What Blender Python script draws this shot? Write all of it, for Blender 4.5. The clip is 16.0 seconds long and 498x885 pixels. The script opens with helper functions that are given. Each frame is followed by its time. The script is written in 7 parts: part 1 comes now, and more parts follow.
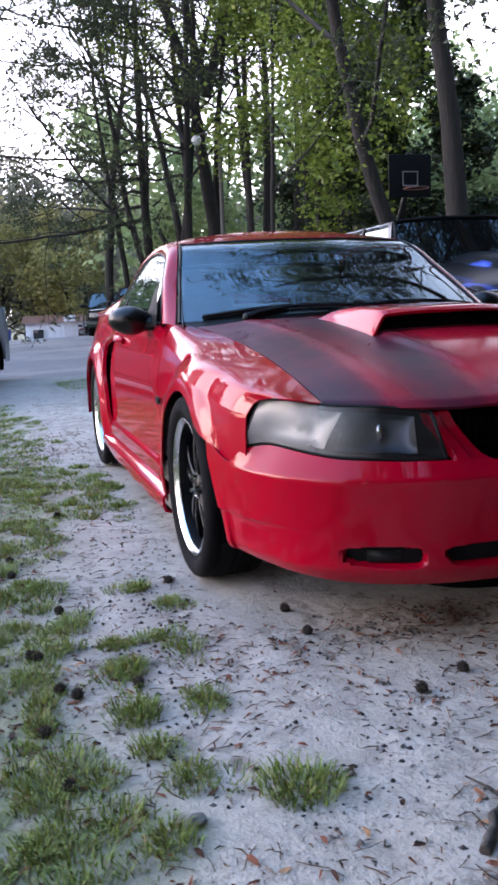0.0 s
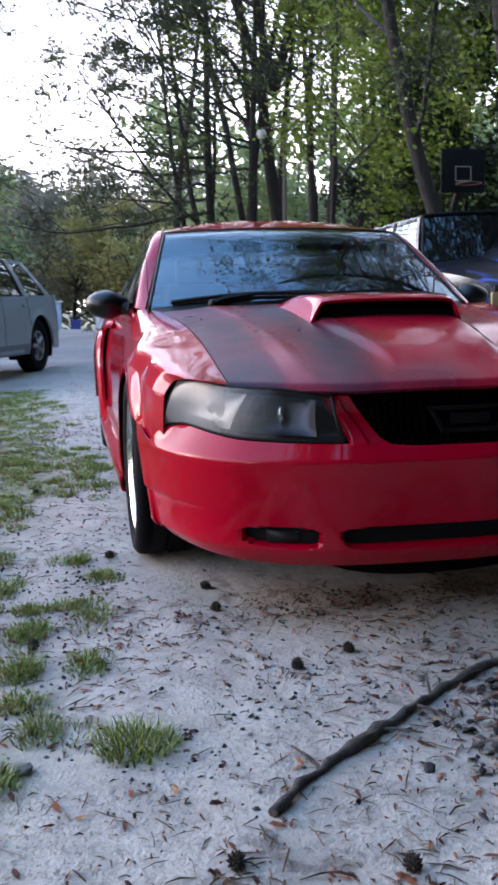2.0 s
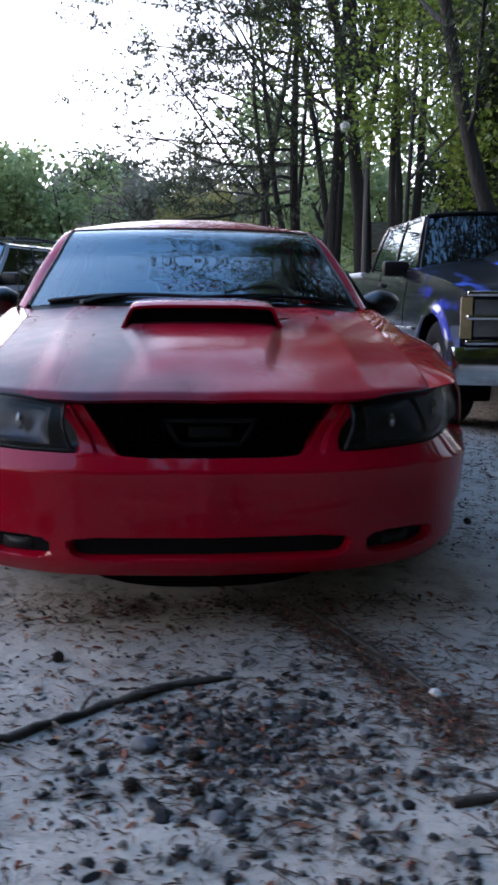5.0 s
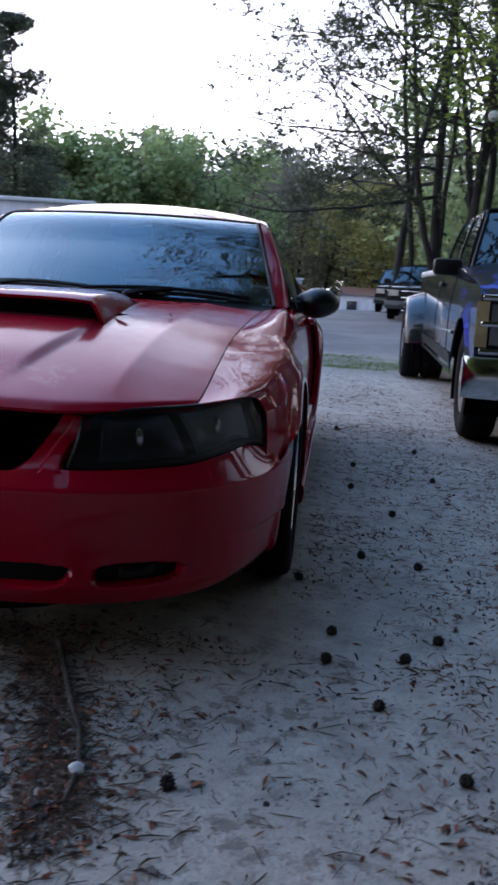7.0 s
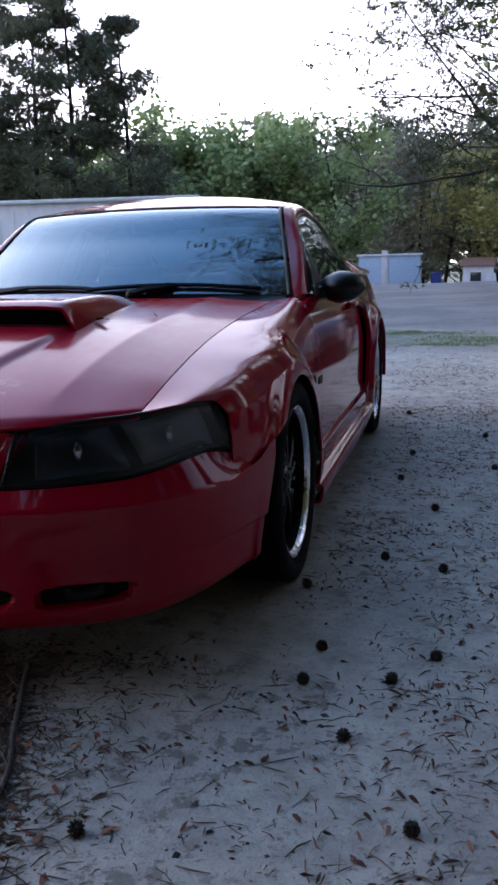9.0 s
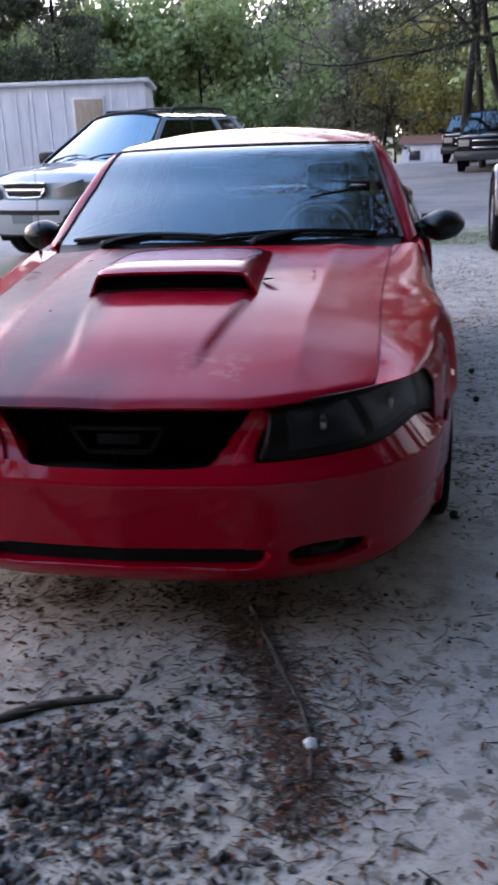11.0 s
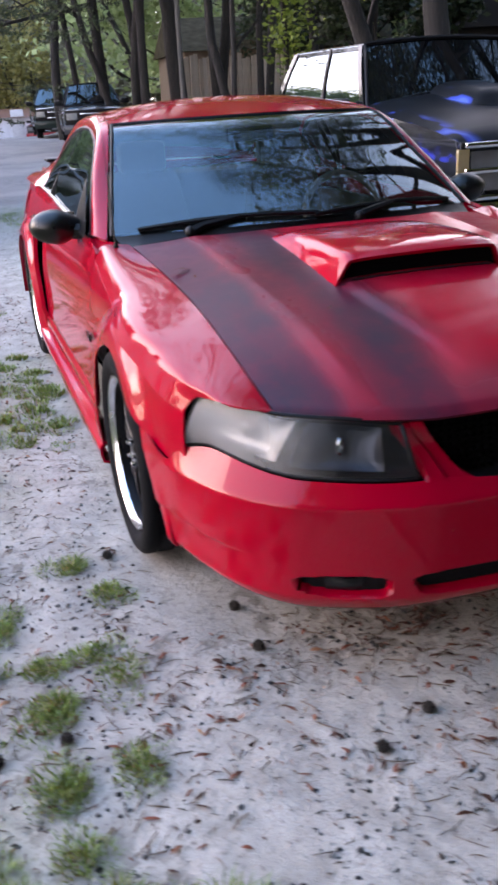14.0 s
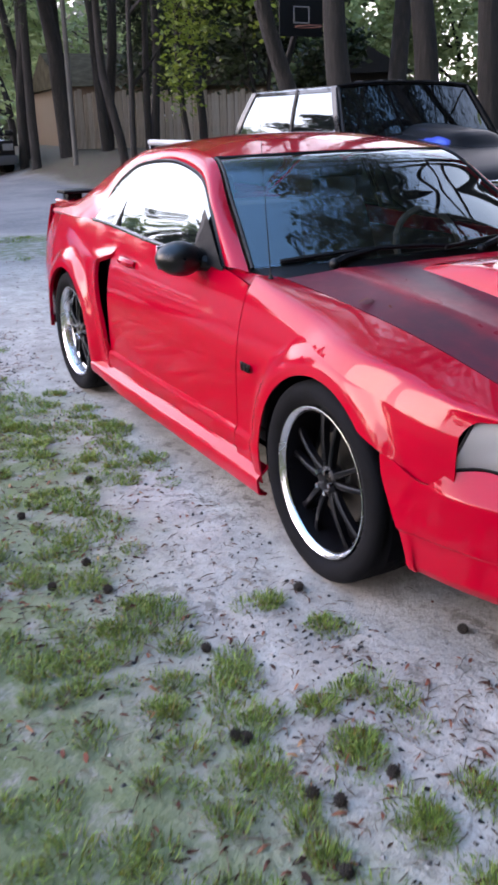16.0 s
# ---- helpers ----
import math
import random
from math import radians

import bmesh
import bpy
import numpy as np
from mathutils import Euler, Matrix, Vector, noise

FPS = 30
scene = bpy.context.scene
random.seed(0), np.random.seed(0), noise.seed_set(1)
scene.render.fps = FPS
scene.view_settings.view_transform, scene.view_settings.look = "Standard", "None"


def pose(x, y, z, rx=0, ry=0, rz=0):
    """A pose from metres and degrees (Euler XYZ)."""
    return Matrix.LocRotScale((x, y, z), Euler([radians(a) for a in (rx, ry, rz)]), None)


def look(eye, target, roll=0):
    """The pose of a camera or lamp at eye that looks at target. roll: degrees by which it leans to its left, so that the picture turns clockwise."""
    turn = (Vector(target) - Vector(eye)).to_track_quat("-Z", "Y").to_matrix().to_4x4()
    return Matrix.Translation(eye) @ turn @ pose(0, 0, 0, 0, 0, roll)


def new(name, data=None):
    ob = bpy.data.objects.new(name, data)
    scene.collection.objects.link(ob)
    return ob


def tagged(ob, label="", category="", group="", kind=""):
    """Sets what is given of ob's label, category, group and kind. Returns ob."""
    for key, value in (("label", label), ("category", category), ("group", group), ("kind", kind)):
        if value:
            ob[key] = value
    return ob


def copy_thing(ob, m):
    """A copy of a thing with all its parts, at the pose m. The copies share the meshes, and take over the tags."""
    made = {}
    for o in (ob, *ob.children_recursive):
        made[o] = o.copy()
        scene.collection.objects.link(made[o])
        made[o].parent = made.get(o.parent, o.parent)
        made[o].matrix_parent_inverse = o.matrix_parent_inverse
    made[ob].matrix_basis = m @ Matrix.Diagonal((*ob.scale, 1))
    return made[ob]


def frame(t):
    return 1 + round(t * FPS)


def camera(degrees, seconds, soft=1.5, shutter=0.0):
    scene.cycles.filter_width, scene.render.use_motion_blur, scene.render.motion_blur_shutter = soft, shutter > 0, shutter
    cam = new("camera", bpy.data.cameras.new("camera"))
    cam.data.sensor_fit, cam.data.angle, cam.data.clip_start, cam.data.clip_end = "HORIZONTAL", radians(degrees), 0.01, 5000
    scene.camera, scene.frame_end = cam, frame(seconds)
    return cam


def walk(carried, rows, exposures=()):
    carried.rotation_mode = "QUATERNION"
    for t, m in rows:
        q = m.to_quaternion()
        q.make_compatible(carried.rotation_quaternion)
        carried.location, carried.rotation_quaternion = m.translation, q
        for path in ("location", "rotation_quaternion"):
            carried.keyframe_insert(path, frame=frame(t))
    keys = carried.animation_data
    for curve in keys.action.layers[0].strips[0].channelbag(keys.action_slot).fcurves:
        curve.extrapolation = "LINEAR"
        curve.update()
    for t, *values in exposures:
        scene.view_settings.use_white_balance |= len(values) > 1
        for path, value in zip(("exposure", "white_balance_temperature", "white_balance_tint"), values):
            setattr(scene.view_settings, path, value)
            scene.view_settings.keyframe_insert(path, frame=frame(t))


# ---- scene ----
# ---- camera and its walk ----
cam = camera(31.7, 16.0, soft=3.0, shutter=0.5)
PATH = [
    (0, (-1.557, -2.136, 0.971), (-1.002, -0.239, 0.662), -2.5),
    (0.5, (-1.497, -2.179, 0.962), (-0.931, -0.287, 0.646), -2.3),
    (1, (-1.392, -2.234, 0.967), (-0.857, -0.339, 0.619), -1.2),
    (1.5, (-1.249, -2.281, 0.963), (-0.776, -0.371, 0.606), -0.7),
    (2, (-1.123, -2.319, 0.922), (-0.723, -0.385, 0.607), -1.2),
    (2.5, (-0.956, -2.316, 0.874), (-0.688, -0.353, 0.605), -1.1),
    (3, (-0.789, -2.323, 0.88), (-0.581, -0.352, 0.611), -1.7),
    (3.5, (-0.668, -2.343, 0.899), (-0.43, -0.378, 0.611), -2.2),
    (4, (-0.466, -2.4, 0.918), (-0.268, -0.434, 0.612), -1.8),
    (4.5, (-0.288, -2.435, 0.955), (-0.115, -0.467, 0.642), -0.6),
    (5, (-0.099, -2.436, 0.964), (0.07, -0.471, 0.632), 0.5),
    (5.2, (0.007, -2.408, 0.955), (0.167, -0.444, 0.612), 0.6),
    (6.25, (0.62, -2.235, 0.975), (0.625, -0.265, 0.632), 1.4),
    (7.3, (1.128, -2.01, 1.019), (0.881, -0.06, 0.649), 2.5),
    (7.5, (1.195, -1.972, 1.016), (0.904, -0.028, 0.645), 1.4),
    (7.7, (1.27, -1.949, 1.024), (0.919, -0.018, 0.641), 0.6),
    (8, (1.318, -1.892, 1.008), (0.912, 0.029, 0.629), -0.3),
    (8.2, (1.364, -1.857, 1.011), (0.903, 0.052, 0.635), -0.8),
    (9.2, (1.43, -1.82, 1.05), (0.955, 0.085, 0.63), -1.8),
    (10.3, (1.064, -2.007, 1.187), (0.708, -0.119, 0.629), -2.6),
    (10.5, (0.947, -2.067, 1.237), (0.631, -0.182, 0.649), -2.5),
    (11, (0.714, -2.13, 1.331), (0.393, -0.269, 0.67), -2.4),
    (11.5, (0.414, -2.11, 1.419), (0.107, -0.28, 0.673), -1.1),
    (12, (0.055, -2.099, 1.414), (-0.109, -0.258, 0.648), -2.4),
    (12.5, (-0.324, -2.021, 1.42), (-0.263, -0.167, 0.671), -4.1),
    (13, (-0.647, -1.867, 1.398), (-0.436, -0.02, 0.661), -3.4),
    (13.5, (-1.005, -1.784, 1.406), (-0.56, 0.023, 0.671), -2.7),
    (14, (-1.318, -1.668, 1.394), (-0.748, 0.097, 0.645), -3.0),
    (14.5, (-1.605, -1.442, 1.392), (-0.966, 0.303, 0.653), -2.3),
    (15, (-1.82, -1.259, 1.397), (-1.043, 0.437, 0.674), -1.6),
    (15.5, (-2.08, -1.128, 1.416), (-1.213, 0.529, 0.706), -2.1),
    (16, (-2.281, -1.263, 1.422), (-1.415, 0.403, 0.733), -1.4),
]
EXPOSURES = [(0, 0.90, 7800, 24), (2.5, 0.80, 7700, 21), (3.0, 0.57, 7650, 21), (3.5, 0.46, 7600, 20), (5.0, 0.52, 7400, 20), (7.3, 0.30, 7400, 22), (8.2, 0.34, 7400, 22), (10.3, 0.56, 8000, 27), (12.0, 1.17, 8500, 28), (14.0, 1.16, 8500, 28), (15.0, 1.11, 8400, 27), (16.0, 1.07, 8200, 26)]
walk(cam, [(t, look(eye, target, roll)) for t, eye, target, roll in PATH], EXPOSURES)

# ---- sky and sun: a pale evening sky, the low sun veiled on the passenger side ----
world = bpy.data.worlds.new("world")
scene.world = world
world.use_nodes = True
wt = world.node_tree
sky = wt.nodes.new("ShaderNodeTexSky")
sky.sky_type, sky.sun_disc = "NISHITA", False
sky.sun_elevation, sky.sun_rotation = radians(17), radians(-65)
sky.dust_density, sky.air_density, sky.ozone_density = 1.2, 1.0, 2.0
# a thin veil of high cloud whitens the sky towards the horizon
veil = wt.nodes.new("ShaderNodeMix")
veil.data_type = "RGBA"
veil.inputs[0].default_value = 0.85
wc = wt.nodes.new("ShaderNodeTexCoord")
wz = wt.nodes.new("ShaderNodeSeparateXYZ")
wt.links.new(wc.outputs["Generated"], wz.inputs[0])
height = wt.nodes.new("ShaderNodeMapRange")
height.inputs[1].default_value, height.inputs[2].default_value = 0.1, 0.85
wt.links.new(wz.outputs[2], height.inputs[0])
haze = wt.nodes.new("ShaderNodeMix")
haze.data_type = "RGBA"
haze.inputs[6].default_value, haze.inputs[7].default_value = (9.0, 9.9, 11.9, 1), (1.3, 3.7, 7.9, 1)
wt.links.new(height.outputs[0], haze.inputs[0])
wt.links.new(haze.outputs[2], veil.inputs[7])
wt.links.new(sky.outputs[0], veil.inputs[6])
bg = wt.nodes["Background"]
bg.inputs["Strength"].default_value = 0.25
# the whole sky brightens smoothly towards the sun's side
side = wt.nodes.new("ShaderNodeVectorMath")
side.operation = "DOT_PRODUCT"
side.inputs[1].default_value = (-0.87, 0.49, 0.0)
wt.links.new(wc.outputs["Generated"], side.inputs[0])
glow = wt.nodes.new("ShaderNodeMapRange")
for k, val in ((1, -1.0), (2, 1.0), (3, 0.22), (4, 1.70)):
    glow.inputs[k].default_value = val
wt.links.new(side.outputs["Value"], glow.inputs[0])
shine = wt.nodes.new("ShaderNodeVectorMath")
shine.operation = "SCALE"
wt.links.new(veil.outputs[2], shine.inputs[0])
wt.links.new(glow.outputs[0], shine.inputs["Scale"])
wt.links.new(shine.outputs[0], bg.inputs["Color"])
sun = new("sun", bpy.data.lights.new("sun", "SUN"))
sun.data.energy, sun.data.angle, sun.data.color = 0.8, radians(30), (1.0, 0.97, 0.95)
sun.matrix_world = look((-20, 9.3, 7), (0, 0, 0))

# ---- small building helpers ----
def knots(pts):
    """A smooth function through a few (x, value) pairs."""
    xs = [p[0] for p in pts]
    vs = [np.atleast_1d(np.array(p[1], float)) for p in pts]
    sl = [(vs[i + 1] - vs[i]) / (xs[i + 1] - xs[i]) for i in range(len(xs) - 1)]
    ms = []
    for i in range(len(xs)):
        if i == 0:
            ms.append(sl[0])
        elif i == len(xs) - 1:
            ms.append(sl[-1])
        else:
            a, b = sl[i - 1], sl[i]
            ms.append(np.where(a * b > 0, 2 * a * b / np.where(np.abs(a + b) < 1e-9, 1, a + b), 0))
    scalar = vs[0].size == 1

    def f(x):
        x = min(max(x, xs[0]), xs[-1])
        i = 0
        while i < len(xs) - 2 and x > xs[i + 1]:
            i += 1
        h = xs[i + 1] - xs[i]
        t = (x - xs[i]) / h
        r = ((2 * t**3 - 3 * t**2 + 1) * vs[i] + (t**3 - 2 * t**2 + t) * h * ms[i]
             + (-2 * t**3 + 3 * t**2) * vs[i + 1] + (t**3 - t**2) * h * ms[i + 1])
        return float(r[0]) if scalar else r
    return f


def sstep(a, b, x):
    t = min(max((x - a) / (b - a), 0.0), 1.0)
    return t * t * (3 - 2 * t)


def mesh_of(name, verts, faces, material, sharp=35.0, smooth=True):
    me = bpy.data.meshes.new(name)
    me.from_pydata([tuple(map(float, v)) for v in verts], [], [tuple(map(int, f)) for f in faces])
    me.materials.append(material)
    if smooth:
        me.polygons.foreach_set("use_smooth", [True] * len(me.polygons))
        me.set_sharp_from_angle(angle=radians(sharp))
        sharp_rim(me)
    return me


def sharp_rim(me):
    """Open borders keep a crisp edge."""
    used = np.zeros(len(me.edges), int)
    loop_edge = np.zeros(len(me.loops), int)
    me.loops.foreach_get("edge_index", loop_edge)
    np.add.at(used, loop_edge, 1)
    at = me.attributes.get("sharp_edge") or me.attributes.new("sharp_edge", "BOOLEAN", "EDGE")
    flags = np.zeros(len(me.edges), bool)
    at.data.foreach_get("value", flags)
    at.data.foreach_set("value", flags | (used < 2))


def add(name, me, parent=None, label="", thick=0.0, bevel=0.0):
    """Links a mesh as one object, a part when it has a parent."""
    ob = new(name, me)
    if parent is not None:
        ob.parent = parent
    if label:
        ob["label"] = label
    if thick:
        m = ob.modifiers.new("thickness", "SOLIDIFY")
        m.thickness, m.offset = abs(thick), -1.0 if thick > 0 else 1.0
    if bevel:
        m = ob.modifiers.new("edges", "BEVEL")
        m.width, m.segments, m.limit_method = bevel, 2, "ANGLE"
    return ob


def part(name, bm, material, parent=None, label="", sharp=35.0, smooth=True):
    me = bpy.data.meshes.new(name)
    bm.to_mesh(me)
    bm.free()
    me.materials.append(material)
    if smooth:
        me.polygons.foreach_set("use_smooth", [True] * len(me.polygons))
        me.set_sharp_from_angle(angle=radians(sharp))
    return add(name, me, parent, label)


def empty(name, at=(0, 0, 0), turn=0.0):
    ob = new(name)
    ob.empty_display_size = 0.2
    ob.matrix_basis = Matrix.Translation(at) @ Matrix.Rotation(radians(turn), 4, "Z")
    return ob


def surf(f, us, vs, flip=False):
    """Vertices and faces of a patch f(u, v)."""
    verts = [f(u, v) for u in us for v in vs]
    n = len(vs)
    faces = []
    for i in range(len(us) - 1):
        for j in range(n - 1):
            q = (i * n + j, (i + 1) * n + j, (i + 1) * n + j + 1, i * n + j + 1)
            faces.append(q[::-1] if flip else q)
    return verts, faces


def patch(name, f, us, vs, material, parent, flip=False, label="", thick=0.004, sharp=35.0, core=(0.0, 2.3, 0.45)):
    """A panel whose outer face looks away from the core of its thing."""
    v, fa = surf(f, us, vs, flip)
    p = np.array(v, float)
    q = np.array(fa)
    nrm = np.cross(p[q[:, 2]] - p[q[:, 0]], p[q[:, 3]] - p[q[:, 1]])
    if ((p[q].mean(1) - np.array(core)) * nrm).sum() < 0:
        fa = [k[::-1] for k in fa]
    return add(name, mesh_of(name, v, fa, material, sharp), parent, label, thick)


def lathe(profile, seg=48, axis="x"):
    """A ring or disc from (along, radius) pairs round an axis."""
    verts, faces = [], []
    n = len(profile)
    for k in range(seg):
        a = 2 * math.pi * k / seg
        for d, r in profile:
            verts.append((d, r * math.cos(a), r * math.sin(a)) if axis == "x" else (r * math.cos(a), r * math.sin(a), d))
    for k in range(seg):
        for j in range(n - 1):
            a, b = k * n + j, ((k + 1) % seg) * n + j
            faces.append((a, a + 1, b + 1, b) if axis == "x" else (a, b, b + 1, a + 1))
    return verts, faces


def box_bm(bm, x0, x1, y0, y1, z0, z1, bev=0.0):
    r = bmesh.ops.create_cube(bm, size=1)
    for v in r["verts"]:
        v.co = Vector(((x0 + x1) / 2 + v.co.x * (x1 - x0), (y0 + y1) / 2 + v.co.y * (y1 - y0), (z0 + z1) / 2 + v.co.z * (z1 - z0)))
    if bev:
        es = list({e for v in r["verts"] for e in v.link_edges})
        bmesh.ops.bevel(bm, geom=es, offset=bev, segments=2, affect="EDGES", profile=0.5)
    return r


def box(name, x0, x1, y0, y1, z0, z1, material, parent=None, label="", bev=0.01):
    bm = bmesh.new()
    box_bm(bm, x0, x1, y0, y1, z0, z1, min(bev, 0.3 * min(x1 - x0, y1 - y0, z1 - z0)))
    return part(name, bm, material, parent, label)


def tube(path, radii, seg=8, cap=True):
    """Vertices and faces of a bent tapered tube along points."""
    verts, faces = [], []
    pts = [Vector(p) for p in path]
    up = Vector((0.31, 0.17, 0.93))
    for i, p in enumerate(pts):
        d = (pts[min(i + 1, len(pts) - 1)] - pts[max(i - 1, 0)]).normalized()
        a = d.cross(up)
        if a.length < 0.05:
            a = d.cross(Vector((1, 0, 0)))
        a.normalize()
        b = d.cross(a)
        for k in range(seg):
            t = 2 * math.pi * k / seg
            verts.append(p + (a * math.cos(t) + b * math.sin(t)) * radii[i])
    for i in range(len(pts) - 1):
        for k in range(seg):
            k2 = (k + 1) % seg
            faces.append((i * seg + k, i * seg + k2, (i + 1) * seg + k2, (i + 1) * seg + k))
    if cap:
        faces.append(tuple(range(seg))[::-1])
        faces.append(tuple((len(pts) - 1) * seg + k for k in range(seg)))
    return verts, faces


def joined(pieces):
    verts, faces = [], []
    for v, f in pieces:
        o = len(verts)
        verts.extend(v)
        faces.extend(tuple(i + o for i in q) for q in f)
    return verts, faces


# ---- materials ----
class Nodes:
    """Short names for building one node material."""

    def __init__(self, name, base=(0.5, 0.5, 0.5), rough=0.5, metal=0.0):
        self.m = bpy.data.materials.new(name)
        self.m.use_nodes = True
        self.t = self.m.node_tree
        self.b = self.t.nodes["Principled BSDF"]
        self.b.inputs["Base Color"].default_value = (*base, 1)
        self.b.inputs["Roughness"].default_value = rough
        self.b.inputs["Metallic"].default_value = metal
        self.co = self.t.nodes.new("ShaderNodeTexCoord").outputs["Object"]

    def link(self, a, b):
        self.t.links.new(a, b)

    def noise(self, scale, detail=4.0, rough=0.55, stretch=None, co=None, world=False):
        n = self.t.nodes.new("ShaderNodeTexNoise")
        n.inputs["Scale"].default_value, n.inputs["Detail"].default_value, n.inputs["Roughness"].default_value = scale, detail, rough
        src = co or self.co
        if world:
            src = self.t.nodes.new("ShaderNodeNewGeometry").outputs["Position"]
        if stretch:
            mp = self.t.nodes.new("ShaderNodeMapping")
            mp.inputs["Scale"].default_value = stretch
            self.link(src, mp.inputs["Vector"])
            src = mp.outputs[0]
        self.link(src, n.inputs["Vector"])
        return n.outputs["Fac"]

    def ramp(self, fac, stops):
        r = self.t.nodes.new("ShaderNodeValToRGB")
        el = r.color_ramp.elements
        while len(el) < len(stops):
            el.new(0.5)
        for e, (p, c) in zip(el, stops):
            e.position = p
            e.color = (*c, 1) if isinstance(c, tuple) else (c, c, c, 1)
        self.link(fac, r.inputs[0])
        return r.outputs[0]

    def mix(self, fac, a, b):
        n = self.t.nodes.new("ShaderNodeMix")
        n.data_type = "RGBA"
        for sock, val in ((n.inputs[0], fac), (n.inputs[6], a), (n.inputs[7], b)):
            if isinstance(val, (int, float)):
                sock.default_value = val
            elif isinstance(val, tuple):
                sock.default_value = (*val, 1)
            else:
                self.link(val, sock)
        return n.outputs[2]

    def math(self, op, a, b=0.0, clamp=False):
        n = self.t.nodes.new("ShaderNodeMath")
        n.operation, n.use_clamp = op, clamp
        for sock, val in ((n.inputs[0], a), (n.inputs[1], b)):
            if isinstance(val, (int, float)):
                sock.default_value = val
            else:
                self.link(val, sock)
        return n.outputs[0]

    def span(self, x, a, b, c=0.0, d=1.0):
        n = self.t.nodes.new("ShaderNodeMapRange")
        n.interpolation_type = "SMOOTHSTEP"
        for k, val in ((1, a), (2, b), (3, c), (4, d)):
            n.inputs[k].default_value = val
        self.link(x, n.inputs[0])
        return n.outputs[0]

    def xyz(self, world=False):
        n = self.t.nodes.new("ShaderNodeSeparateXYZ")
        self.link(self.t.nodes.new("ShaderNodeNewGeometry").outputs["Position"] if world else self.co, n.inputs[0])
        return n.outputs

    def random(self):
        return self.t.nodes.new("ShaderNodeObjectInfo").outputs["Random"]

    def island(self):
        return self.t.nodes.new("ShaderNodeNewGeometry").outputs["Random Per Island"]

    def color(self, c):
        self.link(c, self.b.inputs["Base Color"])

    def rough(self, r):
        self.link(r, self.b.inputs["Roughness"])

    def bump(self, h, strength=0.3, distance=0.01):
        n = self.t.nodes.new("ShaderNodeBump")
        n.inputs["Strength"].default_value, n.inputs["Distance"].default_value = strength, distance
        self.link(h, n.inputs["Height"])
        self.link(n.outputs[0], self.b.inputs["Normal"])

    def set(self, **kw):
        for k, v in kw.items():
            self.b.inputs[k.replace("_", " ")].default_value = v
        return self


def plain(name, base, rough=0.5, metal=0.0, vary=0.12, scale=9.0, bump=0.0, spec=0.5):
    """A material with slight uneven tone and gloss."""
    n = Nodes(name, base, rough, metal)
    f = n.noise(scale, 5.0)
    lo, hi = tuple(c * (1 - vary) for c in base), tuple(min(c * (1 + vary), 1.0) for c in base)
    n.color(n.ramp(f, [(0.3, lo), (0.7, hi)]))
    n.rough(n.span(f, 0.3, 0.7, max(rough - 0.06, 0.02), min(rough + 0.08, 1)))
    n.set(Specular_IOR_Level=spec)
    if bump:
        n.bump(n.noise(scale * 12, 3.0), bump, 0.004)
    return n.m


def car_paint(name, base, rough=0.34, coat=1.0):
    n = Nodes(name, base, rough)
    dust = n.noise(3.0, 6.0, 0.6)
    fine = n.noise(5.0, 3.0)
    n.color(n.mix(n.span(dust, 0.4, 0.9, 0.0, 0.03), base, tuple(min(1, c * 0.85 + 0.04) for c in base)))
    n.rough(n.span(fine, 0.3, 0.7, rough - 0.03, rough + 0.05))
    n.set(Coat_Weight=coat, Coat_IOR=1.36, Coat_Roughness=0.045, Specular_IOR_Level=0.01)
    return n.m


RED = (0.34, 0.0012, 0.014)
PAINT = car_paint("red_paint", RED)


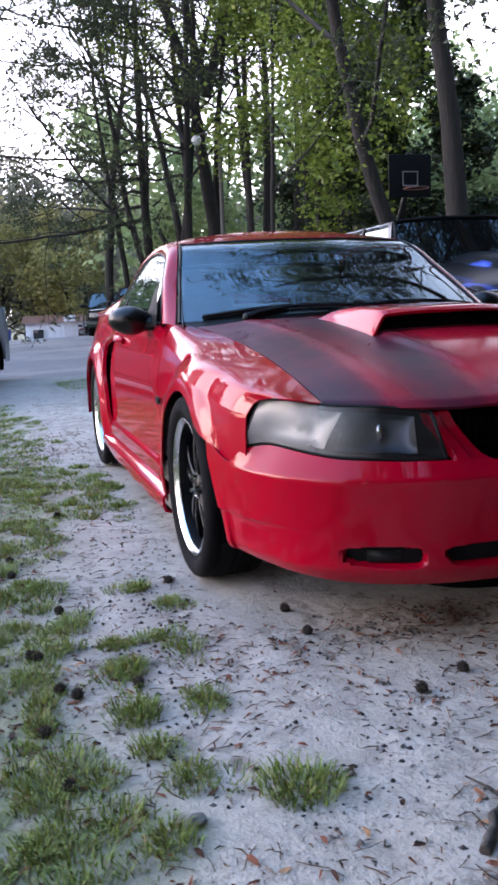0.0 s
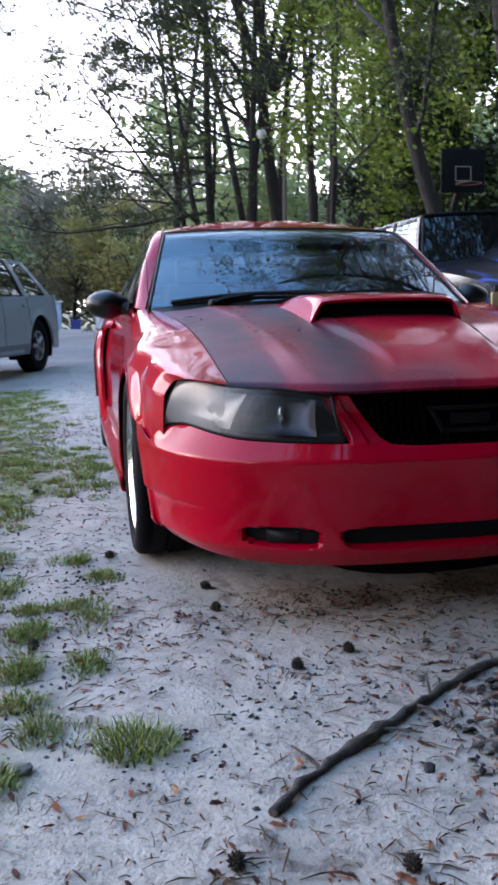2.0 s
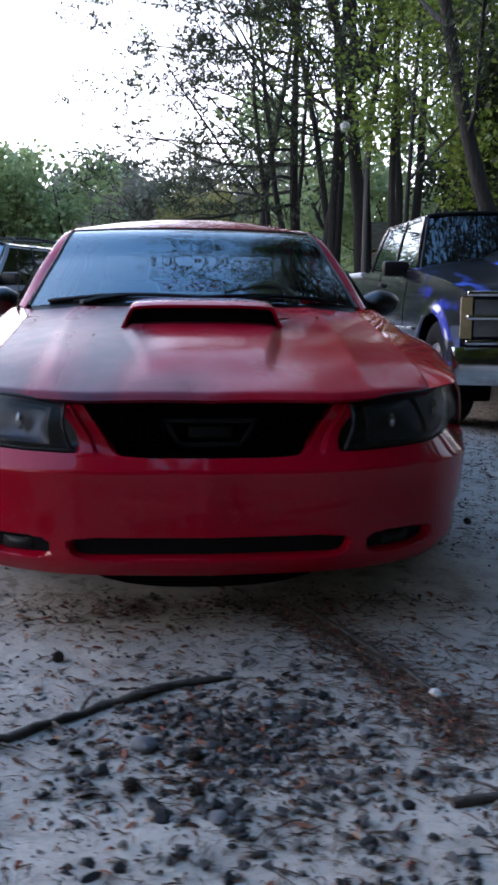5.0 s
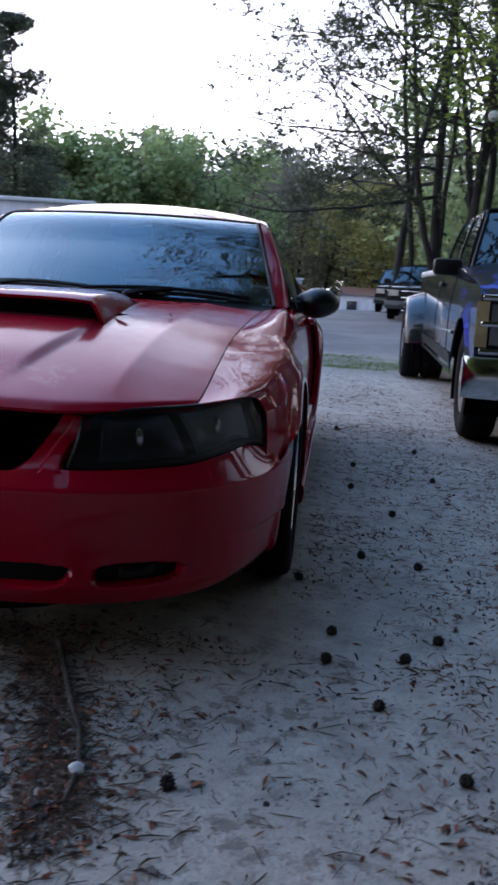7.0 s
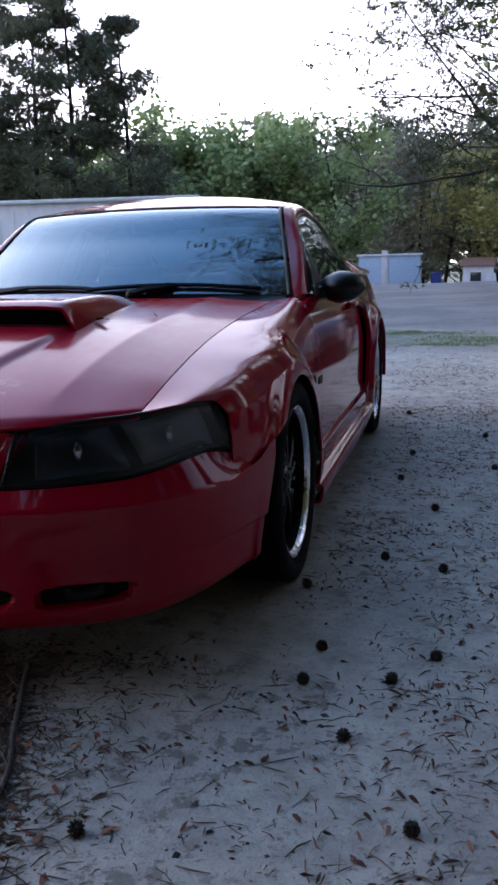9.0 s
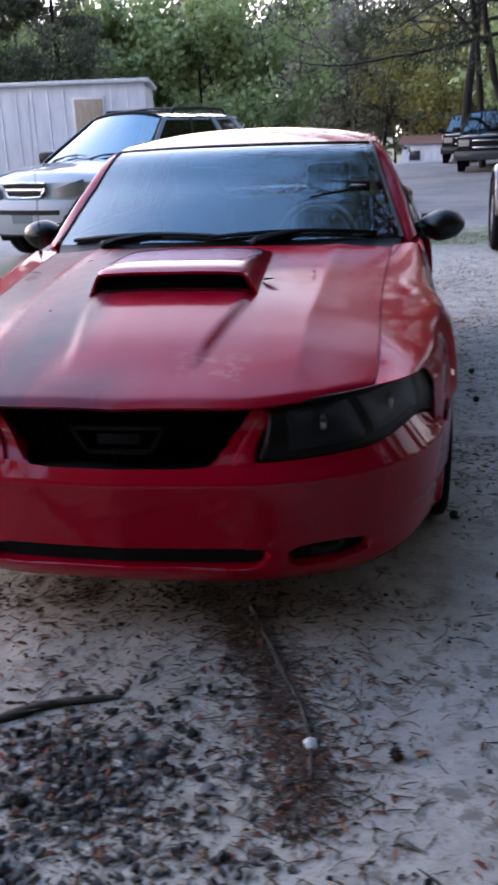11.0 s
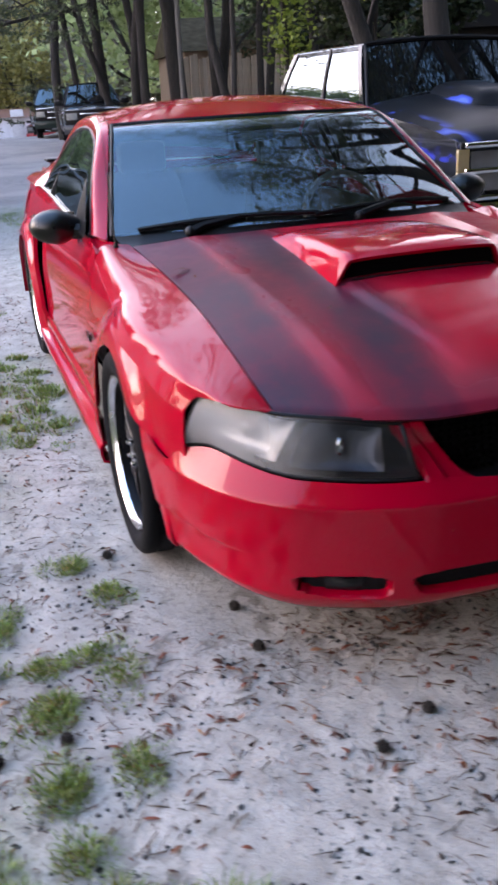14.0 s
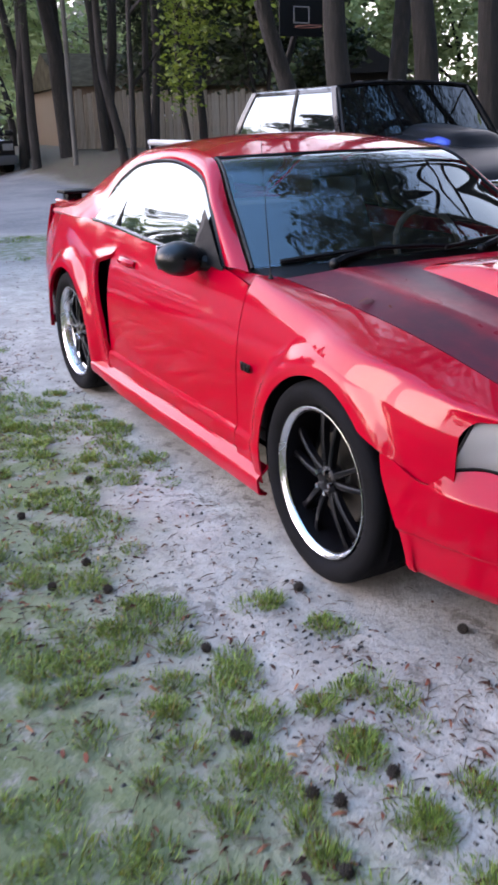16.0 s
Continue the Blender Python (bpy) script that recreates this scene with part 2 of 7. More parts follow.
def hood_paint():
    """Red clear coat gone to dark primer on the passenger side, streaked along the ridges."""
    n = Nodes("weathered_hood_paint", RED, 0.3)
    x, y, z = n.xyz()
    n1 = n.noise(3.0, 5.0, 0.6, stretch=(1.0, 0.35, 1.0))
    n2 = n.noise(14.0, 5.0, 0.65)
    wob = n.math("MULTIPLY", n.math("SUBTRACT", n1, 0.5), 0.18)
    xs = n.math("ADD", x, wob)
    dark = n.span(xs, -0.28, -0.11, 1.0, 0.0)
    # red worn through along the crease
    rw = n.math("ADD", x, n.math("MULTIPLY", n.math("SUBTRACT", n.noise(2.2, 3.0, 0.5), 0.5), 0.06))
    streak = n.math("MULTIPLY", n.span(rw, -0.545, -0.485), n.span(rw, -0.47, -0.34, 1.0, 0.0))
    front = n.math("MULTIPLY", n.span(y, 0.02, 0.2, 1.0, 0.0), n.math("MULTIPLY", n.span(xs, -0.6, -0.5), n.span(xs, -0.1, 0.15, 1.0, 0.0)))
    base_dark = n.math("MULTIPLY", dark, n.math("SUBTRACT", 1.0, n.math("MULTIPLY", streak, n.span(n1, 0.3, 0.6, 0.25, 0.6))))
    mask = n.math("MAXIMUM", base_dark, n.math("MULTIPLY", front, 0.7))
    mask = n.math("MULTIPLY", mask, n.span(n2, 0.2, 0.55, 0.86, 1.0), clamp=True)
    faded = n.mix(n.span(n1, 0.35, 0.75, 0.0, 0.35), RED, (0.42, 0.05, 0.07))
    peel = n.math("MULTIPLY", n.span(n.noise(26.0, 4.0, 0.7), 0.52, 0.56),
                  n.math("MULTIPLY", n.math("MULTIPLY", n.span(x, 0.1, 0.18), n.span(x, 0.36, 0.3)), n.math("MULTIPLY", n.span(y, 0.06, 0.1), n.span(y, 0.24, 0.18))))
    col = n.mix(mask, faded, n.mix(n.span(n1, 0.30, 0.60), (0.022, 0.012, 0.022), (0.085, 0.009, 0.022)))
    col = n.mix(n.math("MULTIPLY", peel, 0.28), col, (0.55, 0.2, 0.18))
    n.color(col)
    n.rough(n.span(n2, 0.3, 0.7, 0.36, 0.5))
    n.set(Coat_Weight=0.9, Coat_IOR=1.36, Specular_IOR_Level=0.02)
    n.link(n.span(mask, 0.1, 0.8, 0.11, 0.30), n.b.inputs["Coat Roughness"])
    n.link(n.span(mask, 0.2, 0.9, 0.68, 0.56), n.b.inputs["Coat Weight"])
    n.bump(n.noise(2.5, 2.0), 0.05, 0.02)
    return n.m


HOOD_PAINT = hood_paint()
TRIM = plain("black_plastic_trim", (0.004, 0.004, 0.005), 0.5, bump=0.1, spec=0.22)
MATT_BLACK = plain("matt_black_plastic", (0.004, 0.004, 0.005), 0.75, spec=0.15)
# near black for black parts and for shade painted into hollows
DARK = plain("black_and_hollow_shade", (0.003, 0.003, 0.004), 0.9, spec=0.05)
RUBBER = plain("tyre_rubber", (0.005, 0.005, 0.006), 0.85, vary=0.5, scale=14, bump=0.3, spec=0.1)
GLOSS_BLACK = plain("gloss_black_metal", (0.003, 0.003, 0.004), 0.32, spec=0.18)
POLISHED = plain("polished_rim_lip", (0.72, 0.72, 0.73), 0.22, 1.0)
BELT_TRIM = plain("worn_gloss_moulding", (0.05, 0.05, 0.055), 0.2, 0.7)
MIRROR_SHELL = plain("satin_black_mirror_shell", (0.006, 0.006, 0.007), 0.32, spec=0.4)
CHROME = plain("chrome", (0.75, 0.76, 0.78), 0.1, 1.0)
SEAT = plain("grey_seat_cloth", (0.13, 0.125, 0.12), 0.9, bump=0.2)


def glass(name, tint=(0.55, 0.62, 0.60), clear=0.8, rough=0.02, ior=2.0):
    """A coated pane: partly seen through, with a mirror-like face."""
    n = Nodes(name, (0.01, 0.012, 0.014), rough)
    n.set(IOR=1.52, Specular_IOR_Level=0.9)
    tr = n.t.nodes.new("ShaderNodeBsdfTransparent")
    tr.inputs[0].default_value = (*tint, 1)
    mx = n.t.nodes.new("ShaderNodeMixShader")
    fr = n.t.nodes.new("ShaderNodeFresnel")
    fr.inputs[0].default_value = ior
    gl = n.t.nodes.new("ShaderNodeBsdfGlossy")
    gl.inputs["Roughness"].default_value = rough
    gl.inputs["Color"].default_value = (0.74, 0.92, 1.0, 1)
    mx2 = n.t.nodes.new("ShaderNodeMixShader")
    mx.inputs[0].default_value = clear
    n.link(n.b.outputs[0], mx.inputs[1])
    n.link(tr.outputs[0], mx.inputs[2])
    n.link(fr.outputs[0], mx2.inputs[0])
    n.link(mx.outputs[0], mx2.inputs[1])
    n.link(gl.outputs[0], mx2.inputs[2])
    out = n.t.nodes["Material Output"]
    n.link(mx2.outputs[0], out.inputs["Surface"])
    return n.m


WINDSHIELD = glass("windshield_glass", (0.42, 0.50, 0.48), 0.85, ior=1.65)
CLEAR = glass("clear_rear_glass", (0.62, 0.70, 0.68), 0.95, ior=1.5)
PRIVACY = glass("privacy_glass", (0.05, 0.055, 0.055), 0.6, ior=1.6)
TINTED = glass("tinted_glass", (0.08, 0.09, 0.09), 0.6, ior=2.25)


def lens_glass():
    """Headlamp cover: clear near the nose, hazed and scuffed towards the fender."""
    n = Nodes("hazed_headlamp_lens", (0.42, 0.42, 0.42), 0.3)
    x, y, z = n.xyz()
    worn = n.span(x, -0.1, 0.1, 1.0, 0.30)
    haze = n.math("MULTIPLY", worn, n.span(n.math("ADD", n.math("ABSOLUTE", x), n.math("MULTIPLY", n.noise(9.0, 4.0), 0.16)), 0.62, 0.84, 0.02, 0.42))
    tr = n.t.nodes.new("ShaderNodeBsdfTransparent")
    tr.inputs[0].default_value = (0.62, 0.64, 0.66, 1)
    mx = n.t.nodes.new("ShaderNodeMixShader")
    n.link(haze, mx.inputs[0])
    n.link(tr.outputs[0], mx.inputs[1])
    n.link(n.b.outputs[0], mx.inputs[2])
    gl = n.t.nodes.new("ShaderNodeBsdfGlossy")
    gl.inputs["Roughness"].default_value = 0.2
    fr = n.t.nodes.new("ShaderNodeFresnel")
    fr.inputs[0].default_value = 1.2
    mx2 = n.t.nodes.new("ShaderNodeMixShader")
    n.link(fr.outputs[0], mx2.inputs[0])
    n.link(mx.outputs[0], mx2.inputs[1])
    n.link(gl.outputs[0], mx2.inputs[2])
    n.link(mx2.outputs[0], n.t.nodes["Material Output"].inputs["Surface"])
    return n.m


LENS = lens_glass()

# ---- the red coupe: nose towards -y, centre line x = 0 ----
AXLE_F, AXLE_R, HUB_Z = 0.93, 3.503, 0.33
car_w = knots([(0.30, 0.815), (0.36, 0.838), (0.45, 0.868), (0.6, 0.886), (0.93, 0.892), (1.4, 0.892), (2.0, 0.890), (2.8, 0.892),
               (3.2, 0.902), (3.5, 0.908), (3.8, 0.900), (4.0, 0.875), (4.2, 0.835), (4.4, 0.775), (4.55, 0.70)])
belt_z = knots([(0.3, 0.66), (0.6, 0.70), (0.93, 0.765), (1.3, 0.835), (1.5, 0.872), (1.76, 0.905), (2.5, 0.925), (3.29, 0.957), (4.0, 0.957), (4.5, 0.94)])
hood_x = knots([(-0.05, 0.60), (0.144, 0.665), (0.36, 0.674), (0.7, 0.672), (1.1, 0.685), (1.5, 0.705)])
hood_ze = knots([(-0.05, 0.640), (0.144, 0.690), (0.36, 0.748), (0.7, 0.808), (1.1, 0.858), (1.5, 0.893)])
hood_zc = knots([(-0.06, 0.688), (-0.02, 0.700), (0.05, 0.722), (0.2, 0.763), (0.4, 0.810), (0.635, 0.853), (1.0, 0.893), (1.5, 0.922)])


def arch(y, yc, ra):
    d = ra * ra - (y - yc) ** 2
    return HUB_Z + math.sqrt(d) if d > 0 else 0.0


flare = knots([(-0.03, 1.0), (0.025, 1.0), (0.042, 0.93), (0.105, 0.08), (0.12, 0.0)])


def side_x(y, z):
    """Half width of the body side."""
    x = car_w(y)
    if z > 0.55:
        x -= 0.072 * ((z - 0.55) / 0.35) ** 2
    x += 0.013 * sstep(0.356, 0.338, z) * sstep(1.25, 1.4, y) * sstep(3.0, 2.9, y)
    if z < 0.33:
        x -= 0.05 * ((0.33 - z) / 0.15) ** 1.5 * 0.4
    for yc, ra in ((AXLE_F, 0.35), (AXLE_R, 0.36)):
        d = math.hypot(y - yc, z - HUB_Z) - ra
        if d > -0.03:
            x += 0.032 * flare(d)
    return x


coupe = empty("coupe")
tagged(coupe, "red two-door sports coupe with sun-faded dark hood, parked on sand", "car")

# perimeter of the front bumper, from the centre round to the wheel arch
bp_x = knots([(0, 0), (0.25, 0.34), (0.5, 0.655), (0.66, 0.80), (0.8, 0.866), (0.9, 0.888), (1, 0.902)])
bp_y = knots([(0, -0.105), (0.25, -0.082), (0.5, 0.035), (0.66, 0.20), (0.8, 0.385), (0.9, 0.49), (1, 0.60)])
bp_top = knots([(0, 0.521), (0.12, 0.521), (0.17, 0.525), (0.24, 0.534), (0.3, 0.532), (0.5, 0.538), (0.72, 0.560), (0.78, 0.548), (0.84, 0.50), (1, 0.556)])
bp_bot = knots([(0, 0.172), (0.4, 0.176), (0.7, 0.198), (1, 0.215)])


LEDGE = 0.80


def bumper_offset(u, x, z):
    o = -0.085 * max(0.486 - z, 0)
    if z > 0.486:
        o -= (z - 0.486) * (LEDGE * (1 - sstep(0.72, 0.86, u)))
    if z < 0.235:
        o -= 0.045 * ((0.235 - z) / 0.06) ** 1.6
    o -= 0.007 * sstep(0.338, 0.328, z) * sstep(0.55, 0.75, u)
    if 0.23 < z < 0.30:
        zz = ((z - 0.264) / 0.0305) ** 4
        # the openings slope out towards a painted lower lip
        ramp = 0.10 + 0.90 * sstep(0.234, 0.262, z)
        o -= 0.062 * ramp * sstep(1.35, 0.75, (abs(x) / (0.385 + 0.5 * (z - 0.264))) ** 10 + zz)
        q = (x - 0.565) / 0.100
        taper = 0.010 * max(q, 0)
        o -= 0.055 * ramp * sstep(1.35, 0.75, abs(q) ** 4 + (max(abs(z - 0.264 - taper), 0) / (0.0300 - taper)) ** 4)
    return o


def bumper_point(u, z, sx):
    x, y = bp_x(u), bp_y(u)
    e = 0.004
    tx, ty = bp_x(min(u + e, 1)) - bp_x(max(u - e, 0)), bp_y(min(u + e, 1)) - bp_y(max(u - e, 0))
    l = math.hypot(tx, ty)
    nx, ny = -ty / l * -1, -tx / l
    o = bumper_offset(u, x, z)
    yy = y - 0.11 * sstep(0.86, 1.0, u) * (1 - sstep(0.2, 0.54, z))
    return (sx * (x + nx * o), yy + ny * o, z)


us = sorted(set(list(np.linspace(0, 1, 56)) + list(np.linspace(0.272, 0.37, 15)) + list(np.linspace(0.47, 0.54, 9))))
zs_fix = [0.2, 0.22, 0.229, 0.233, 0.237, 0.240, 0.244, 0.252, 0.264, 0.276, 0.284, 0.288, 0.291, 0.295, 0.30, 0.326, 0.331, 0.336, 0.341, 0.37, 0.41, 0.45, 0.475, 0.484, 0.488, 0.495]


def bumper_patch():
    verts, faces = [], []
    full = [-u for u in us[:0:-1]] + us
    n = len(zs_fix) + 4
    for u in full:
        sx, a = (-1 if u < 0 else 1), abs(u)
        zb, zt = bp_bot(a), bp_top(a)
        rows = [zb] + [max(z, zb + 0.002 * (k + 1)) for k, z in enumerate(zs_fix)]
        rows += [rows[-1] + (zt - rows[-1]) * f for f in (0.33, 0.67, 1.0)]
        verts += [bumper_point(a, z, sx) for z in rows]
    for i in range(len(full) - 1):
        for j in range(n - 1):
            faces.append((i * n + j, (i + 1) * n + j, (i + 1) * n + j + 1, i * n + j + 1))
    return verts, faces


bumper = add("front_bumper", mesh_of("front_bumper", *bumper_patch(), PAINT, 28), coupe, "red painted plastic bumper cover", 0.004)



def recess(u, v, sx=1):
    """A point just behind the skin, inside the openings."""
    a, b = bumper_point(u, 0.2285, sx), bumper_point(u, 0.3005, sx)
    k = 0.06 + 0.88 * v
    return (a[0] + (b[0] - a[0]) * k - sx * 0.014 * sstep(0.3, 0.5, u), a[1] + (b[1] - a[1]) * k + 0.024, a[2] + (b[2] - a[2]) * k)


# black plates inside the openings paint the shade of red recesses
patch("lower_intake", lambda u, v: recess(abs(u), v, -1 if u < 0 else 1), np.linspace(-0.300, 0.300, 31), (0, 0.5, 1), MATT_BLACK, bumper, False, "black plate for the shade inside the lower air intake")
FOG_GLASS = plain("fog_lens", (0.008, 0.008, 0.009), 0.3, spec=0.2)
for sx in (-1, 1):
    fog = empty("fog_lamp")
    fog.parent = bumper
    patch("lamp_bezel", lambda u, v: recess(0.336 + 0.20 * u, v, sx), np.linspace(0, 1, 12), (0, 0.5, 1), MATT_BLACK, fog)
    patch("lamp_lens", lambda u, v: (lambda p: (p[0], p[1] - 0.004 - 0.012 * math.sin(math.pi * v) * math.sin(math.pi * u), p[2]))(recess(0.385 + 0.075 * u, 0.22 + 0.56 * v, sx)),
          np.linspace(0, 1, 10), np.linspace(0, 1, 6), FOG_GLASS, fog)

# nose panel between grille and headlamps
grille_x = knots([(0.0, 0.215), (0.08, 0.245), (0.2, 0.268), (0.45, 0.295), (1.0, 0.350)])
for sx in (-1, 1):
    def nose(u, v, sx=sx):
        z = 0.512 + (0.660 - 0.512) * v
        xi, xo = grille_x(v), 0.372 + 0.05 * v - 0.02 * math.sin(math.pi * min(v * 1.3, 1))
        x = xi + (xo - xi) * u
        a = 0.25 * x / 0.34 if x < 0.34 else 0.25 + 0.25 * (x - 0.34) / 0.315
        low = bp_y(a) + (z - 0.486) * LEDGE + 0.003
        high = 0.004 + 0.02 * u
        back = 0.05 * sstep(0.07, 0.0, u) + 0.035 * sstep(0.92, 1.0, u)
        rib = 0.013 * sstep(0.46, 0.56, u) * sstep(0.0, 0.12, v) * sstep(1.0, 0.93, v)
        return (sx * x, low + (high - low) * v - rib + back * sstep(0.1, 0.3, v), z)
    patch("nose_panel", nose, np.linspace(0, 1, 30), np.linspace(0, 1, 18), PAINT, bumper, sx < 0)

# grille: dark opening, honeycomb mesh and a plain badge frame
grille = empty("grille")
grille.parent = coupe
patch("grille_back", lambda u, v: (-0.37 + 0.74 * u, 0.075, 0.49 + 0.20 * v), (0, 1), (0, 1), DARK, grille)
box("grille_edge", -0.26, 0.26, -0.04, 0.07, 0.496, 0.508, TRIM, grille)


def honeycomb():
    pieces = []
    r = 0.0125
    k = 0
    for row in range(10):
        z = 0.512 + row * r * 1.5
        half = grille_x((z - 0.512) / 0.152) - 0.008
        x = -half + (r * 0.866 if row % 2 else 0)
        while x < half:
            c = [(x + r * 0.97 * math.sin(math.pi / 3 * a), z + r * 0.97 * math.cos(math.pi / 3 * a)) for a in range(6)]
            d = [(x + r * 0.72 * math.sin(math.pi / 3 * a), z + r * 0.72 * math.cos(math.pi / 3 * a)) for a in range(6)]
            y = 0.008 + 0.12 * x * x
            if not (abs(x) < 0.125 and 0.54 < z < 0.625):
                v = [(p[0], y, p[1]) for p in c] + [(p[0], y + 0.002, p[1]) for p in d] + [(p[0], y + 0.02, p[1]) for p in d]
                f = [(a, 6 + a, 6 + (a + 1) % 6, (a + 1) % 6) for a in range(6)] + [(6 + a, 12 + a, 12 + (a + 1) % 6, 6 + (a + 1) % 6) for a in range(6)]
                pieces.append((v, f))
            x += r * 1.732
    return joined(pieces)


add("honeycomb_mesh", mesh_of("honeycomb_mesh", *honeycomb(), DARK, smooth=False), grille, "black honeycomb grille mesh")
bm = bmesh.new()
for a, b in (((-0.125, 0.618), (0.125, 0.618)), ((-0.125, 0.618), (-0.085, 0.552)), ((0.125, 0.618), (0.085, 0.552)), ((-0.085, 0.552), (0.085, 0.552))):
    l = math.hypot(b[0] - a[0], b[1] - a[1])
    m = Matrix.Translation(((a[0] + b[0]) / 2, -0.022, (a[1] + b[1]) / 2)) @ Matrix.Rotation(-math.atan2(b[1] - a[1], b[0] - a[0]), 4, "Y")
    bmesh.ops.create_cube(bm, size=1, matrix=m @ Matrix.Diagonal((l + 0.01, 0.018, 0.010, 1)))
part("badge_frame", bm, MATT_BLACK, grille, "blacked-out grille badge surround")
box("badge_plate", -0.06, 0.06, -0.022, -0.008, 0.57, 0.602, MATT_BLACK, grille)

# headlamps
hl_top = knots([(0, (0.405, 0.015, 0.660)), (0.35, (0.54, 0.062, 0.680)), (0.66, (0.667, 0.140, 0.687)), (0.85, (0.744, 0.243, 0.699)), (1, (0.790, 0.345, 0.696))])


def lamp_point(s, v, sx, sink=0.0):
    u = 0.288 + (0.79 - 0.288) * s
    p = np.array(bumper_point(u, bp_top(u), 1)) + np.array((0, 0.006, 0.006))
    q = hl_top(s)
    r = p + (q - p) * v
    bulge = 0.024 * math.sin(math.pi * v) * (1 - 0.6 * s) - sink
    d = np.array((0.45 + 0.3 * s, -0.85, 0.25))
    r = r + d / np.linalg.norm(d) * bulge
    return (sx * r[0], r[1], r[2])


LAMP_SILVER = plain("aged_lamp_reflector", (0.5, 0.51, 0.53), 0.5, 1.0)
HOUSING = plain("headlamp_housing", (0.015, 0.015, 0.016), 0.35)
for sx in (-1, 1):
    lamp = empty("headlamp")
    lamp.parent = coupe
    S, V = np.linspace(0, 1, 26), np.linspace(0, 1, 12)
    patch("housing", lambda s, v: lamp_point(s, v, sx, 0.075 - 0.05 * abs(2 * v - 1) ** 4 - 0.03 * max(s - 0.8, 0) / 0.2), S, V, HOUSING, lamp, sx < 0, "black headlamp housing", 0.002)
    for s0, s1, name in ((0.12, 0.50, "reflector"), (0.56, 0.93, "reflector")):
        patch(name, lambda a, b: lamp_point(s0 + (s1 - s0) * a, 0.12 + 0.76 * b, sx, 0.03 + 0.035 * (math.sin(math.pi * a) * math.sin(math.pi * b)) ** 0.5),
              np.linspace(0, 1, 14), np.linspace(0, 1, 10), (LAMP_SILVER if sx < 0 else plain("dull_reflector", (0.25, 0.26, 0.28), 0.4, 1.0)) if s0 > 0.5 else plain("smoked_reflector", (0.10, 0.11, 0.13), 0.4, 1.0), lamp, sx < 0, "silver lamp reflector", 0.001)
    # small chrome ovals added to give each reflector a highlight spot
    for s0, s1 in ((0.12, 0.50), (0.56, 0.93)):
        c = Vector(lamp_point((s0 + s1) / 2, 0.52, sx, 0.045))
        bm = bmesh.new()
        bmesh.ops.create_uvsphere(bm, u_segments=12, v_segments=8, radius=1, matrix=Matrix.Translation(c) @ Matrix.Diagonal((0.013, 0.013, 0.026, 1)))
        part("bulb_shield", bm, CHROME, lamp, "chrome oval added for a highlight in the lamp")
    ln = patch("lens", lambda s, v: lamp_point(s, v, sx), S, V, LENS, lamp, sx < 0, "hazed clear headlamp lens", 0.0)
    ln.visible_shadow = False
    rim = [lamp_point(s, 0, sx, 0.003) for s in S] + [lamp_point(1, v, sx, 0.003) for v in V[1:]] + [lamp_point(s, 1, sx, 0.003) for s in S[::-1][1:]] + [lamp_point(0, v, sx, 0.003) for v in V[::-1][1:]]
    add("lamp_seal", mesh_of("lamp_seal", *tube(rim, [0.0055] * len(rim), 6, False), TRIM), lamp, "black rubber lamp seal")

# hood
hood_front = knots([(0, -0.052), (0.34, -0.022), (0.5, 0.035), (0.665, 0.146)])


def hood_z(x, y):
    w = hood_x(y)
    s = min(abs(x) / w, 1)
    z = hood_ze(y) + (hood_zc(y) - hood_ze(y)) * (1 - s ** 2.2)
    dome = 0.175 + 0.075 * sstep(0.05, 0.66, y)
    z += 0.013 * sstep(dome + 0.022, dome - 0.012, abs(x)) * sstep(0.06, 0.30, y) * sstep(1.3, 1.05, y)
    ridge = 0.455 + 0.035 * sstep(0.0, 1.3, y)
    z += 0.009 * math.exp(-abs(abs(x) - ridge) / 0.07) * sstep(0.0, 0.25, y)
    return z


def hood(u, v):
    a = abs(u)
    x0 = u * 0.665
    yf = hood_front(abs(x0))
    yr = 1.385 + 0.075 * a * a
    y = yf + (yr - yf) * v
    w = hood_x(y)
    x = u * w
    z = hood_z(x, y)
    z -= 0.013 * (1 - sstep(0, 0.02, v)) ** 2
    return (x, y, z)


hu = np.linspace(-1, 1, 121)
hv = [0, 0.006, 0.012, 0.02, 0.03, 0.045] + list(np.linspace(0.065, 1, 52))
patch("hood", hood, hu, hv, HOOD_PAINT, coupe, False, "red hood gone dark and faded on one side", 0.012, 60)

# hood scoop
sc_top = knots([(0.635, 0.938), (0.75, 0.948), (0.95, 0.952), (1.12, 0.944), (1.25, 0.925)])


def scoop(u, v):
    y = 0.632 + 0.02 * (abs(u) ** 4) + (1.24 - 0.632) * v
    wb, wt = 0.285 - 0.02 * v, 0.240 - 0.02 * v
    a = abs(u)
    sgn = -1 if u < 0 else 1
    zt = sc_top(y) - 0.010 * (1 - sstep(0, 0.05, v))
    if a < 0.8:
        x, z = wt * a / 0.8, zt - 0.008 * (a / 0.8) ** 4
    else:
        k = (a - 0.8) / 0.2
        x = wt + (wb - wt) * k
        z0 = zt - 0.008
        zb = hood_z(x, y) - 0.006
        z = z0 + (zb - z0) * (k ** 1.3)
    zz = max(z, hood_z(x, y) - 0.006)
    return (sgn * x, y, zz)


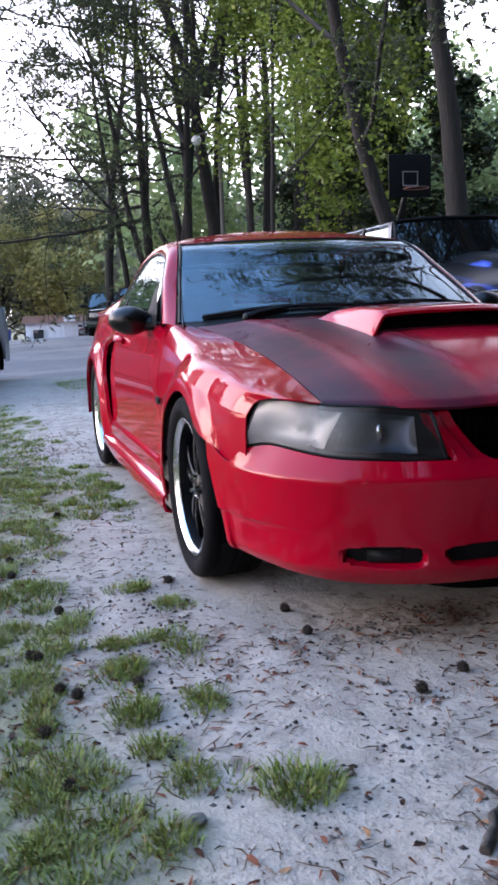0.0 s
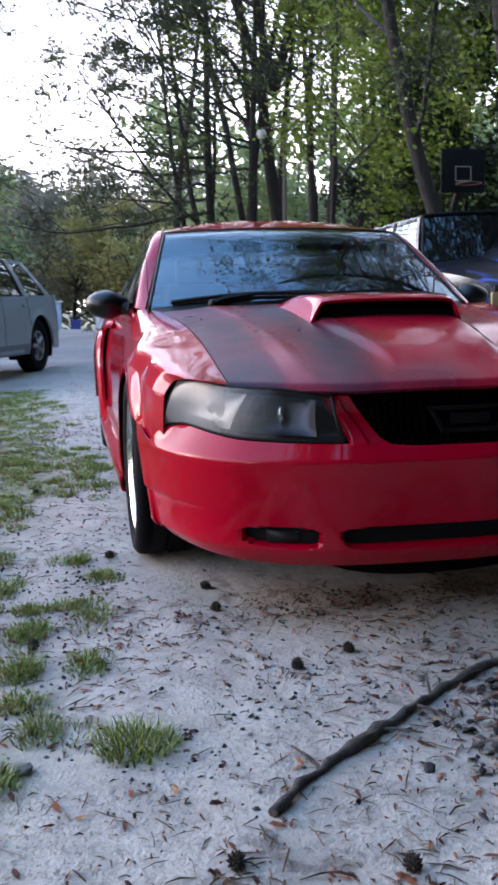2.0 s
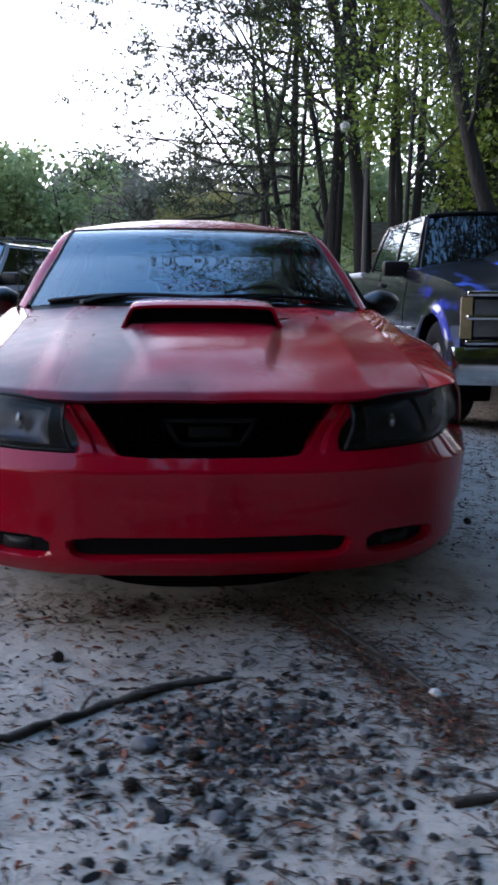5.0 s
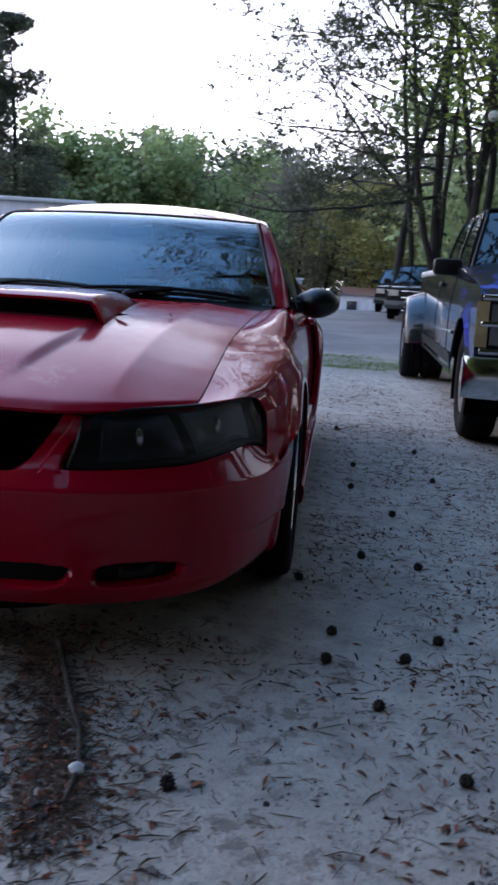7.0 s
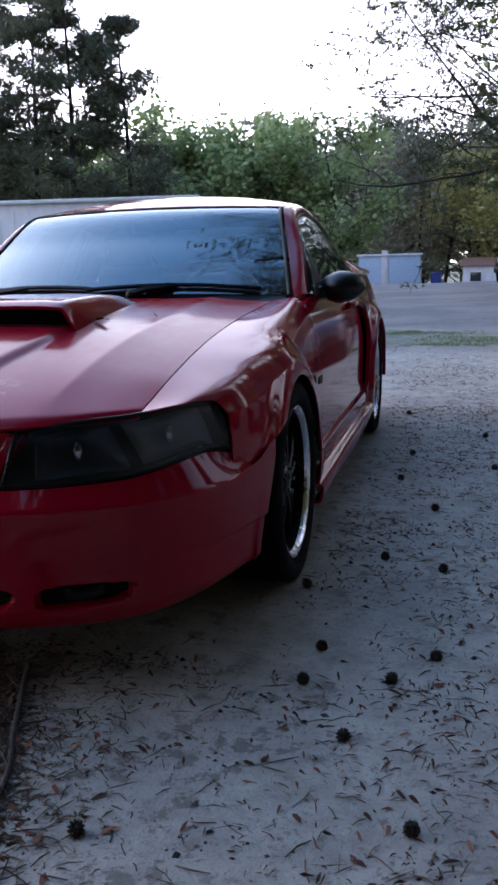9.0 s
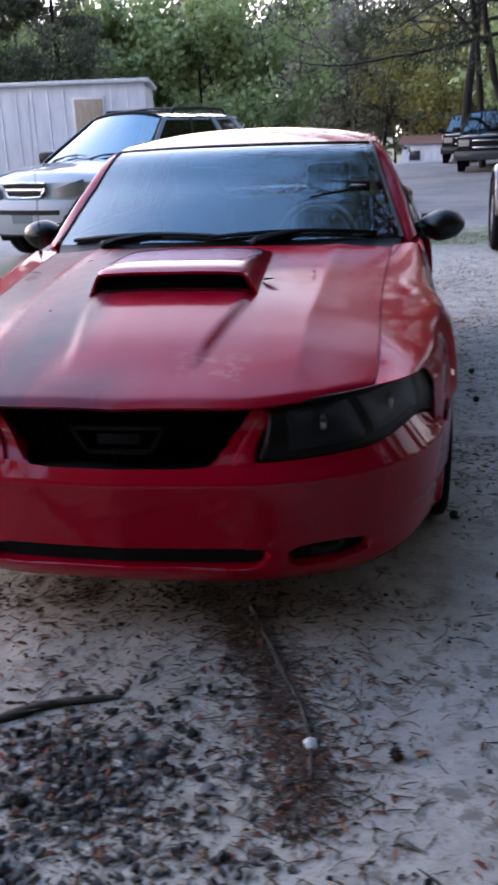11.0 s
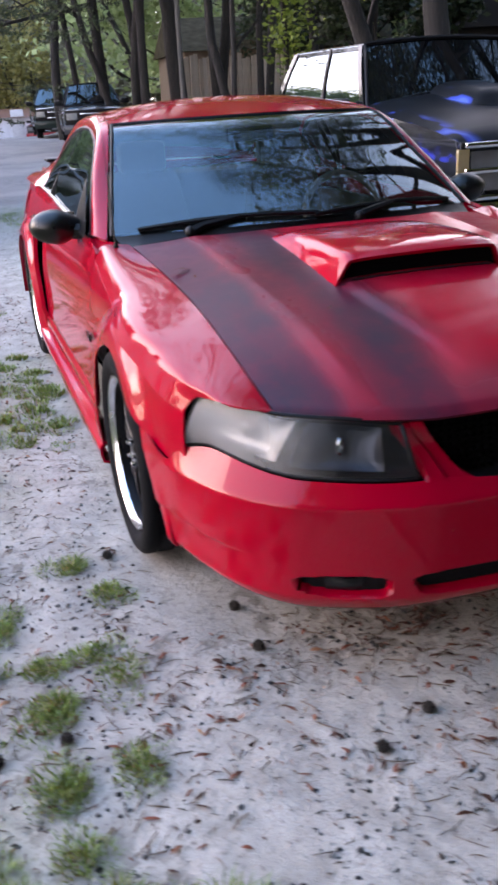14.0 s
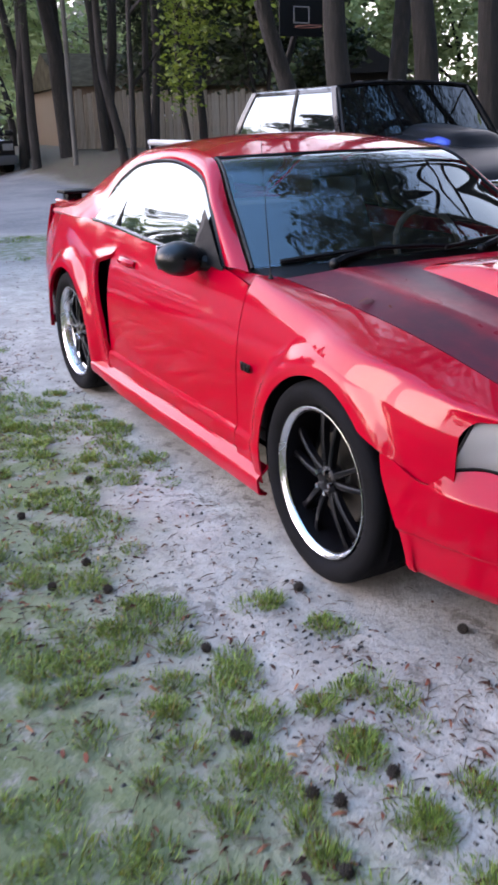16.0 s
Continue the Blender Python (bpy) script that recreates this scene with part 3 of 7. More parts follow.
scoop_ob = patch("hood_scoop", scoop, sorted(set(list(np.linspace(-1, -0.8, 9)) + list(np.linspace(-0.8, 0.8, 25)) + list(np.linspace(0.8, 1, 9)))),
                 np.linspace(0, 1, 30), PAINT, coupe, False, "red raised hood scoop with dark mouth", 0.010, 50)
# near-black sheet paints the shade in the scoop's mouth
patch("scoop_mouth", lambda u, v: (0.262 * u * (1 - 0.08 * v), 0.665, hood_z(0.2, 0.665) - 0.02 + 0.072 * v), np.linspace(-1, 1, 9), (0, 0.5, 1), DARK, scoop_ob)
patch("scoop_floor", lambda u, v: (0.262 * u, 0.636 + 0.03 * v, hood_z(0.262 * u, 0.64) + 0.002), np.linspace(-1, 1, 17), (0, 1), TRIM, scoop_ob)

# fenders, doors and quarters
cols_f = sorted(set(list(np.linspace(0.36, 1.497, 96)) + [AXLE_F + 0.35 * math.cos(a) for a in np.linspace(0.0, math.pi, 40)] + [1.2805, 1.283]))
seam_z = knots([(0.36, 0.505), (0.45, 0.498), (0.603, 0.556), (0.75, 0.60)])


def fender_low(y):
    if y > 1.2804:
        return 0.205
    a = arch(y, AXLE_F, 0.35)
    return max(a, seam_z(y)) if y < 0.75 else max(a, 0.33)


# side skirt in section: a ledge that faces up, a rounded edge and a near upright face
skirt = knots([(0, (0.884, 0.268)), (0.12, (0.895, 0.254)), (0.5, (0.924, 0.226)), (0.58, (0.929, 0.217)), (0.66, (0.929, 0.205)), (0.9, (0.920, 0.160)), (1.0, (0.89, 0.152))])

for sx in (-1, 1):
    def fender(yc, v, sx=sx):
        if v <= 0.62:
            k = v / 0.62
            zb, zt = fender_low(yc), belt_z(yc) - 0.02
            z = zb + (zt - zb) * k
            return (sx * side_x(yc, z), yc, z)
        k = (v - 0.62) / 0.38
        f = (yc - 0.36) / (1.497 - 0.36)
        y0 = 0.36 + (0.148 - 0.36) * k
        y = y0 + (1.497 - y0) * f
        zt = belt_z(yc) - 0.02
        xo = side_x(yc, zt)
        xe, ze = hood_x(y) + 0.004, hood_ze(y)
        # a firm shoulder line from the pillar's foot to the lamp's corner
        cx = xo - 0.034 - 0.006 * sstep(0.7, 0.36, yc)
        cz = max(zt + 0.055, ze - 0.030) + 0.006 * sstep(0.7, 0.36, yc)
        a, b, c = (1 - k) ** 2, 2 * 4.5 * k * (1 - k), k * k
        x = (a * xo + b * cx + c * xe) / (a + b + c)
        z = (a * zt + b * cz + c * ze) / (a + b + c)
        return (sx * x, y, z)
    patch("front_fender", fender, cols_f, list(np.linspace(0, 0.62, 40)) + [0.62 + 0.38 * (0.5 - 0.5 * math.cos(math.pi * a)) for a in np.linspace(0.04, 1, 34)], PAINT, coupe, sx > 0, "red front fender with flared wheel arch", 0.004, 40)

    def door(yc, v, sx=sx):
        z = 0.272 + (belt_z(yc) - 0.272) * v
        return (sx * side_x(yc, z), yc, z)
    door_ob = patch("door", door, [1.503, 1.51] + list(np.linspace(1.53, 2.895, 40)), sorted(set(list(np.linspace(0, 1, 24)) + [0.1, 0.12, 0.13, 0.14, 0.15])), PAINT, coupe, sx > 0, "red door", 0.02, 40)
    hp = [(sx * (side_x(2.66, 0.815) + d), y, z) for d, y, z in ((0.004, 2.58, 0.812), (0.022, 2.60, 0.815), (0.024, 2.70, 0.822), (0.006, 2.735, 0.824))]
    add("door_handle", mesh_of("door_handle", *tube(hp, [0.016, 0.019, 0.019, 0.014], 8), PAINT), door_ob, "red body-coloured handle")

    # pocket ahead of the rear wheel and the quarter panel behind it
    # near-black sheet paints the shade inside the pocket
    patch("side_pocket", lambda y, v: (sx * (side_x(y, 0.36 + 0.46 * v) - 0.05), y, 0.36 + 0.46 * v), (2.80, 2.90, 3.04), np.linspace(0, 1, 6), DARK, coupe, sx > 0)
    lean = knots([(0.2, 2.93), (0.36, 2.90), (0.78, 3.02), (0.84, 2.86), (0.98, 2.86)])

    def quarter(a, v, sx=sx):
        yq = a
        zb = 0.20 if yq < AXLE_R - 0.3597 else (max(arch(yq, AXLE_R, 0.36), 0.30) if yq < AXLE_R + 0.3597 else 0.30)
        z = zb + (belt_z(yq) - zb) * v
        f = (yq - 2.9) / (4.42 - 2.9)
        y0 = lean(z)
        y = y0 + (4.42 - y0) * f if yq < AXLE_R - 0.36 else yq
        if yq < AXLE_R - 0.36:
            w = (AXLE_R - 0.36 - yq) / (AXLE_R - 0.36 - 2.9)
            y = yq + (lean(z) - 2.9) * w
        x = side_x(y, z) + 0.030 * math.exp(-((y - lean(z)) / 0.10)) * sstep(0.30, 0.40, z) * sstep(0.86, 0.80, z)
        return (sx * x, y, z)
    cols_q = sorted(set([2.9, 2.91] + list(np.linspace(2.93, 4.42, 80)) + [AXLE_R + 0.36 * math.cos(t) for t in np.linspace(0, math.pi, 40)]))
    patch("quarter_panel", quarter, cols_q, np.linspace(0, 1, 40), PAINT, coupe, sx > 0, "red rear quarter panel with side scoop", 0.02, 40)
    # upper strip between door and quarter above the pocket
    patch("side_sill", lambda y, v: (sx * skirt(v)[0], y, skirt(v)[1] + 0.03 * sstep(2.7, 3.1, y) * v),
          np.linspace(1.285, 3.14, 24), np.linspace(0, 1, 21), PAINT, coupe, sx < 0, "red side skirt", 0.01, 30)
    bx = sx * 0.8935
    bm = bmesh.new()
    for k, (dy, h) in enumerate(((-0.025, 0.030), (0.0, 0.030), (0.025, 0.030))):
        box_bm(bm, min(bx + sx * 0.006, bx + sx * 0.013), max(bx + sx * 0.006, bx + sx * 0.013), 1.405 + dy - 0.010, 1.405 + dy + 0.010, 0.588, 0.588 + h, 0.002)
    part("fender_badge", bm, GLOSS_BLACK, coupe, "small dark green and black letter badge")

# filler between fender, door and pillar foot
for sx in (-1, 1):
    fa, fb, fc, fd = (np.array(p) for p in ((0.706, 1.455, 0.884), (0.822, 1.496, 0.862), (0.812, 1.78, 0.898), (0.762, 1.64, 0.894)))
    patch("fender_extension", lambda u, v: tuple(np.array((sx, 1, 1)) * ((fa * (1 - u) + fb * u) * (1 - v) + (fd * (1 - u) + fc * u) * v)), np.linspace(0, 1, 5), np.linspace(0, 1, 5), PAINT, coupe)

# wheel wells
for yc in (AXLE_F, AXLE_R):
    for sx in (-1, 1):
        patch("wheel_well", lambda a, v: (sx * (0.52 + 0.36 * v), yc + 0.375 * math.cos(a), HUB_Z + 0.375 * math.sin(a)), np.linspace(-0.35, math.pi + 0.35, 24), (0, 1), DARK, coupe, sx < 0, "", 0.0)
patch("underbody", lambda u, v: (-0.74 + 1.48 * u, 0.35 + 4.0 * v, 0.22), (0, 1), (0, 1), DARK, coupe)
# near-black shield and dam added to deepen the shade below the nose
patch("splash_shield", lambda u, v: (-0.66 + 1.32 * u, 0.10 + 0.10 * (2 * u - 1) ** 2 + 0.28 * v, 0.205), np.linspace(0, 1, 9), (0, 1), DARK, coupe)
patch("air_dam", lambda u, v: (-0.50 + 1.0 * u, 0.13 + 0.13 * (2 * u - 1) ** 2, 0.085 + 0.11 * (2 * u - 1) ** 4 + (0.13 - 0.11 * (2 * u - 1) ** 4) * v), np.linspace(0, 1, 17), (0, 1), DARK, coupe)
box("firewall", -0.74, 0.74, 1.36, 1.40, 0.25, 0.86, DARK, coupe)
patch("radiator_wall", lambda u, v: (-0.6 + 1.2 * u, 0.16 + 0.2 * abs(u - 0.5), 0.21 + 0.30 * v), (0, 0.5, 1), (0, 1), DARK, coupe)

# greenhouse
DL = knots([(0, (0.806, 1.74, 0.902)), (1, (0.742, 1.97, 1.088)), (2, (0.672, 2.22, 1.218)), (3, (0.638, 2.6, 1.264)), (4, (0.640, 2.96, 1.238)),
            (5, (0.688, 3.235, 1.115)), (6, (0.784, 3.312, 0.957)), (7, (0.822, 3.55, 0.953)), (8, (0.815, 4.0, 0.957))])
OL = knots([(0, (0.768, 1.615, 0.898)), (1, (0.684, 1.93, 1.096)), (2, (0.612, 2.22, 1.282)), (3, (0.578, 2.62, 1.318)), (4, (0.565, 3.0, 1.302)),
            (5, (0.575, 3.38, 1.225)), (6, (0.615, 3.68, 1.11)), (7, (0.64, 3.85, 1.045)), (8, (0.665, 4.0, 0.985))])
for sx in (-1, 1):
    def frame_band(t, v, sx=sx):
        p, q = DL(t), OL(t)
        r = p + (q - p) * v
        b = 0.018 * math.sin(math.pi * v)
        return (sx * (r[0] + b * 0.8), r[1], r[2] + b * 0.5)
    patch("roof_pillar", frame_band, np.linspace(0, 8, 80), np.linspace(0, 1, 9), PAINT, coupe, sx > 0, "red pillar and roof rail", 0.02, 45)

    def side_glass(t, v, sx=sx):
        p = DL(t)
        y = p[1]
        zb = belt_z(y) - 0.012
        xb = side_x(y, zb) - 0.012
        k = v
        return (sx * (xb + (p[0] - 0.008 - xb) * k + 0.012 * math.sin(math.pi * k)), y, zb + (p[2] + 0.004 - zb) * k)
    sg = patch("side_window", side_glass, np.linspace(0.02, 6, 60), np.linspace(0, 1, 8), TINTED, coupe, sx > 0, "dark side window glass", 0.0, 60)
    sg.visible_shadow = False
    top = [tuple(np.array((sx * (DL(t)[0] - 0.004), DL(t)[1], DL(t)[2] - 0.006))) for t in np.linspace(0, 6, 50)]
    add("window_seal", mesh_of("window_seal", *tube(top, [0.011] * 50, 6), TRIM), coupe, "black window seal")
    low = [(sx * (side_x(y, belt_z(y)) - 0.004), y, belt_z(y)) for y in np.linspace(1.72, 3.28, 24)]
    add("belt_moulding", mesh_of("belt_moulding", *tube(low, [0.010] * 24, 6), BELT_TRIM), coupe, "glossy dark belt moulding")
    div = [(sx * (side_x(2.93, 0.93) - 0.008 + (0.636 - side_x(2.93, 0.93)) * k), 2.95 - 0.03 * k, 0.935 + 0.30 * k) for k in (0, 0.33, 0.67, 1)]
    add("window_divider", mesh_of("window_divider", *tube(div, [0.012] * 4, 6), TRIM), coupe)

    # mirror: pod on a sail-shaped foot
    bm = bmesh.new()
    bmesh.ops.create_uvsphere(bm, u_segments=24, v_segments=16, radius=1)
    for v in bm.verts:
        x, y, z = v.co
        taper = 0.62 + 0.38 * sstep(-1.0, 0.1, x)
        if y > 0.35:
            y = 0.35 + (y - 0.35) * 0.35
        v.co = Vector((sx * (0.905 + 0.112 * x), 1.905 + 0.085 * y * taper, 0.930 + 0.068 * z * taper - 0.010 * (1 - x) * 0.5))
    if sx < 0:
        bmesh.ops.reverse_faces(bm, faces=bm.faces)
    mir = part("door_mirror", bm, MIRROR_SHELL, coupe, "black door mirror")
    patch("mirror_glass", lambda u, v: (sx * (0.83 + 0.165 * u), 1.9425, 0.885 + 0.09 * v), (0, 1), (0, 1), CHROME, mir, sx > 0)
    foot = [(sx * 0.79, 1.84, 0.905), (sx * 0.82, 1.86, 0.905), (sx * 0.86, 1.885, 0.912)]
    add("mirror_foot", mesh_of("mirror_foot", *tube(foot, [0.03, 0.03, 0.034], 8), TRIM), mir)
    sail = [(sx * 0.836, 1.70, 0.897), (sx * 0.838, 1.97, 0.914), (sx * 0.800, 2.00, 0.99), (sx * 0.756, 2.005, 1.098), (sx * 0.768, 1.96, 1.075)]
    bm = bmesh.new()
    bm.faces.new([bm.verts.new(p) for p in (sail if sx < 0 else sail[::-1])])
    bmesh.ops.solidify(bm, geom=bm.faces[:], thickness=0.012)
    part("mirror_sail", bm, TRIM, mir)


def roof(t, s):
    q = OL(t)
    fr = 1 - sstep(2, 3.4, t)
    return (s * q[0] * 0.995, q[1] - 0.115 * (1 - s * s) * fr + 0.02 * (1 - s * s) * sstep(4, 5, t), q[2] + (0.012 + 0.036 * sstep(1.9, 2.9, t)) * (1 - abs(s) ** 2.3))


patch("roof", roof, np.linspace(2, 5, 40), np.linspace(-1, 1, 33), PAINT, coupe, True, "red roof", 0.02, 60)


def pane(t, s, shift=0.0):
    q = OL(t)
    k = t / 2
    bow = 0.235 * (1 - k) + 0.115 * k
    return (s * (q[0] - 0.006), q[1] - bow * (1 - s * s), q[2] - 0.006 + (0.026 * (1 - k) + 0.010 * k) * (1 - abs(s) ** 2.3) + 0.02 * math.sin(math.pi * k))


ws = patch("windshield", pane, np.linspace(0.06, 2, 24), np.linspace(-0.985, 0.985, 33), WINDSHIELD, coupe, True, "windshield reflecting sky and branches", 0.0, 80)
ws.visible_shadow = False
edge = [pane(t, -0.985) for t in np.linspace(0.06, 2, 14)] + [pane(2, s) for s in np.linspace(-0.985, 0.985, 25)] + [pane(t, 0.985) for t in np.linspace(2, 0.06, 14)]
add("windshield_seal", mesh_of("windshield_seal", *tube(edge, [0.008] * len(edge), 6), TRIM), coupe, "black windshield seal")


def back_pane(t, s):
    q = OL(t)
    return (s * (q[0] - 0.01), q[1] + 0.05 * (1 - s * s), q[2] - 0.004 + 0.045 * (1 - abs(s) ** 2.3) * (1 - (t - 5) / 3 * 0.6))


bg_pane = patch("rear_window", back_pane, np.linspace(5, 7.9, 16), np.linspace(-1, 1, 21), CLEAR, coupe, True, "dark rear window", 0.0, 80)
bg_pane.visible_shadow = False

# cowl and wipers
def cowl(u, v):
    a = abs(u)
    p = pane(0.10, u * 0.985)
    x0 = u * hood_x(1.4)
    y0 = 1.395 + 0.075 * a * a
    z0 = hood_z(x0, y0) - 0.018
    return (x0 + (p[0] - x0) * v, y0 + (p[1] - y0) * v + 0.0, z0 + (p[2] - 0.002 - z0) * v - 0.012 * math.sin(math.pi * v))


patch("cowl", cowl, np.linspace(-1, 1, 33), np.linspace(0, 1, 8), TRIM, coupe, False, "black plastic cowl below the windshield", 0.004)
for piv, s_end in ((-0.47, -0.02), (0.16, 0.62)):
    w = empty("wiper")
    w.parent = coupe
    p0 = Vector(cowl(piv / 0.7, 0.5)) + Vector((0, 0, 0.02))
    blade = []
    for k in np.linspace(0, 1, 12):
        s = (piv - 0.18) / 0.75 + ((s_end + 0.02) / 0.75 - (piv - 0.18) / 0.75) * k
        q = Vector(pane(0.10 + 0.07 * math.sin(math.pi * k * 0.9), s))
        blade.append(tuple(q + Vector((0, -0.008, 0.008))))
    add("wiper_arm", mesh_of("wiper_arm", *tube([tuple(p0), tuple(p0 + Vector((0.05, 0.0, 0.02))), blade[6]], [0.020, 0.015, 0.009], 6), TRIM), w)
    add("wiper_blade", mesh_of("wiper_blade", *tube(blade, [0.009] * 12, 6), TRIM), w)
    bm = bmesh.new()
    bmesh.ops.create_uvsphere(bm, u_segments=12, v_segments=8, radius=0.022, matrix=Matrix.Translation(p0))
    part("wiper_pivot", bm, TRIM, w)

ant = [(-0.765, 1.455, 0.872), (-0.765, 1.455, 0.898), (-0.765, 1.457, 0.915), (-0.766, 1.49, 1.20), (-0.768, 1.52, 1.52)]
add("antenna", mesh_of("antenna", *tube(ant, [0.014, 0.010, 0.0026, 0.0011, 0.0008], 8), TRIM), coupe, "black whip antenna")

# rear: deck, bumper, lamps and wing
patch("decklid", lambda u, v: (u * (0.665 - 0.03 * v), 4.0 + 0.50 * v - 0.03 * u * u * 0, 0.985 + 0.042 * (1 - abs(u) ** 2.3) * (1 - v * 0.6) - 0.02 * v), np.linspace(-1, 1, 17), np.linspace(0, 1, 8), PAINT, coupe, False, "red boot lid", 0.01)
patch("deck_side", lambda u, v: (0.66 + (car_w(4.0 + 0.45 * u) - 0.09 - 0.66) * v, 4.0 + 0.45 * u, 0.985 - 0.03 * v), (0, 0.5, 1), np.linspace(0, 1, 5), PAINT, coupe, False, "", 0.0)
patch("deck_side", lambda u, v: (-(0.66 + (car_w(4.0 + 0.45 * u) - 0.09 - 0.66) * v), 4.0 + 0.45 * u, 0.985 - 0.03 * v), (0, 0.5, 1), np.linspace(0, 1, 5), PAINT, coupe, True, "", 0.0)
rear_x = knots([(0, 0), (0.4, 0.45), (0.7, 0.68), (0.85, 0.765), (1, 0.800)])
rear_y = knots([(0, 4.62), (0.4, 4.59), (0.7, 4.51), (0.85, 4.42), (1, 4.30)])
patch("rear_bumper", lambda u, v: ((1 if u >= 0 else -1) * (rear_x(abs(u)) - 0.03 * (2 * v - 0.9) ** 2), rear_y(abs(u)) - 0.06 * (2 * v - 0.8) ** 2, 0.26 + 0.70 * v),
      np.linspace(-1, 1, 33), np.linspace(0, 1, 12), PAINT, coupe, False, "red rear bumper", 0.01)
bm = bmesh.new()
box_bm(bm, -0.64, 0.64, 4.34, 4.50, 1.012, 1.034, 0.01)
wing = part("rear_wing", bm, GLOSS_BLACK, coupe, "black rear wing")
for sx in (-1, 1):
    box("wing_post", sx * 0.56 - 0.05, sx * 0.56 + 0.05, 4.36, 4.48, 0.955, 1.015, GLOSS_BLACK, wing)
    for k in range(3):
        box("tail_lamp", sx * (0.46 + 0.075 * k) - 0.03, sx * (0.46 + 0.075 * k) + 0.03, 4.50, 4.585 - 0.02 * k, 0.74, 0.90, plain("tail_lamp_red", (0.3, 0.01, 0.01), 0.15), coupe)

# cabin
INTERIOR = plain("dark_grey_interior", (0.035, 0.035, 0.036), 0.8)
patch("dashboard", lambda u, v: (0.70 * u, 1.50 + 0.45 * v + 0.05 * abs(u), 0.885 - 0.02 * v - 0.18 * sstep(0.75, 1, v)), np.linspace(-1, 1, 11), np.linspace(0, 1, 10), INTERIOR, coupe, False, "dark grey dashboard", 0.02)
for sx in (-1, 1):
    box("door_trim", sx * 0.735 - 0.012, sx * 0.735 + 0.012, 1.55, 3.3, 0.30, 0.86, INTERIOR, coupe)
    patch("quarter_trim", lambda u, v: (sx * (0.70 - 0.14 * v), 3.0 + 0.75 * u, 0.86 + (0.32 - 0.22 * u) * v), (0, 1), (0, 1), INTERIOR, coupe)
for sx in (-1, 1):
    def pillar_trim(t, v, sx=sx):
        r = DL(t) + (OL(t) - DL(t)) * v
        return (sx * (r[0] - 0.035), r[1], r[2] - 0.012)
    patch("pillar_trim", pillar_trim, np.linspace(4.3, 7.8, 30), (0.04, 0.5, 0.96), INTERIOR, coupe, sx > 0)
patch("headliner", lambda t, s: (roof(t, s)[0] * 0.95, roof(t, s)[1], roof(t, s)[2] - 0.034), np.linspace(2.15, 4.9, 20), np.linspace(-1, 1, 13), INTERIOR, coupe, True)
box("cabin_floor", -0.74, 0.74, 1.42, 3.9, 0.24, 0.29, INTERIOR, coupe)
for x in (-0.36, 0.36):
    seat = empty("front_seat")
    seat.parent = coupe
    bm = bmesh.new()
    box_bm(bm, x - 0.24, x + 0.24, 2.1, 2.6, 0.36, 0.54, 0.05)
    part("seat_base", bm, SEAT, seat)
    bm = bmesh.new()
    box_bm(bm, x - 0.235, x + 0.235, 2.56, 2.70, 0.48, 1.04, 0.05)
    for v in bm.verts:
        v.co.y += (v.co.z - 0.5) * 0.32
        v.co.x = x + (v.co.x - x) * (1.0 - 0.25 * sstep(0.7, 1.04, v.co.z))
    part("seat_back", bm, SEAT, seat)
    bm = bmesh.new()
    box_bm(bm, x - 0.12, x + 0.12, 2.73, 2.83, 1.03, 1.18, 0.035)
    part("headrest", bm, SEAT, seat)
bm = bmesh.new()
box_bm(bm, -0.58, 0.58, 3.35, 3.5, 0.5, 0.98, 0.05)
part("rear_seat", bm, SEAT, coupe)
patch("parcel_shelf", lambda u, v: (0.62 * u, 3.5 + 0.5 * v, 0.95), (-1, 1), (0, 1), INTERIOR, coupe)
steer = empty("steering_wheel")
steer.parent = coupe
ring = [(0.36 + 0.18 * math.cos(a), 1.98 + 0.06 * math.sin(a), 0.86 + 0.165 * math.sin(a)) for a in np.linspace(0, 2 * math.pi, 33)]
add("rim", mesh_of("rim", *tube(ring, [0.015] * 33, 8, False), plain("grey_wheel_leather", (0.2, 0.19, 0.18), 0.5)), steer)
box("hub", 0.28, 0.44, 1.93, 1.98, 0.82, 0.90, INTERIOR, steer)
bm = bmesh.new()
box_bm(bm, -0.11, 0.11, 2.15, 2.19, 1.175, 1.245, 0.018)
part("rear_view_mirror", bm, TRIM, coupe)

# wheels
TYRE_PROFILE = [(-0.085, 0.248), (-0.106, 0.262), (-0.116, 0.285), (-0.114, 0.31), (-0.104, 0.324), (-0.092, 0.3295), (-0.07, 0.331), (-0.064, 0.325), (-0.056, 0.325), (-0.05, 0.331),
                (-0.012, 0.332), (-0.006, 0.325), (0.006, 0.325), (0.012, 0.332), (0.05, 0.331), (0.056, 0.325), (0.064, 0.325), (0.07, 0.331), (0.092, 0.3295),
                (0.104, 0.324), (0.114, 0.31), (0.116, 0.285), (0.106, 0.262), (0.085, 0.248)]
LIP_PROFILE = [(-0.085, 0.244), (-0.096, 0.250), (-0.103, 0.250), (-0.104, 0.246), (-0.100, 0.240), (-0.094, 0.234), (-0.086, 0.231)]
BARREL_PROFILE = [(-0.087, 0.233), (-0.06, 0.228), (0.08, 0.222), (0.09, 0.246)]


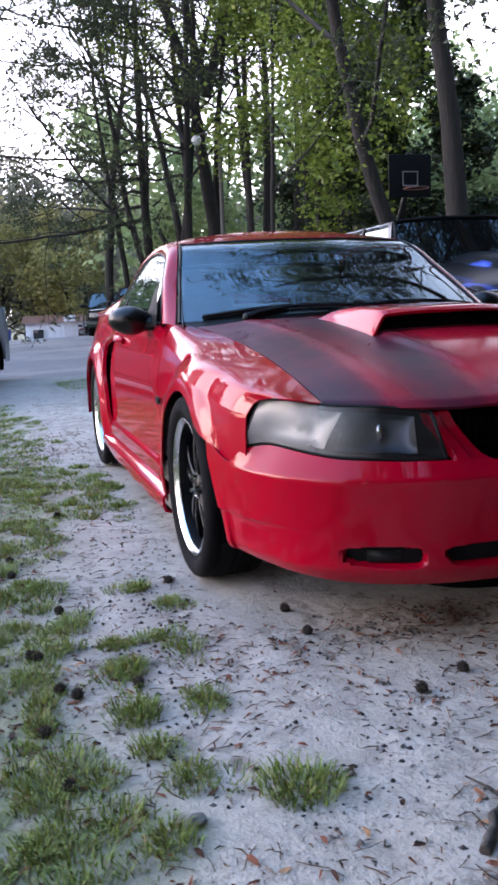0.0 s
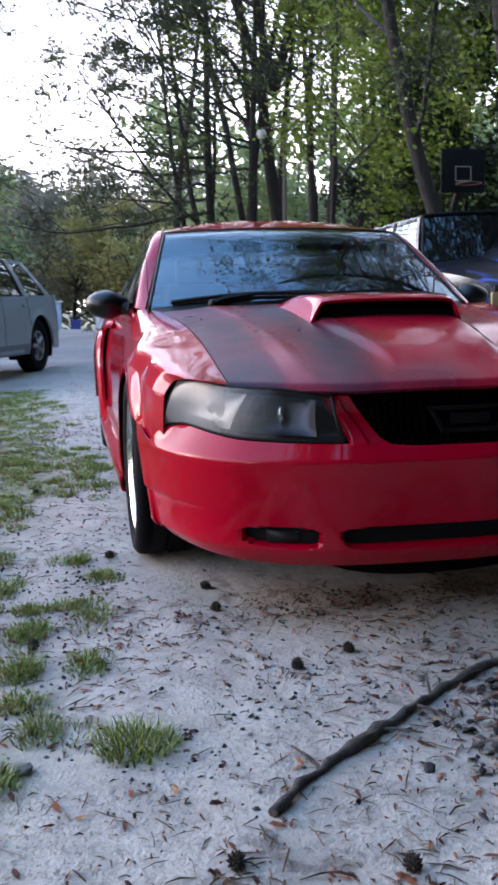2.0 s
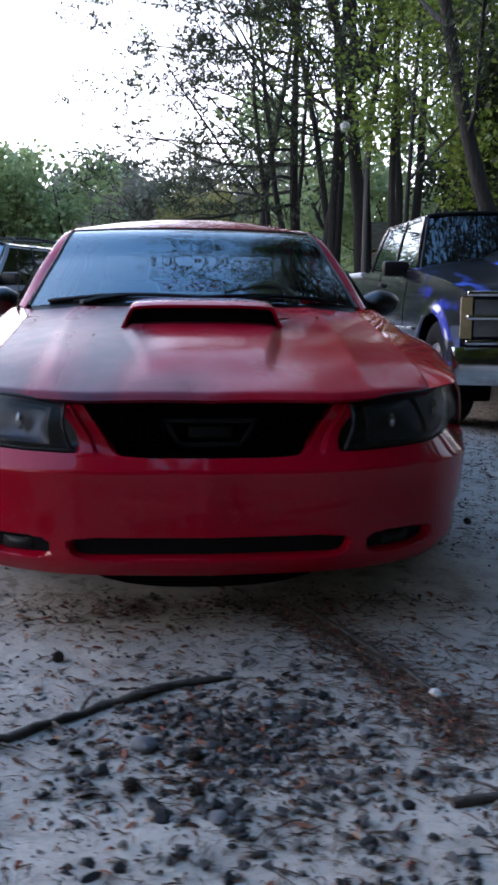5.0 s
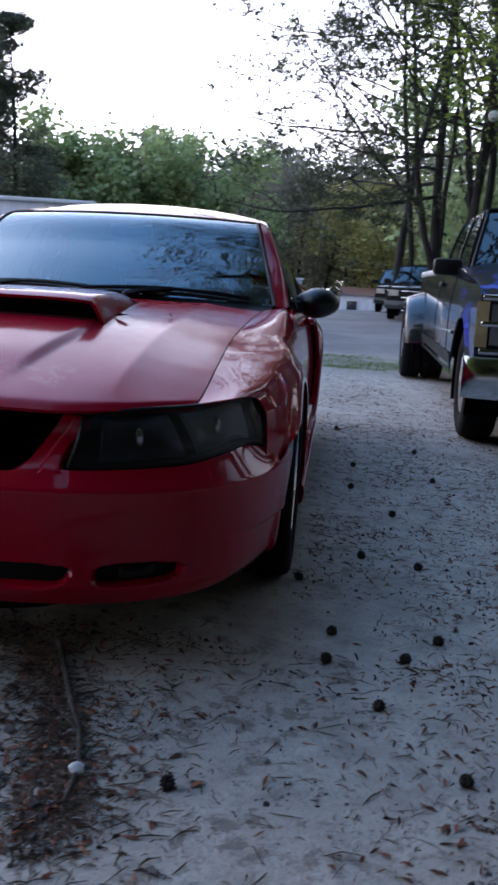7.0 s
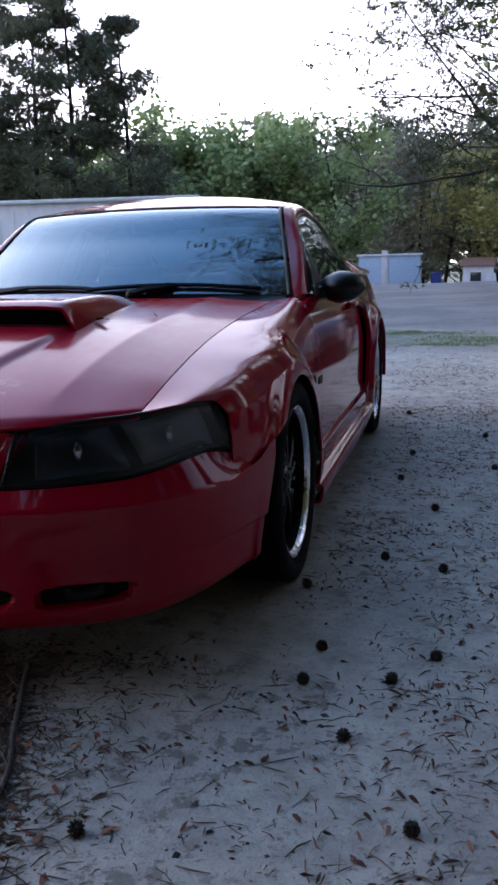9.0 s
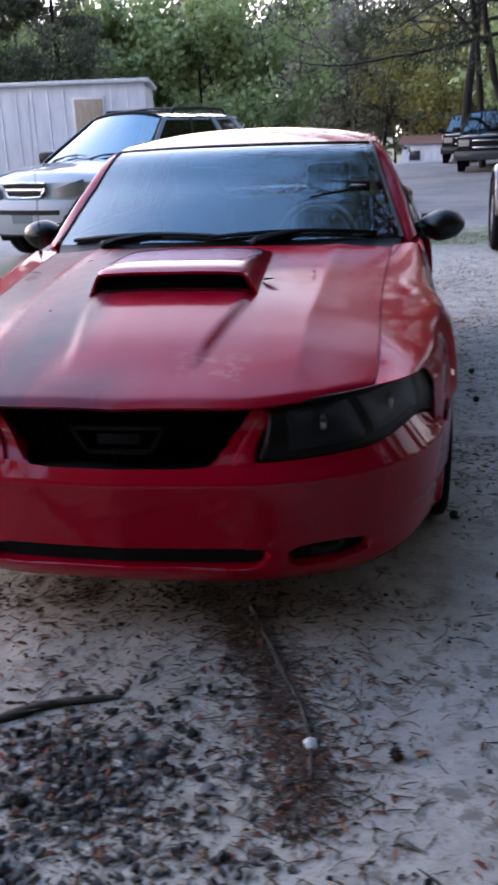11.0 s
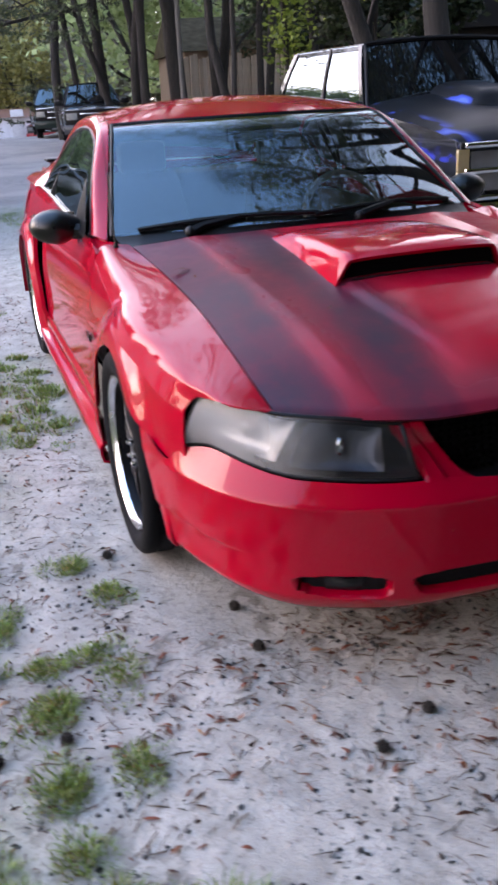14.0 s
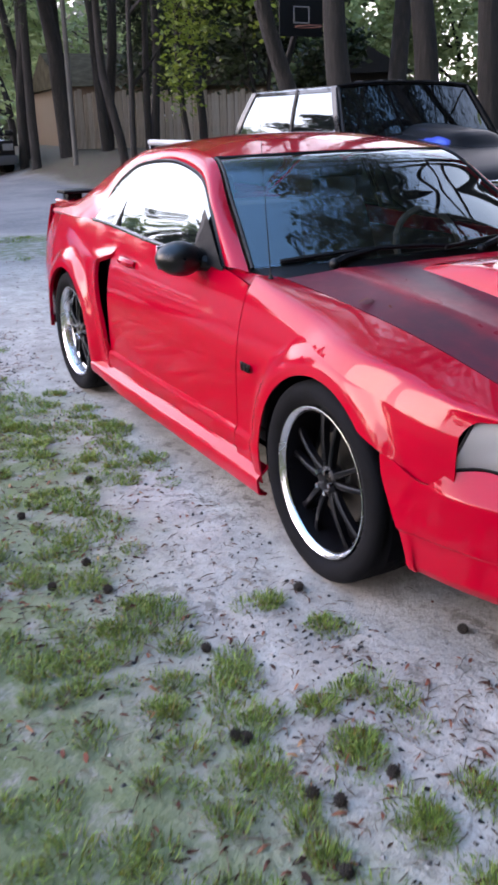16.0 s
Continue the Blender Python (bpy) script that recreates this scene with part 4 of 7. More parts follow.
def coupe_wheel(sx, yc, lip=0.0):
    """Black ten-spoke wheel with a polished lip; outer face towards sx."""
    w = empty("wheel")
    w.parent = coupe
    w.matrix_basis = Matrix.Translation((sx * 0.795, yc, HUB_Z)) @ (Matrix.Rotation(math.pi, 4, "Z") if sx > 0 else Matrix.Identity(4))
    add("tyre", mesh_of("tyre", *lathe(TYRE_PROFILE, 72), RUBBER, 50), w, "black road tyre")
    add("rim_lip", mesh_of("rim_lip", *lathe(LIP_PROFILE + ([(-0.05, 0.226), (-0.045, 0.214)] if lip else []), 72), POLISHED, 30), w, "polished silver rim lip")
    add("barrel", mesh_of("barrel", *lathe(BARREL_PROFILE, 48), GLOSS_BLACK, 30), w, "black wheel barrel")
    pieces = []
    for k in range(5):
        for tw in (-1, 1):
            a0 = 2 * math.pi * k / 5 + 0.3
            v = []
            for r, d, off, half, back in ((0.030, -0.066, 0.010, 0.012, 0.020), (0.075, -0.072, 0.019, 0.0105, 0.026), (0.130, -0.070, 0.028, 0.0085, 0.028), (0.190, -0.062, 0.039, 0.0085, 0.026), (0.226, -0.054, 0.049, 0.015, 0.022)):
                c = math.cos(a0), math.sin(a0)
                for e, dd in ((-half, 0.004), (-half * 0.55, 0.0), (half * 0.55, 0.0), (half, 0.004), (half * 0.8, back), (-half * 0.8, back)):
                    q = tw * off + e
                    v.append((d + dd, r * c[0] - q * c[1], r * c[1] + q * c[0]))
            f = [(i * 6 + j, i * 6 + (j + 1) % 6, i * 6 + 6 + (j + 1) % 6, i * 6 + 6 + j) for i in range(4) for j in range(6)]
            pieces.append((v, f + [tuple(range(6))[::-1], tuple(range(24, 30))]))
    add("spokes", mesh_of("spokes", *joined(pieces), GLOSS_BLACK, 30), w, "gloss black split spokes")
    add("hub_cap", mesh_of("hub_cap", *lathe([(-0.03, 0.052), (-0.066, 0.05), (-0.074, 0.042), (-0.078, 0.03), (-0.080, 0.0001)], 24), GLOSS_BLACK), w)
    for k in range(5):
        a = 2 * math.pi * (k + 0.5) / 5
        bm = bmesh.new()
        bmesh.ops.create_cone(bm, cap_ends=True, segments=6, radius1=0.010, radius2=0.008, depth=0.02,
                              matrix=Matrix.Translation((-0.078, 0.038 * math.cos(a), 0.038 * math.sin(a))) @ Matrix.Rotation(-math.pi / 2, 4, "Y"))
        part("lug_nut", bm, CHROME, w)
    add("brake_disc", mesh_of("brake_disc", *lathe([(0.02, 0.001), (-0.012, 0.06), (-0.012, 0.15), (0.012, 0.15), (0.02, 0.05)], 36), plain("brake_steel", (0.07, 0.066, 0.06), 0.5, 1.0)), w)
    add("barrel_back", mesh_of("barrel_back", *lathe([(0.03, 0.001), (0.03, 0.225)], 24), DARK), w)


for sx in (-1, 1):
    coupe_wheel(sx, AXLE_F)
    coupe_wheel(sx, AXLE_R, 0.012)

# ---- other vehicles: local frame with the front axle at y = 0, nose towards -y ----
def car_wheel(parent, x, y, r, width, rim_r, rim_mat, spokes=5, outer=1):
    w = empty("wheel")
    w.parent = parent
    w.matrix_basis = Matrix.Translation((x, y, r)) @ (Matrix.Rotation(math.pi, 4, "Z") if outer > 0 else Matrix.Identity(4))
    h = width / 2
    prof = [(-h * 0.75, rim_r), (-h * 0.98, rim_r + 0.03), (-h, r - 0.06), (-h * 0.92, r - 0.02), (-h * 0.75, r), (-h * 0.3, r + 0.001), (-h * 0.26, r - 0.008), (-h * 0.1, r - 0.008),
            (-h * 0.06, r + 0.001), (h * 0.06, r + 0.001), (h * 0.1, r - 0.008), (h * 0.26, r - 0.008), (h * 0.3, r + 0.001), (h * 0.75, r), (h * 0.92, r - 0.02), (h, r - 0.06), (h * 0.98, rim_r + 0.03), (h * 0.75, rim_r)]
    add("tyre", mesh_of("tyre", *lathe(prof, 40), RUBBER, 50), w)
    rim = empty("rim")
    rim.parent = w
    add("rim_ring", mesh_of("rim_ring", *lathe([(-h * 0.72, rim_r + 0.004), (-h * 0.85, rim_r), (-h * 0.8, rim_r - 0.02), (-h * 0.4, rim_r - 0.03), (h * 0.7, rim_r - 0.03), (h * 0.75, rim_r + 0.004)], 40), rim_mat), rim)
    pieces = [tube([(-h * 0.6, 0.03 * math.cos(a), 0.03 * math.sin(a)), (-h * 0.66, rim_r * 0.6 * math.cos(a), rim_r * 0.6 * math.sin(a)), (-h * 0.55, (rim_r - 0.02) * math.cos(a), (rim_r - 0.02) * math.sin(a))],
                   [0.045, 0.034, 0.040], 6) for a in [2 * math.pi * k / spokes for k in range(spokes)]]
    pieces.append(lathe([(-h * 0.5, 0.07), (-h * 0.75, 0.06), (-h * 0.8, 0.0005)], 16))
    add("spokes", mesh_of("spokes", *joined(pieces), rim_mat, 50), rim)
    add("backing", mesh_of("backing", *lathe([(0.0, 0.001), (0.0, rim_r - 0.02)], 20), DARK), rim)


def vehicle(name, label, s, paint, where, turn, hood_mat=None, roof_mat=None):
    """A car from a few numbers: lengths along y, heights z, half widths x."""
    v = empty(name, where, turn)
    tagged(v, label, "car" if s["kind"] == "suv" else "pickup truck")
    core = (0, (s["y0"] + s["y1"]) / 2, s["sill"] + 0.3)
    bow = s.get("bow", 0.10)
    ww, sill, r = s["w"], s["sill"], s["r"]
    width = knots([(s["y0"], ww * s.get("nose", 0.94)), (s["y0"] + 0.25, ww * 0.985), (s["axle"] * 0.4, ww), (s["y1"] - 0.3, ww), (s["y1"], ww * 0.95)])
    top = knots(s["belt"])
    ra = r + 0.06
    end = s.get("wrap_end")

    def nose_y(x, off=0.0):
        """Plan curve of the front, bowed or wrapped right round to the wheel arch."""
        if end is None:
            return s["y0"] + off + bow * (x / ww) ** 2
        k = min(abs(x) / (ww * 1.0), 1.0)
        return end + (s["y0"] + off - end) * (1 - k ** 2.8) ** 0.40

    def sx_of(y, z):
        x = width(y) - 0.05 * max((z - 0.75) / 0.4, 0) ** 2 - 0.03 * max((0.5 - z) / 0.3, 0) ** 2
        for yc in (0, s["axle"]):
            d = math.hypot(y - yc, z - r) - ra
            x += 0.022 * math.exp(-((d / 0.06) ** 2))
        return x

    cols = sorted(set(list(np.linspace(s["y0"] + bow, s["y1"] - 0.02, 60)) + [yc + ra * math.cos(t) for yc in (0, s["axle"]) for t in np.linspace(0, math.pi, 26)]))

    def low(y):
        z = sill
        for yc in (0, s["axle"]):
            d = ra * ra - (y - yc) ** 2
            if d > 0:
                z = max(z, r + math.sqrt(d))
        return z
    for sx in (-1, 1):
        body = patch("body_side", lambda y, k: (sx * sx_of(y, low(y) + (top(y) - low(y)) * k), y, low(y) + (top(y) - low(y)) * k), cols, np.linspace(0, 1, 16), paint, v, core=core, thick=0.01)
        for yd in s["seams"]:
            add("door_seam", mesh_of("door_seam", *tube([(sx * (sx_of(yd, z) - 0.001), yd, z) for z in np.linspace(sill + 0.12, top(yd) - 0.02, 9)], [0.005] * 9, 5), DARK), body)
        for yd in s["handles"]:
            box("door_handle", *sorted((sx * sx_of(yd, top(yd) - 0.14), sx * (sx_of(yd, top(yd) - 0.14) + 0.03))), yd - 0.09, yd + 0.09, top(yd) - 0.16, top(yd) - 0.12, TRIM if s["kind"] != "suv" else paint, body)
        patch("lower_trim", lambda y, k: (sx * (sx_of(y, sill + 0.02) + 0.012 - 0.02 * k), y, sill + 0.12 - 0.15 * k), np.linspace(ra + 0.02, s["axle"] - ra - 0.02, 12), (0, 0.5, 1), s["clad"], v, core=core)
    hm = hood_mat or paint
    yc0, hf, hc = s["cowl"], s["hood_front"], s["hood_cowl"]
    patch("hood", lambda u, k: (u * (width(s["y0"] + bow + 0.05 + 0.3 * k) - 0.04), nose_y(u * (width(s["y0"] + bow + 0.05) - 0.04), 0.05) * (1 - k) + yc0 * k + 0.10 * u * u * k, top(s["y0"] + 0.08 + (yc0 - s["y0"]) * k) - 0.01 + (hf + (hc - hf) * k ** 0.7) * (1 - abs(u) ** 2.5) - s.get("roll", 0.05) * (1 - sstep(0, s.get("roll_k", 0.08), k))),
          np.linspace(-1, 1, 21), np.linspace(0, 1, 20), hm, v, core=core, thick=0.01, label=s.get("hood_label", ""))
    zf = top(s["y0"])
    patch("front_fascia", lambda u, z: (u * width(s["y0"] + bow * u * u) * 0.985, nose_y(u * width(s["y0"] + bow * u * u) * 0.985, 0.02 + 0.05 * abs(z - 0.7)), z), np.linspace(-1, 1, 31), np.linspace(sill + 0.05, zf + 0.01, 8), s["face_mat"], v, core=core, thick=0.02)
    patch("rear_fascia", lambda u, z: (u * width(s["y1"]), s["y1"] - 0.06 * u * u, z), np.linspace(-1, 1, 11), np.linspace(sill + 0.02, top(s["y1"]), 6), paint, v, core=core, thick=0.02)
    patch("underbody", lambda u, k: (u * ww * 0.9, s["y0"] + 0.2 + (s["y1"] - s["y0"] - 0.4) * k, sill + 0.04), (-1, 1), (0, 1), DARK, v, core=(0, 1, 2), thick=0.0)
    # front bumper, grille and lamps
    b0, b1 = s["bumper"]
    patch("front_bumper", lambda u, k: (math.sin(u * math.pi / 2) * ww * s.get("bumper_w", 0.995), nose_y(math.sin(u * math.pi / 2) * ww * 0.995, -0.06 - s.get("belly", 0.03) * math.sin(math.pi * k) ** 0.7) + (0.05 * abs(u) ** 2.6 if end is None else 0), b0 + (b1 - b0) * k), np.linspace(-1, 1, 41), np.linspace(0, 1, 9), s["bumper_mat"], v, core=core, thick=0.10, label=s["bumper_label"])
    g0, g1, gx = s["grille"]
    grille_ob = patch("grille", lambda u, k: (u * gx * (1 if end is None else 0.8 + 0.2 * k), nose_y(u * gx, -0.02), g0 + (g1 - g0) * k), np.linspace(-1, 1, 9), (0, 1), TRIM, v, core=core, thick=0.02)
    for z in s["bars"]:
        box("grille_bar", -gx * (1 if end is None else 0.88), gx * (1 if end is None else 0.88), s["y0"] - 0.045, s["y0"] - 0.01, z - 0.018, z + 0.018, s["bar_mat"], grille_ob)
    for sx in (-1, 1):
        for z0, z1, xa, xb, mt in s["lamps"]:
            patch("headlamp", lambda u, k: (sx * (xa + (xb - xa) * u), nose_y(xa + (xb - xa) * u, -0.035), z0 + (z1 - z0) * (k if end is None else 0.05 + k * (0.55 + 0.45 * u) + 0.12 * u)), np.linspace(0, 1, 8), np.linspace(0, 1, 5), mt, v, core=core, thick=0.03, label="clear headlamp")
    # greenhouse
    zb0, zr, wr = s["glass_z"], s["roof_z"], s["wr"]
    f0, f1, r0, r1 = s["glass"]
    wb = sx_of(f0 + 0.4, zb0) - s.get("tuck", 0.02)

    def gh(y_at, k, sx, out=0.0):
        x = wb + (wr - wb) * k
        return (sx * (x + out + 0.015 * math.sin(math.pi * k)), y_at, zb0 + (zr - zb0) * k)
    roof_paint = roof_mat or paint
    for sx in (-1, 1):
        gl = patch("side_glass", lambda t, k: gh(f0 + (f1 - f0) * k + ((r0 - f0) + ((r1 - r0) - (f1 - f0)) * k) * t, k, sx), np.linspace(0, 1, 12), np.linspace(0, 1, 6), PRIVACY if s.get("dark_glass") else TINTED, v, core=core, thick=0.0, label="dark side window glass")
        for t, wd in s["pillars"]:
            patch("pillar", lambda a, k: gh(f0 + (f1 - f0) * k + ((r0 - f0) + ((r1 - r0) - (f1 - f0)) * k) * t + (a - 0.5) * wd, k, sx, 0.012), (0, 1), np.linspace(0, 1, 6), roof_paint if wd > 0.05 else TRIM, v, core=core, thick=0.02)
        patch("roof_rail_panel", lambda t, k: (sx * (wr + 0.022 - 0.03 * k), f1 - 0.03 + (r1 - f1 + 0.06) * t, zr - 0.035 + 0.045 * k), np.linspace(0, 1, 10), (0, 0.5, 1), roof_paint, v, core=core, thick=0.02)
        mx = sx_of(f0 + 0.25, zb0)
        mir = box("door_mirror", *sorted((sx * (mx + s["mirror"][0] - 0.24), sx * (mx + s["mirror"][0]))), f0 + 0.18, f0 + 0.30, zb0 + s.get("mirror_z", 0.0), zb0 + s.get("mirror_z", 0.0) + s["mirror"][1], s["mirror_mat"], v, "door mirror", 0.035)
        add("mirror_arm", mesh_of("mirror_arm", *tube([(sx * (mx - 0.06), f0 + 0.28, zb0 + s.get("mirror_z", 0.0) + 0.05), (sx * (mx + 0.06), f0 + 0.24, zb0 + s.get("mirror_z", 0.0) + 0.06)], [0.03, 0.025], 6), TRIM), mir)
    patch("roof", lambda u, k: (u * wr, f1 - 0.05 * (1 - u * u) + (r1 - f1) * k, zr + s["crown"] * (1 - abs(u) ** 2.5)), np.linspace(-1, 1, 15), np.linspace(0, 1, 12), roof_paint, v, core=core, thick=0.02, label=s.get("roof_label", ""))
    patch("windshield", lambda u, k: (u * (wb + (wr - wb) * k - 0.02), f0 - 0.02 + (f1 - f0) * k - 0.12 * (1 - u * u) * (1 - 0.5 * k), zb0 + 0.0 + (zr - zb0) * k + s["crown"] * (1 - abs(u) ** 2.5) * k), np.linspace(-1, 1, 15), np.linspace(0, 1, 8), SUV_GLASS if s["kind"] == "suv" else PRIVACY, v, core=core, thick=0.0, label="windshield")

    def front_pane(u, k):
        return (u * (wb + (wr - wb) * k - 0.02), f0 - 0.02 + (f1 - f0) * k - 0.12 * (1 - u * u) * (1 - 0.5 * k) - 0.008, zb0 + (zr - zb0) * k + s["crown"] * (1 - abs(u) ** 2.5) * k + 0.006)
    ring = [front_pane(-1, k) for k in np.linspace(0, 1, 8)] + [front_pane(u, 1) for u in np.linspace(-0.9, 0.9, 11)] + [front_pane(1, k) for k in np.linspace(1, 0, 8)] + [front_pane(u, 0) for u in np.linspace(0.9, -0.9, 11)] + [front_pane(-1, 0)]
    add("windshield_seal", mesh_of("windshield_seal", *tube(ring, [0.016] * len(ring), 6, False), TRIM), v, "black windshield seal")
    for u0, u1 in ((-0.75, -0.05), (-0.02, 0.68)):
        wp = empty("wiper")
        wp.parent = v
        blade = [front_pane(u0 + (u1 - u0) * t, 0.05 + 0.10 * math.sin(math.pi * t * 0.8)) for t in np.linspace(0, 1, 9)]
        add("wiper_blade", mesh_of("wiper_blade", *tube([(a, b - 0.012, c + 0.012) for a, b, c in blade], [0.009] * 9, 5), TRIM), wp)
        add("wiper_arm", mesh_of("wiper_arm", *tube([(blade[0][0], blade[0][1] - 0.06, blade[0][2] - 0.015), (blade[3][0], blade[3][1] - 0.03, blade[3][2] + 0.012), blade[5]], [0.012, 0.009, 0.007], 5), TRIM), wp)
    patch("rear_glass", lambda u, k: (u * (wb + (wr - wb) * k), r0 + (r1 - r0) * k + 0.03 * (1 - u * u), zb0 + (zr - zb0) * k), np.linspace(-1, 1, 9), np.linspace(0, 1, 5), TINTED, v, core=core, thick=0.0)
    patch("cabin_deck", lambda u, k: (u * wb, f0 - 0.12 + (r0 - f0 + 0.12) * k, zb0 - 0.03), np.linspace(-1, 1, 5), np.linspace(0, 1, 5), DARK, v, core=(0, 1, -5), thick=0.0)
    for yc in (0, s["axle"]):
        for sx in (-1, 1):
            patch("wheel_well", lambda a, k: (sx * (ww - 0.34 + 0.32 * k), yc + (ra + 0.015) * math.cos(a), r + (ra + 0.015) * math.sin(a)), np.linspace(-0.4, math.pi + 0.4, 18), (0, 1), DARK, v, core=(0, 1, 0), thick=0.0)
            car_wheel(v, sx * (ww - s["tyre"] / 2 - 0.03), yc, r, s["tyre"], s["rim"], s["rim_mat"], s["spokes"], sx)
    return v, sx_of, top


SUV_GLASS = glass("suv_windshield_glass", (0.2, 0.24, 0.24), 0.6, ior=2.3)
SILVER = car_paint("silver_paint", (0.30, 0.33, 0.36), 0.3)
SILVER_DIM = car_paint("silver_lower_paint", (0.16, 0.18, 0.20), 0.4, 0.3)
ALLOY = plain("dull_alloy", (0.28, 0.28, 0.29), 0.38, 1.0)
LAMP_CLEAR = plain("lamp_clear", (0.22, 0.235, 0.24), 0.15, 0.6)
AMBER = plain("lamp_amber", (0.36, 0.26, 0.13), 0.2)
suv_spec = dict(kind="suv", dark_glass=True, wrap_end=-0.44, roll=0.11, roll_k=0.2, belly=0.06, y0=-0.86, y1=3.80, w=0.93, sill=0.34, r=0.405, axle=2.93, tyre=0.25, rim=0.225, rim_mat=ALLOY, spokes=5,
                nose=0.80, belt=[(-0.86, 0.95), (-0.6, 1.00), (-0.2, 1.065), (0.4, 1.12), (2.0, 1.14), (3.7, 1.17)], cowl=0.46, hood_front=0.07, hood_cowl=0.07, clad=SILVER_DIM, face_mat=SILVER,
                bumper=(0.36, 0.77), bumper_mat=SILVER, bumper_label="silver plastic bumper", grille=(0.80, 0.955, 0.33), bars=(0.88,), bar_mat=CHROME,
                lamps=[(0.77, 0.96, 0.44, 0.80, LAMP_CLEAR), (0.80, 0.94, 0.80, 0.85, AMBER)], wrap=0.10, bow=0.26, glass_z=1.13, roof_z=1.67, wr=0.60, glass=(0.44, 1.28, 3.5, 3.0), crown=0.075,
                pillars=[(0.0, 0.10), (0.36, 0.05), (0.66, 0.05), (0.70, 0.12), (1.0, 0.14)], mirror=(0.22, 0.16), mirror_mat=TRIM, seams=(0.62, 1.66, 2.55), handles=(1.50, 2.42))
suv, suv_x, suv_top = vehicle("suv", "silver mid-size suv with roof rack parked on gravel", suv_spec, SILVER, (-3.36, 9.05, -0.065), -20.5)
for sx in (-1, 1):
    rack = [(sx * 0.56, 1.5, 1.725), (sx * 0.565, 1.56, 1.78), (sx * 0.565, 2.2, 1.795), (sx * 0.56, 2.85, 1.78), (sx * 0.555, 2.92, 1.71)]
    add("roof_rack_rail", mesh_of("roof_rack_rail", *tube(rack, [0.02] * 5, 8), TRIM), suv, "black roof rack rail")
for y in (1.8, 2.6):
    add("roof_rack_bar", mesh_of("roof_rack_bar", *tube([(-0.56, y, 1.78), (0, y, 1.80), (0.56, y, 1.78)], [0.016] * 3, 8), TRIM), suv)
def suv_nose(x, off):
    return -0.44 + (-0.86 + off + 0.44) * (1 - (abs(x) / 0.93) ** 2.8) ** 0.40


patch("lower_intake", lambda u, k: (u * 0.55, suv_nose(u * 0.55, -0.128), 0.60 + 0.055 * k), np.linspace(-1, 1, 15), (0, 1), TRIM, suv, core=(0, 1, 0.6), thick=0.02)
patch("plate_mount", lambda u, k: (u * 0.16, suv_nose(u * 0.16, -0.126), 0.50 + 0.10 * k), np.linspace(-1, 1, 5), (0, 1), SILVER_DIM, suv, core=(0, 1, 0.6), thick=0.01)
patch("air_dam", lambda u, k: (u * 0.80, suv_nose(u * 0.80, -0.02), 0.33 + 0.10 * k), np.linspace(-1, 1, 21), (0, 1), TRIM, suv, core=(0, 1, 0.4), thick=0.02)
surround = [(-0.33, -0.885, 0.955), (0, -0.905, 0.965), (0.33, -0.885, 0.955), (0.30, -0.89, 0.86), (0.25, -0.895, 0.80), (0, -0.91, 0.79), (-0.25, -0.895, 0.80), (-0.30, -0.89, 0.86), (-0.33, -0.885, 0.955)]
add("grille_surround", mesh_of("grille_surround", *tube(surround, [0.014] * 9, 8, False), CHROME), suv, "chrome grille surround")
for sx in (-1, 1):
    bm = bmesh.new()
    bmesh.ops.create_cone(bm, cap_ends=True, segments=16, radius1=0.055, radius2=0.05, depth=0.03, matrix=Matrix.Translation((sx * 0.62, suv_nose(0.62, -0.115), 0.545)) @ Matrix.Rotation(math.pi / 2, 4, "X"))
    part("fog_lamp", bm, LAMP_CLEAR, suv)
bm = bmesh.new()
box_bm(bm, -0.55, 0.55, 3.0, 3.32, 1.63, 1.67, 0.012)
part("roof_spoiler", bm, SILVER, suv)


def flame_paint():
    """Black hood with airbrushed blue flames swept back from the nose."""
    n = Nodes("black_paint_with_blue_flames", (0.012, 0.013, 0.016), 0.32)
    x, y, z = n.xyz()
    f = n.noise(3.2, 2.0, 0.5, stretch=(1.6, 0.55, 0.1))
    lick = n.math("MULTIPLY", n.span(f, 0.52, 0.55), n.span(f, 0.70, 0.66))
    core = n.math("MULTIPLY", n.span(f, 0.57, 0.60), n.span(f, 0.66, 0.63))
    ax = n.math("ABSOLUTE", x)
    fade = n.math("MAXIMUM", n.span(ax, 0.70, 0.84), n.math("MULTIPLY", n.math("MULTIPLY", n.span(ax, 0.20, 0.26), n.span(ax, 0.34, 0.30)), n.span(y, 0.1, 0.4)))
    c = n.mix(n.math("MULTIPLY", lick, fade), (0.006, 0.007, 0.009), (0.02, 0.05, 0.30))
    c = n.mix(n.math("MULTIPLY", core, n.math("MULTIPLY", fade, 0.5)), c, (0.07, 0.15, 0.45))
    n.color(c)
    n.set(Specular_IOR_Level=0.03)
    return n.m


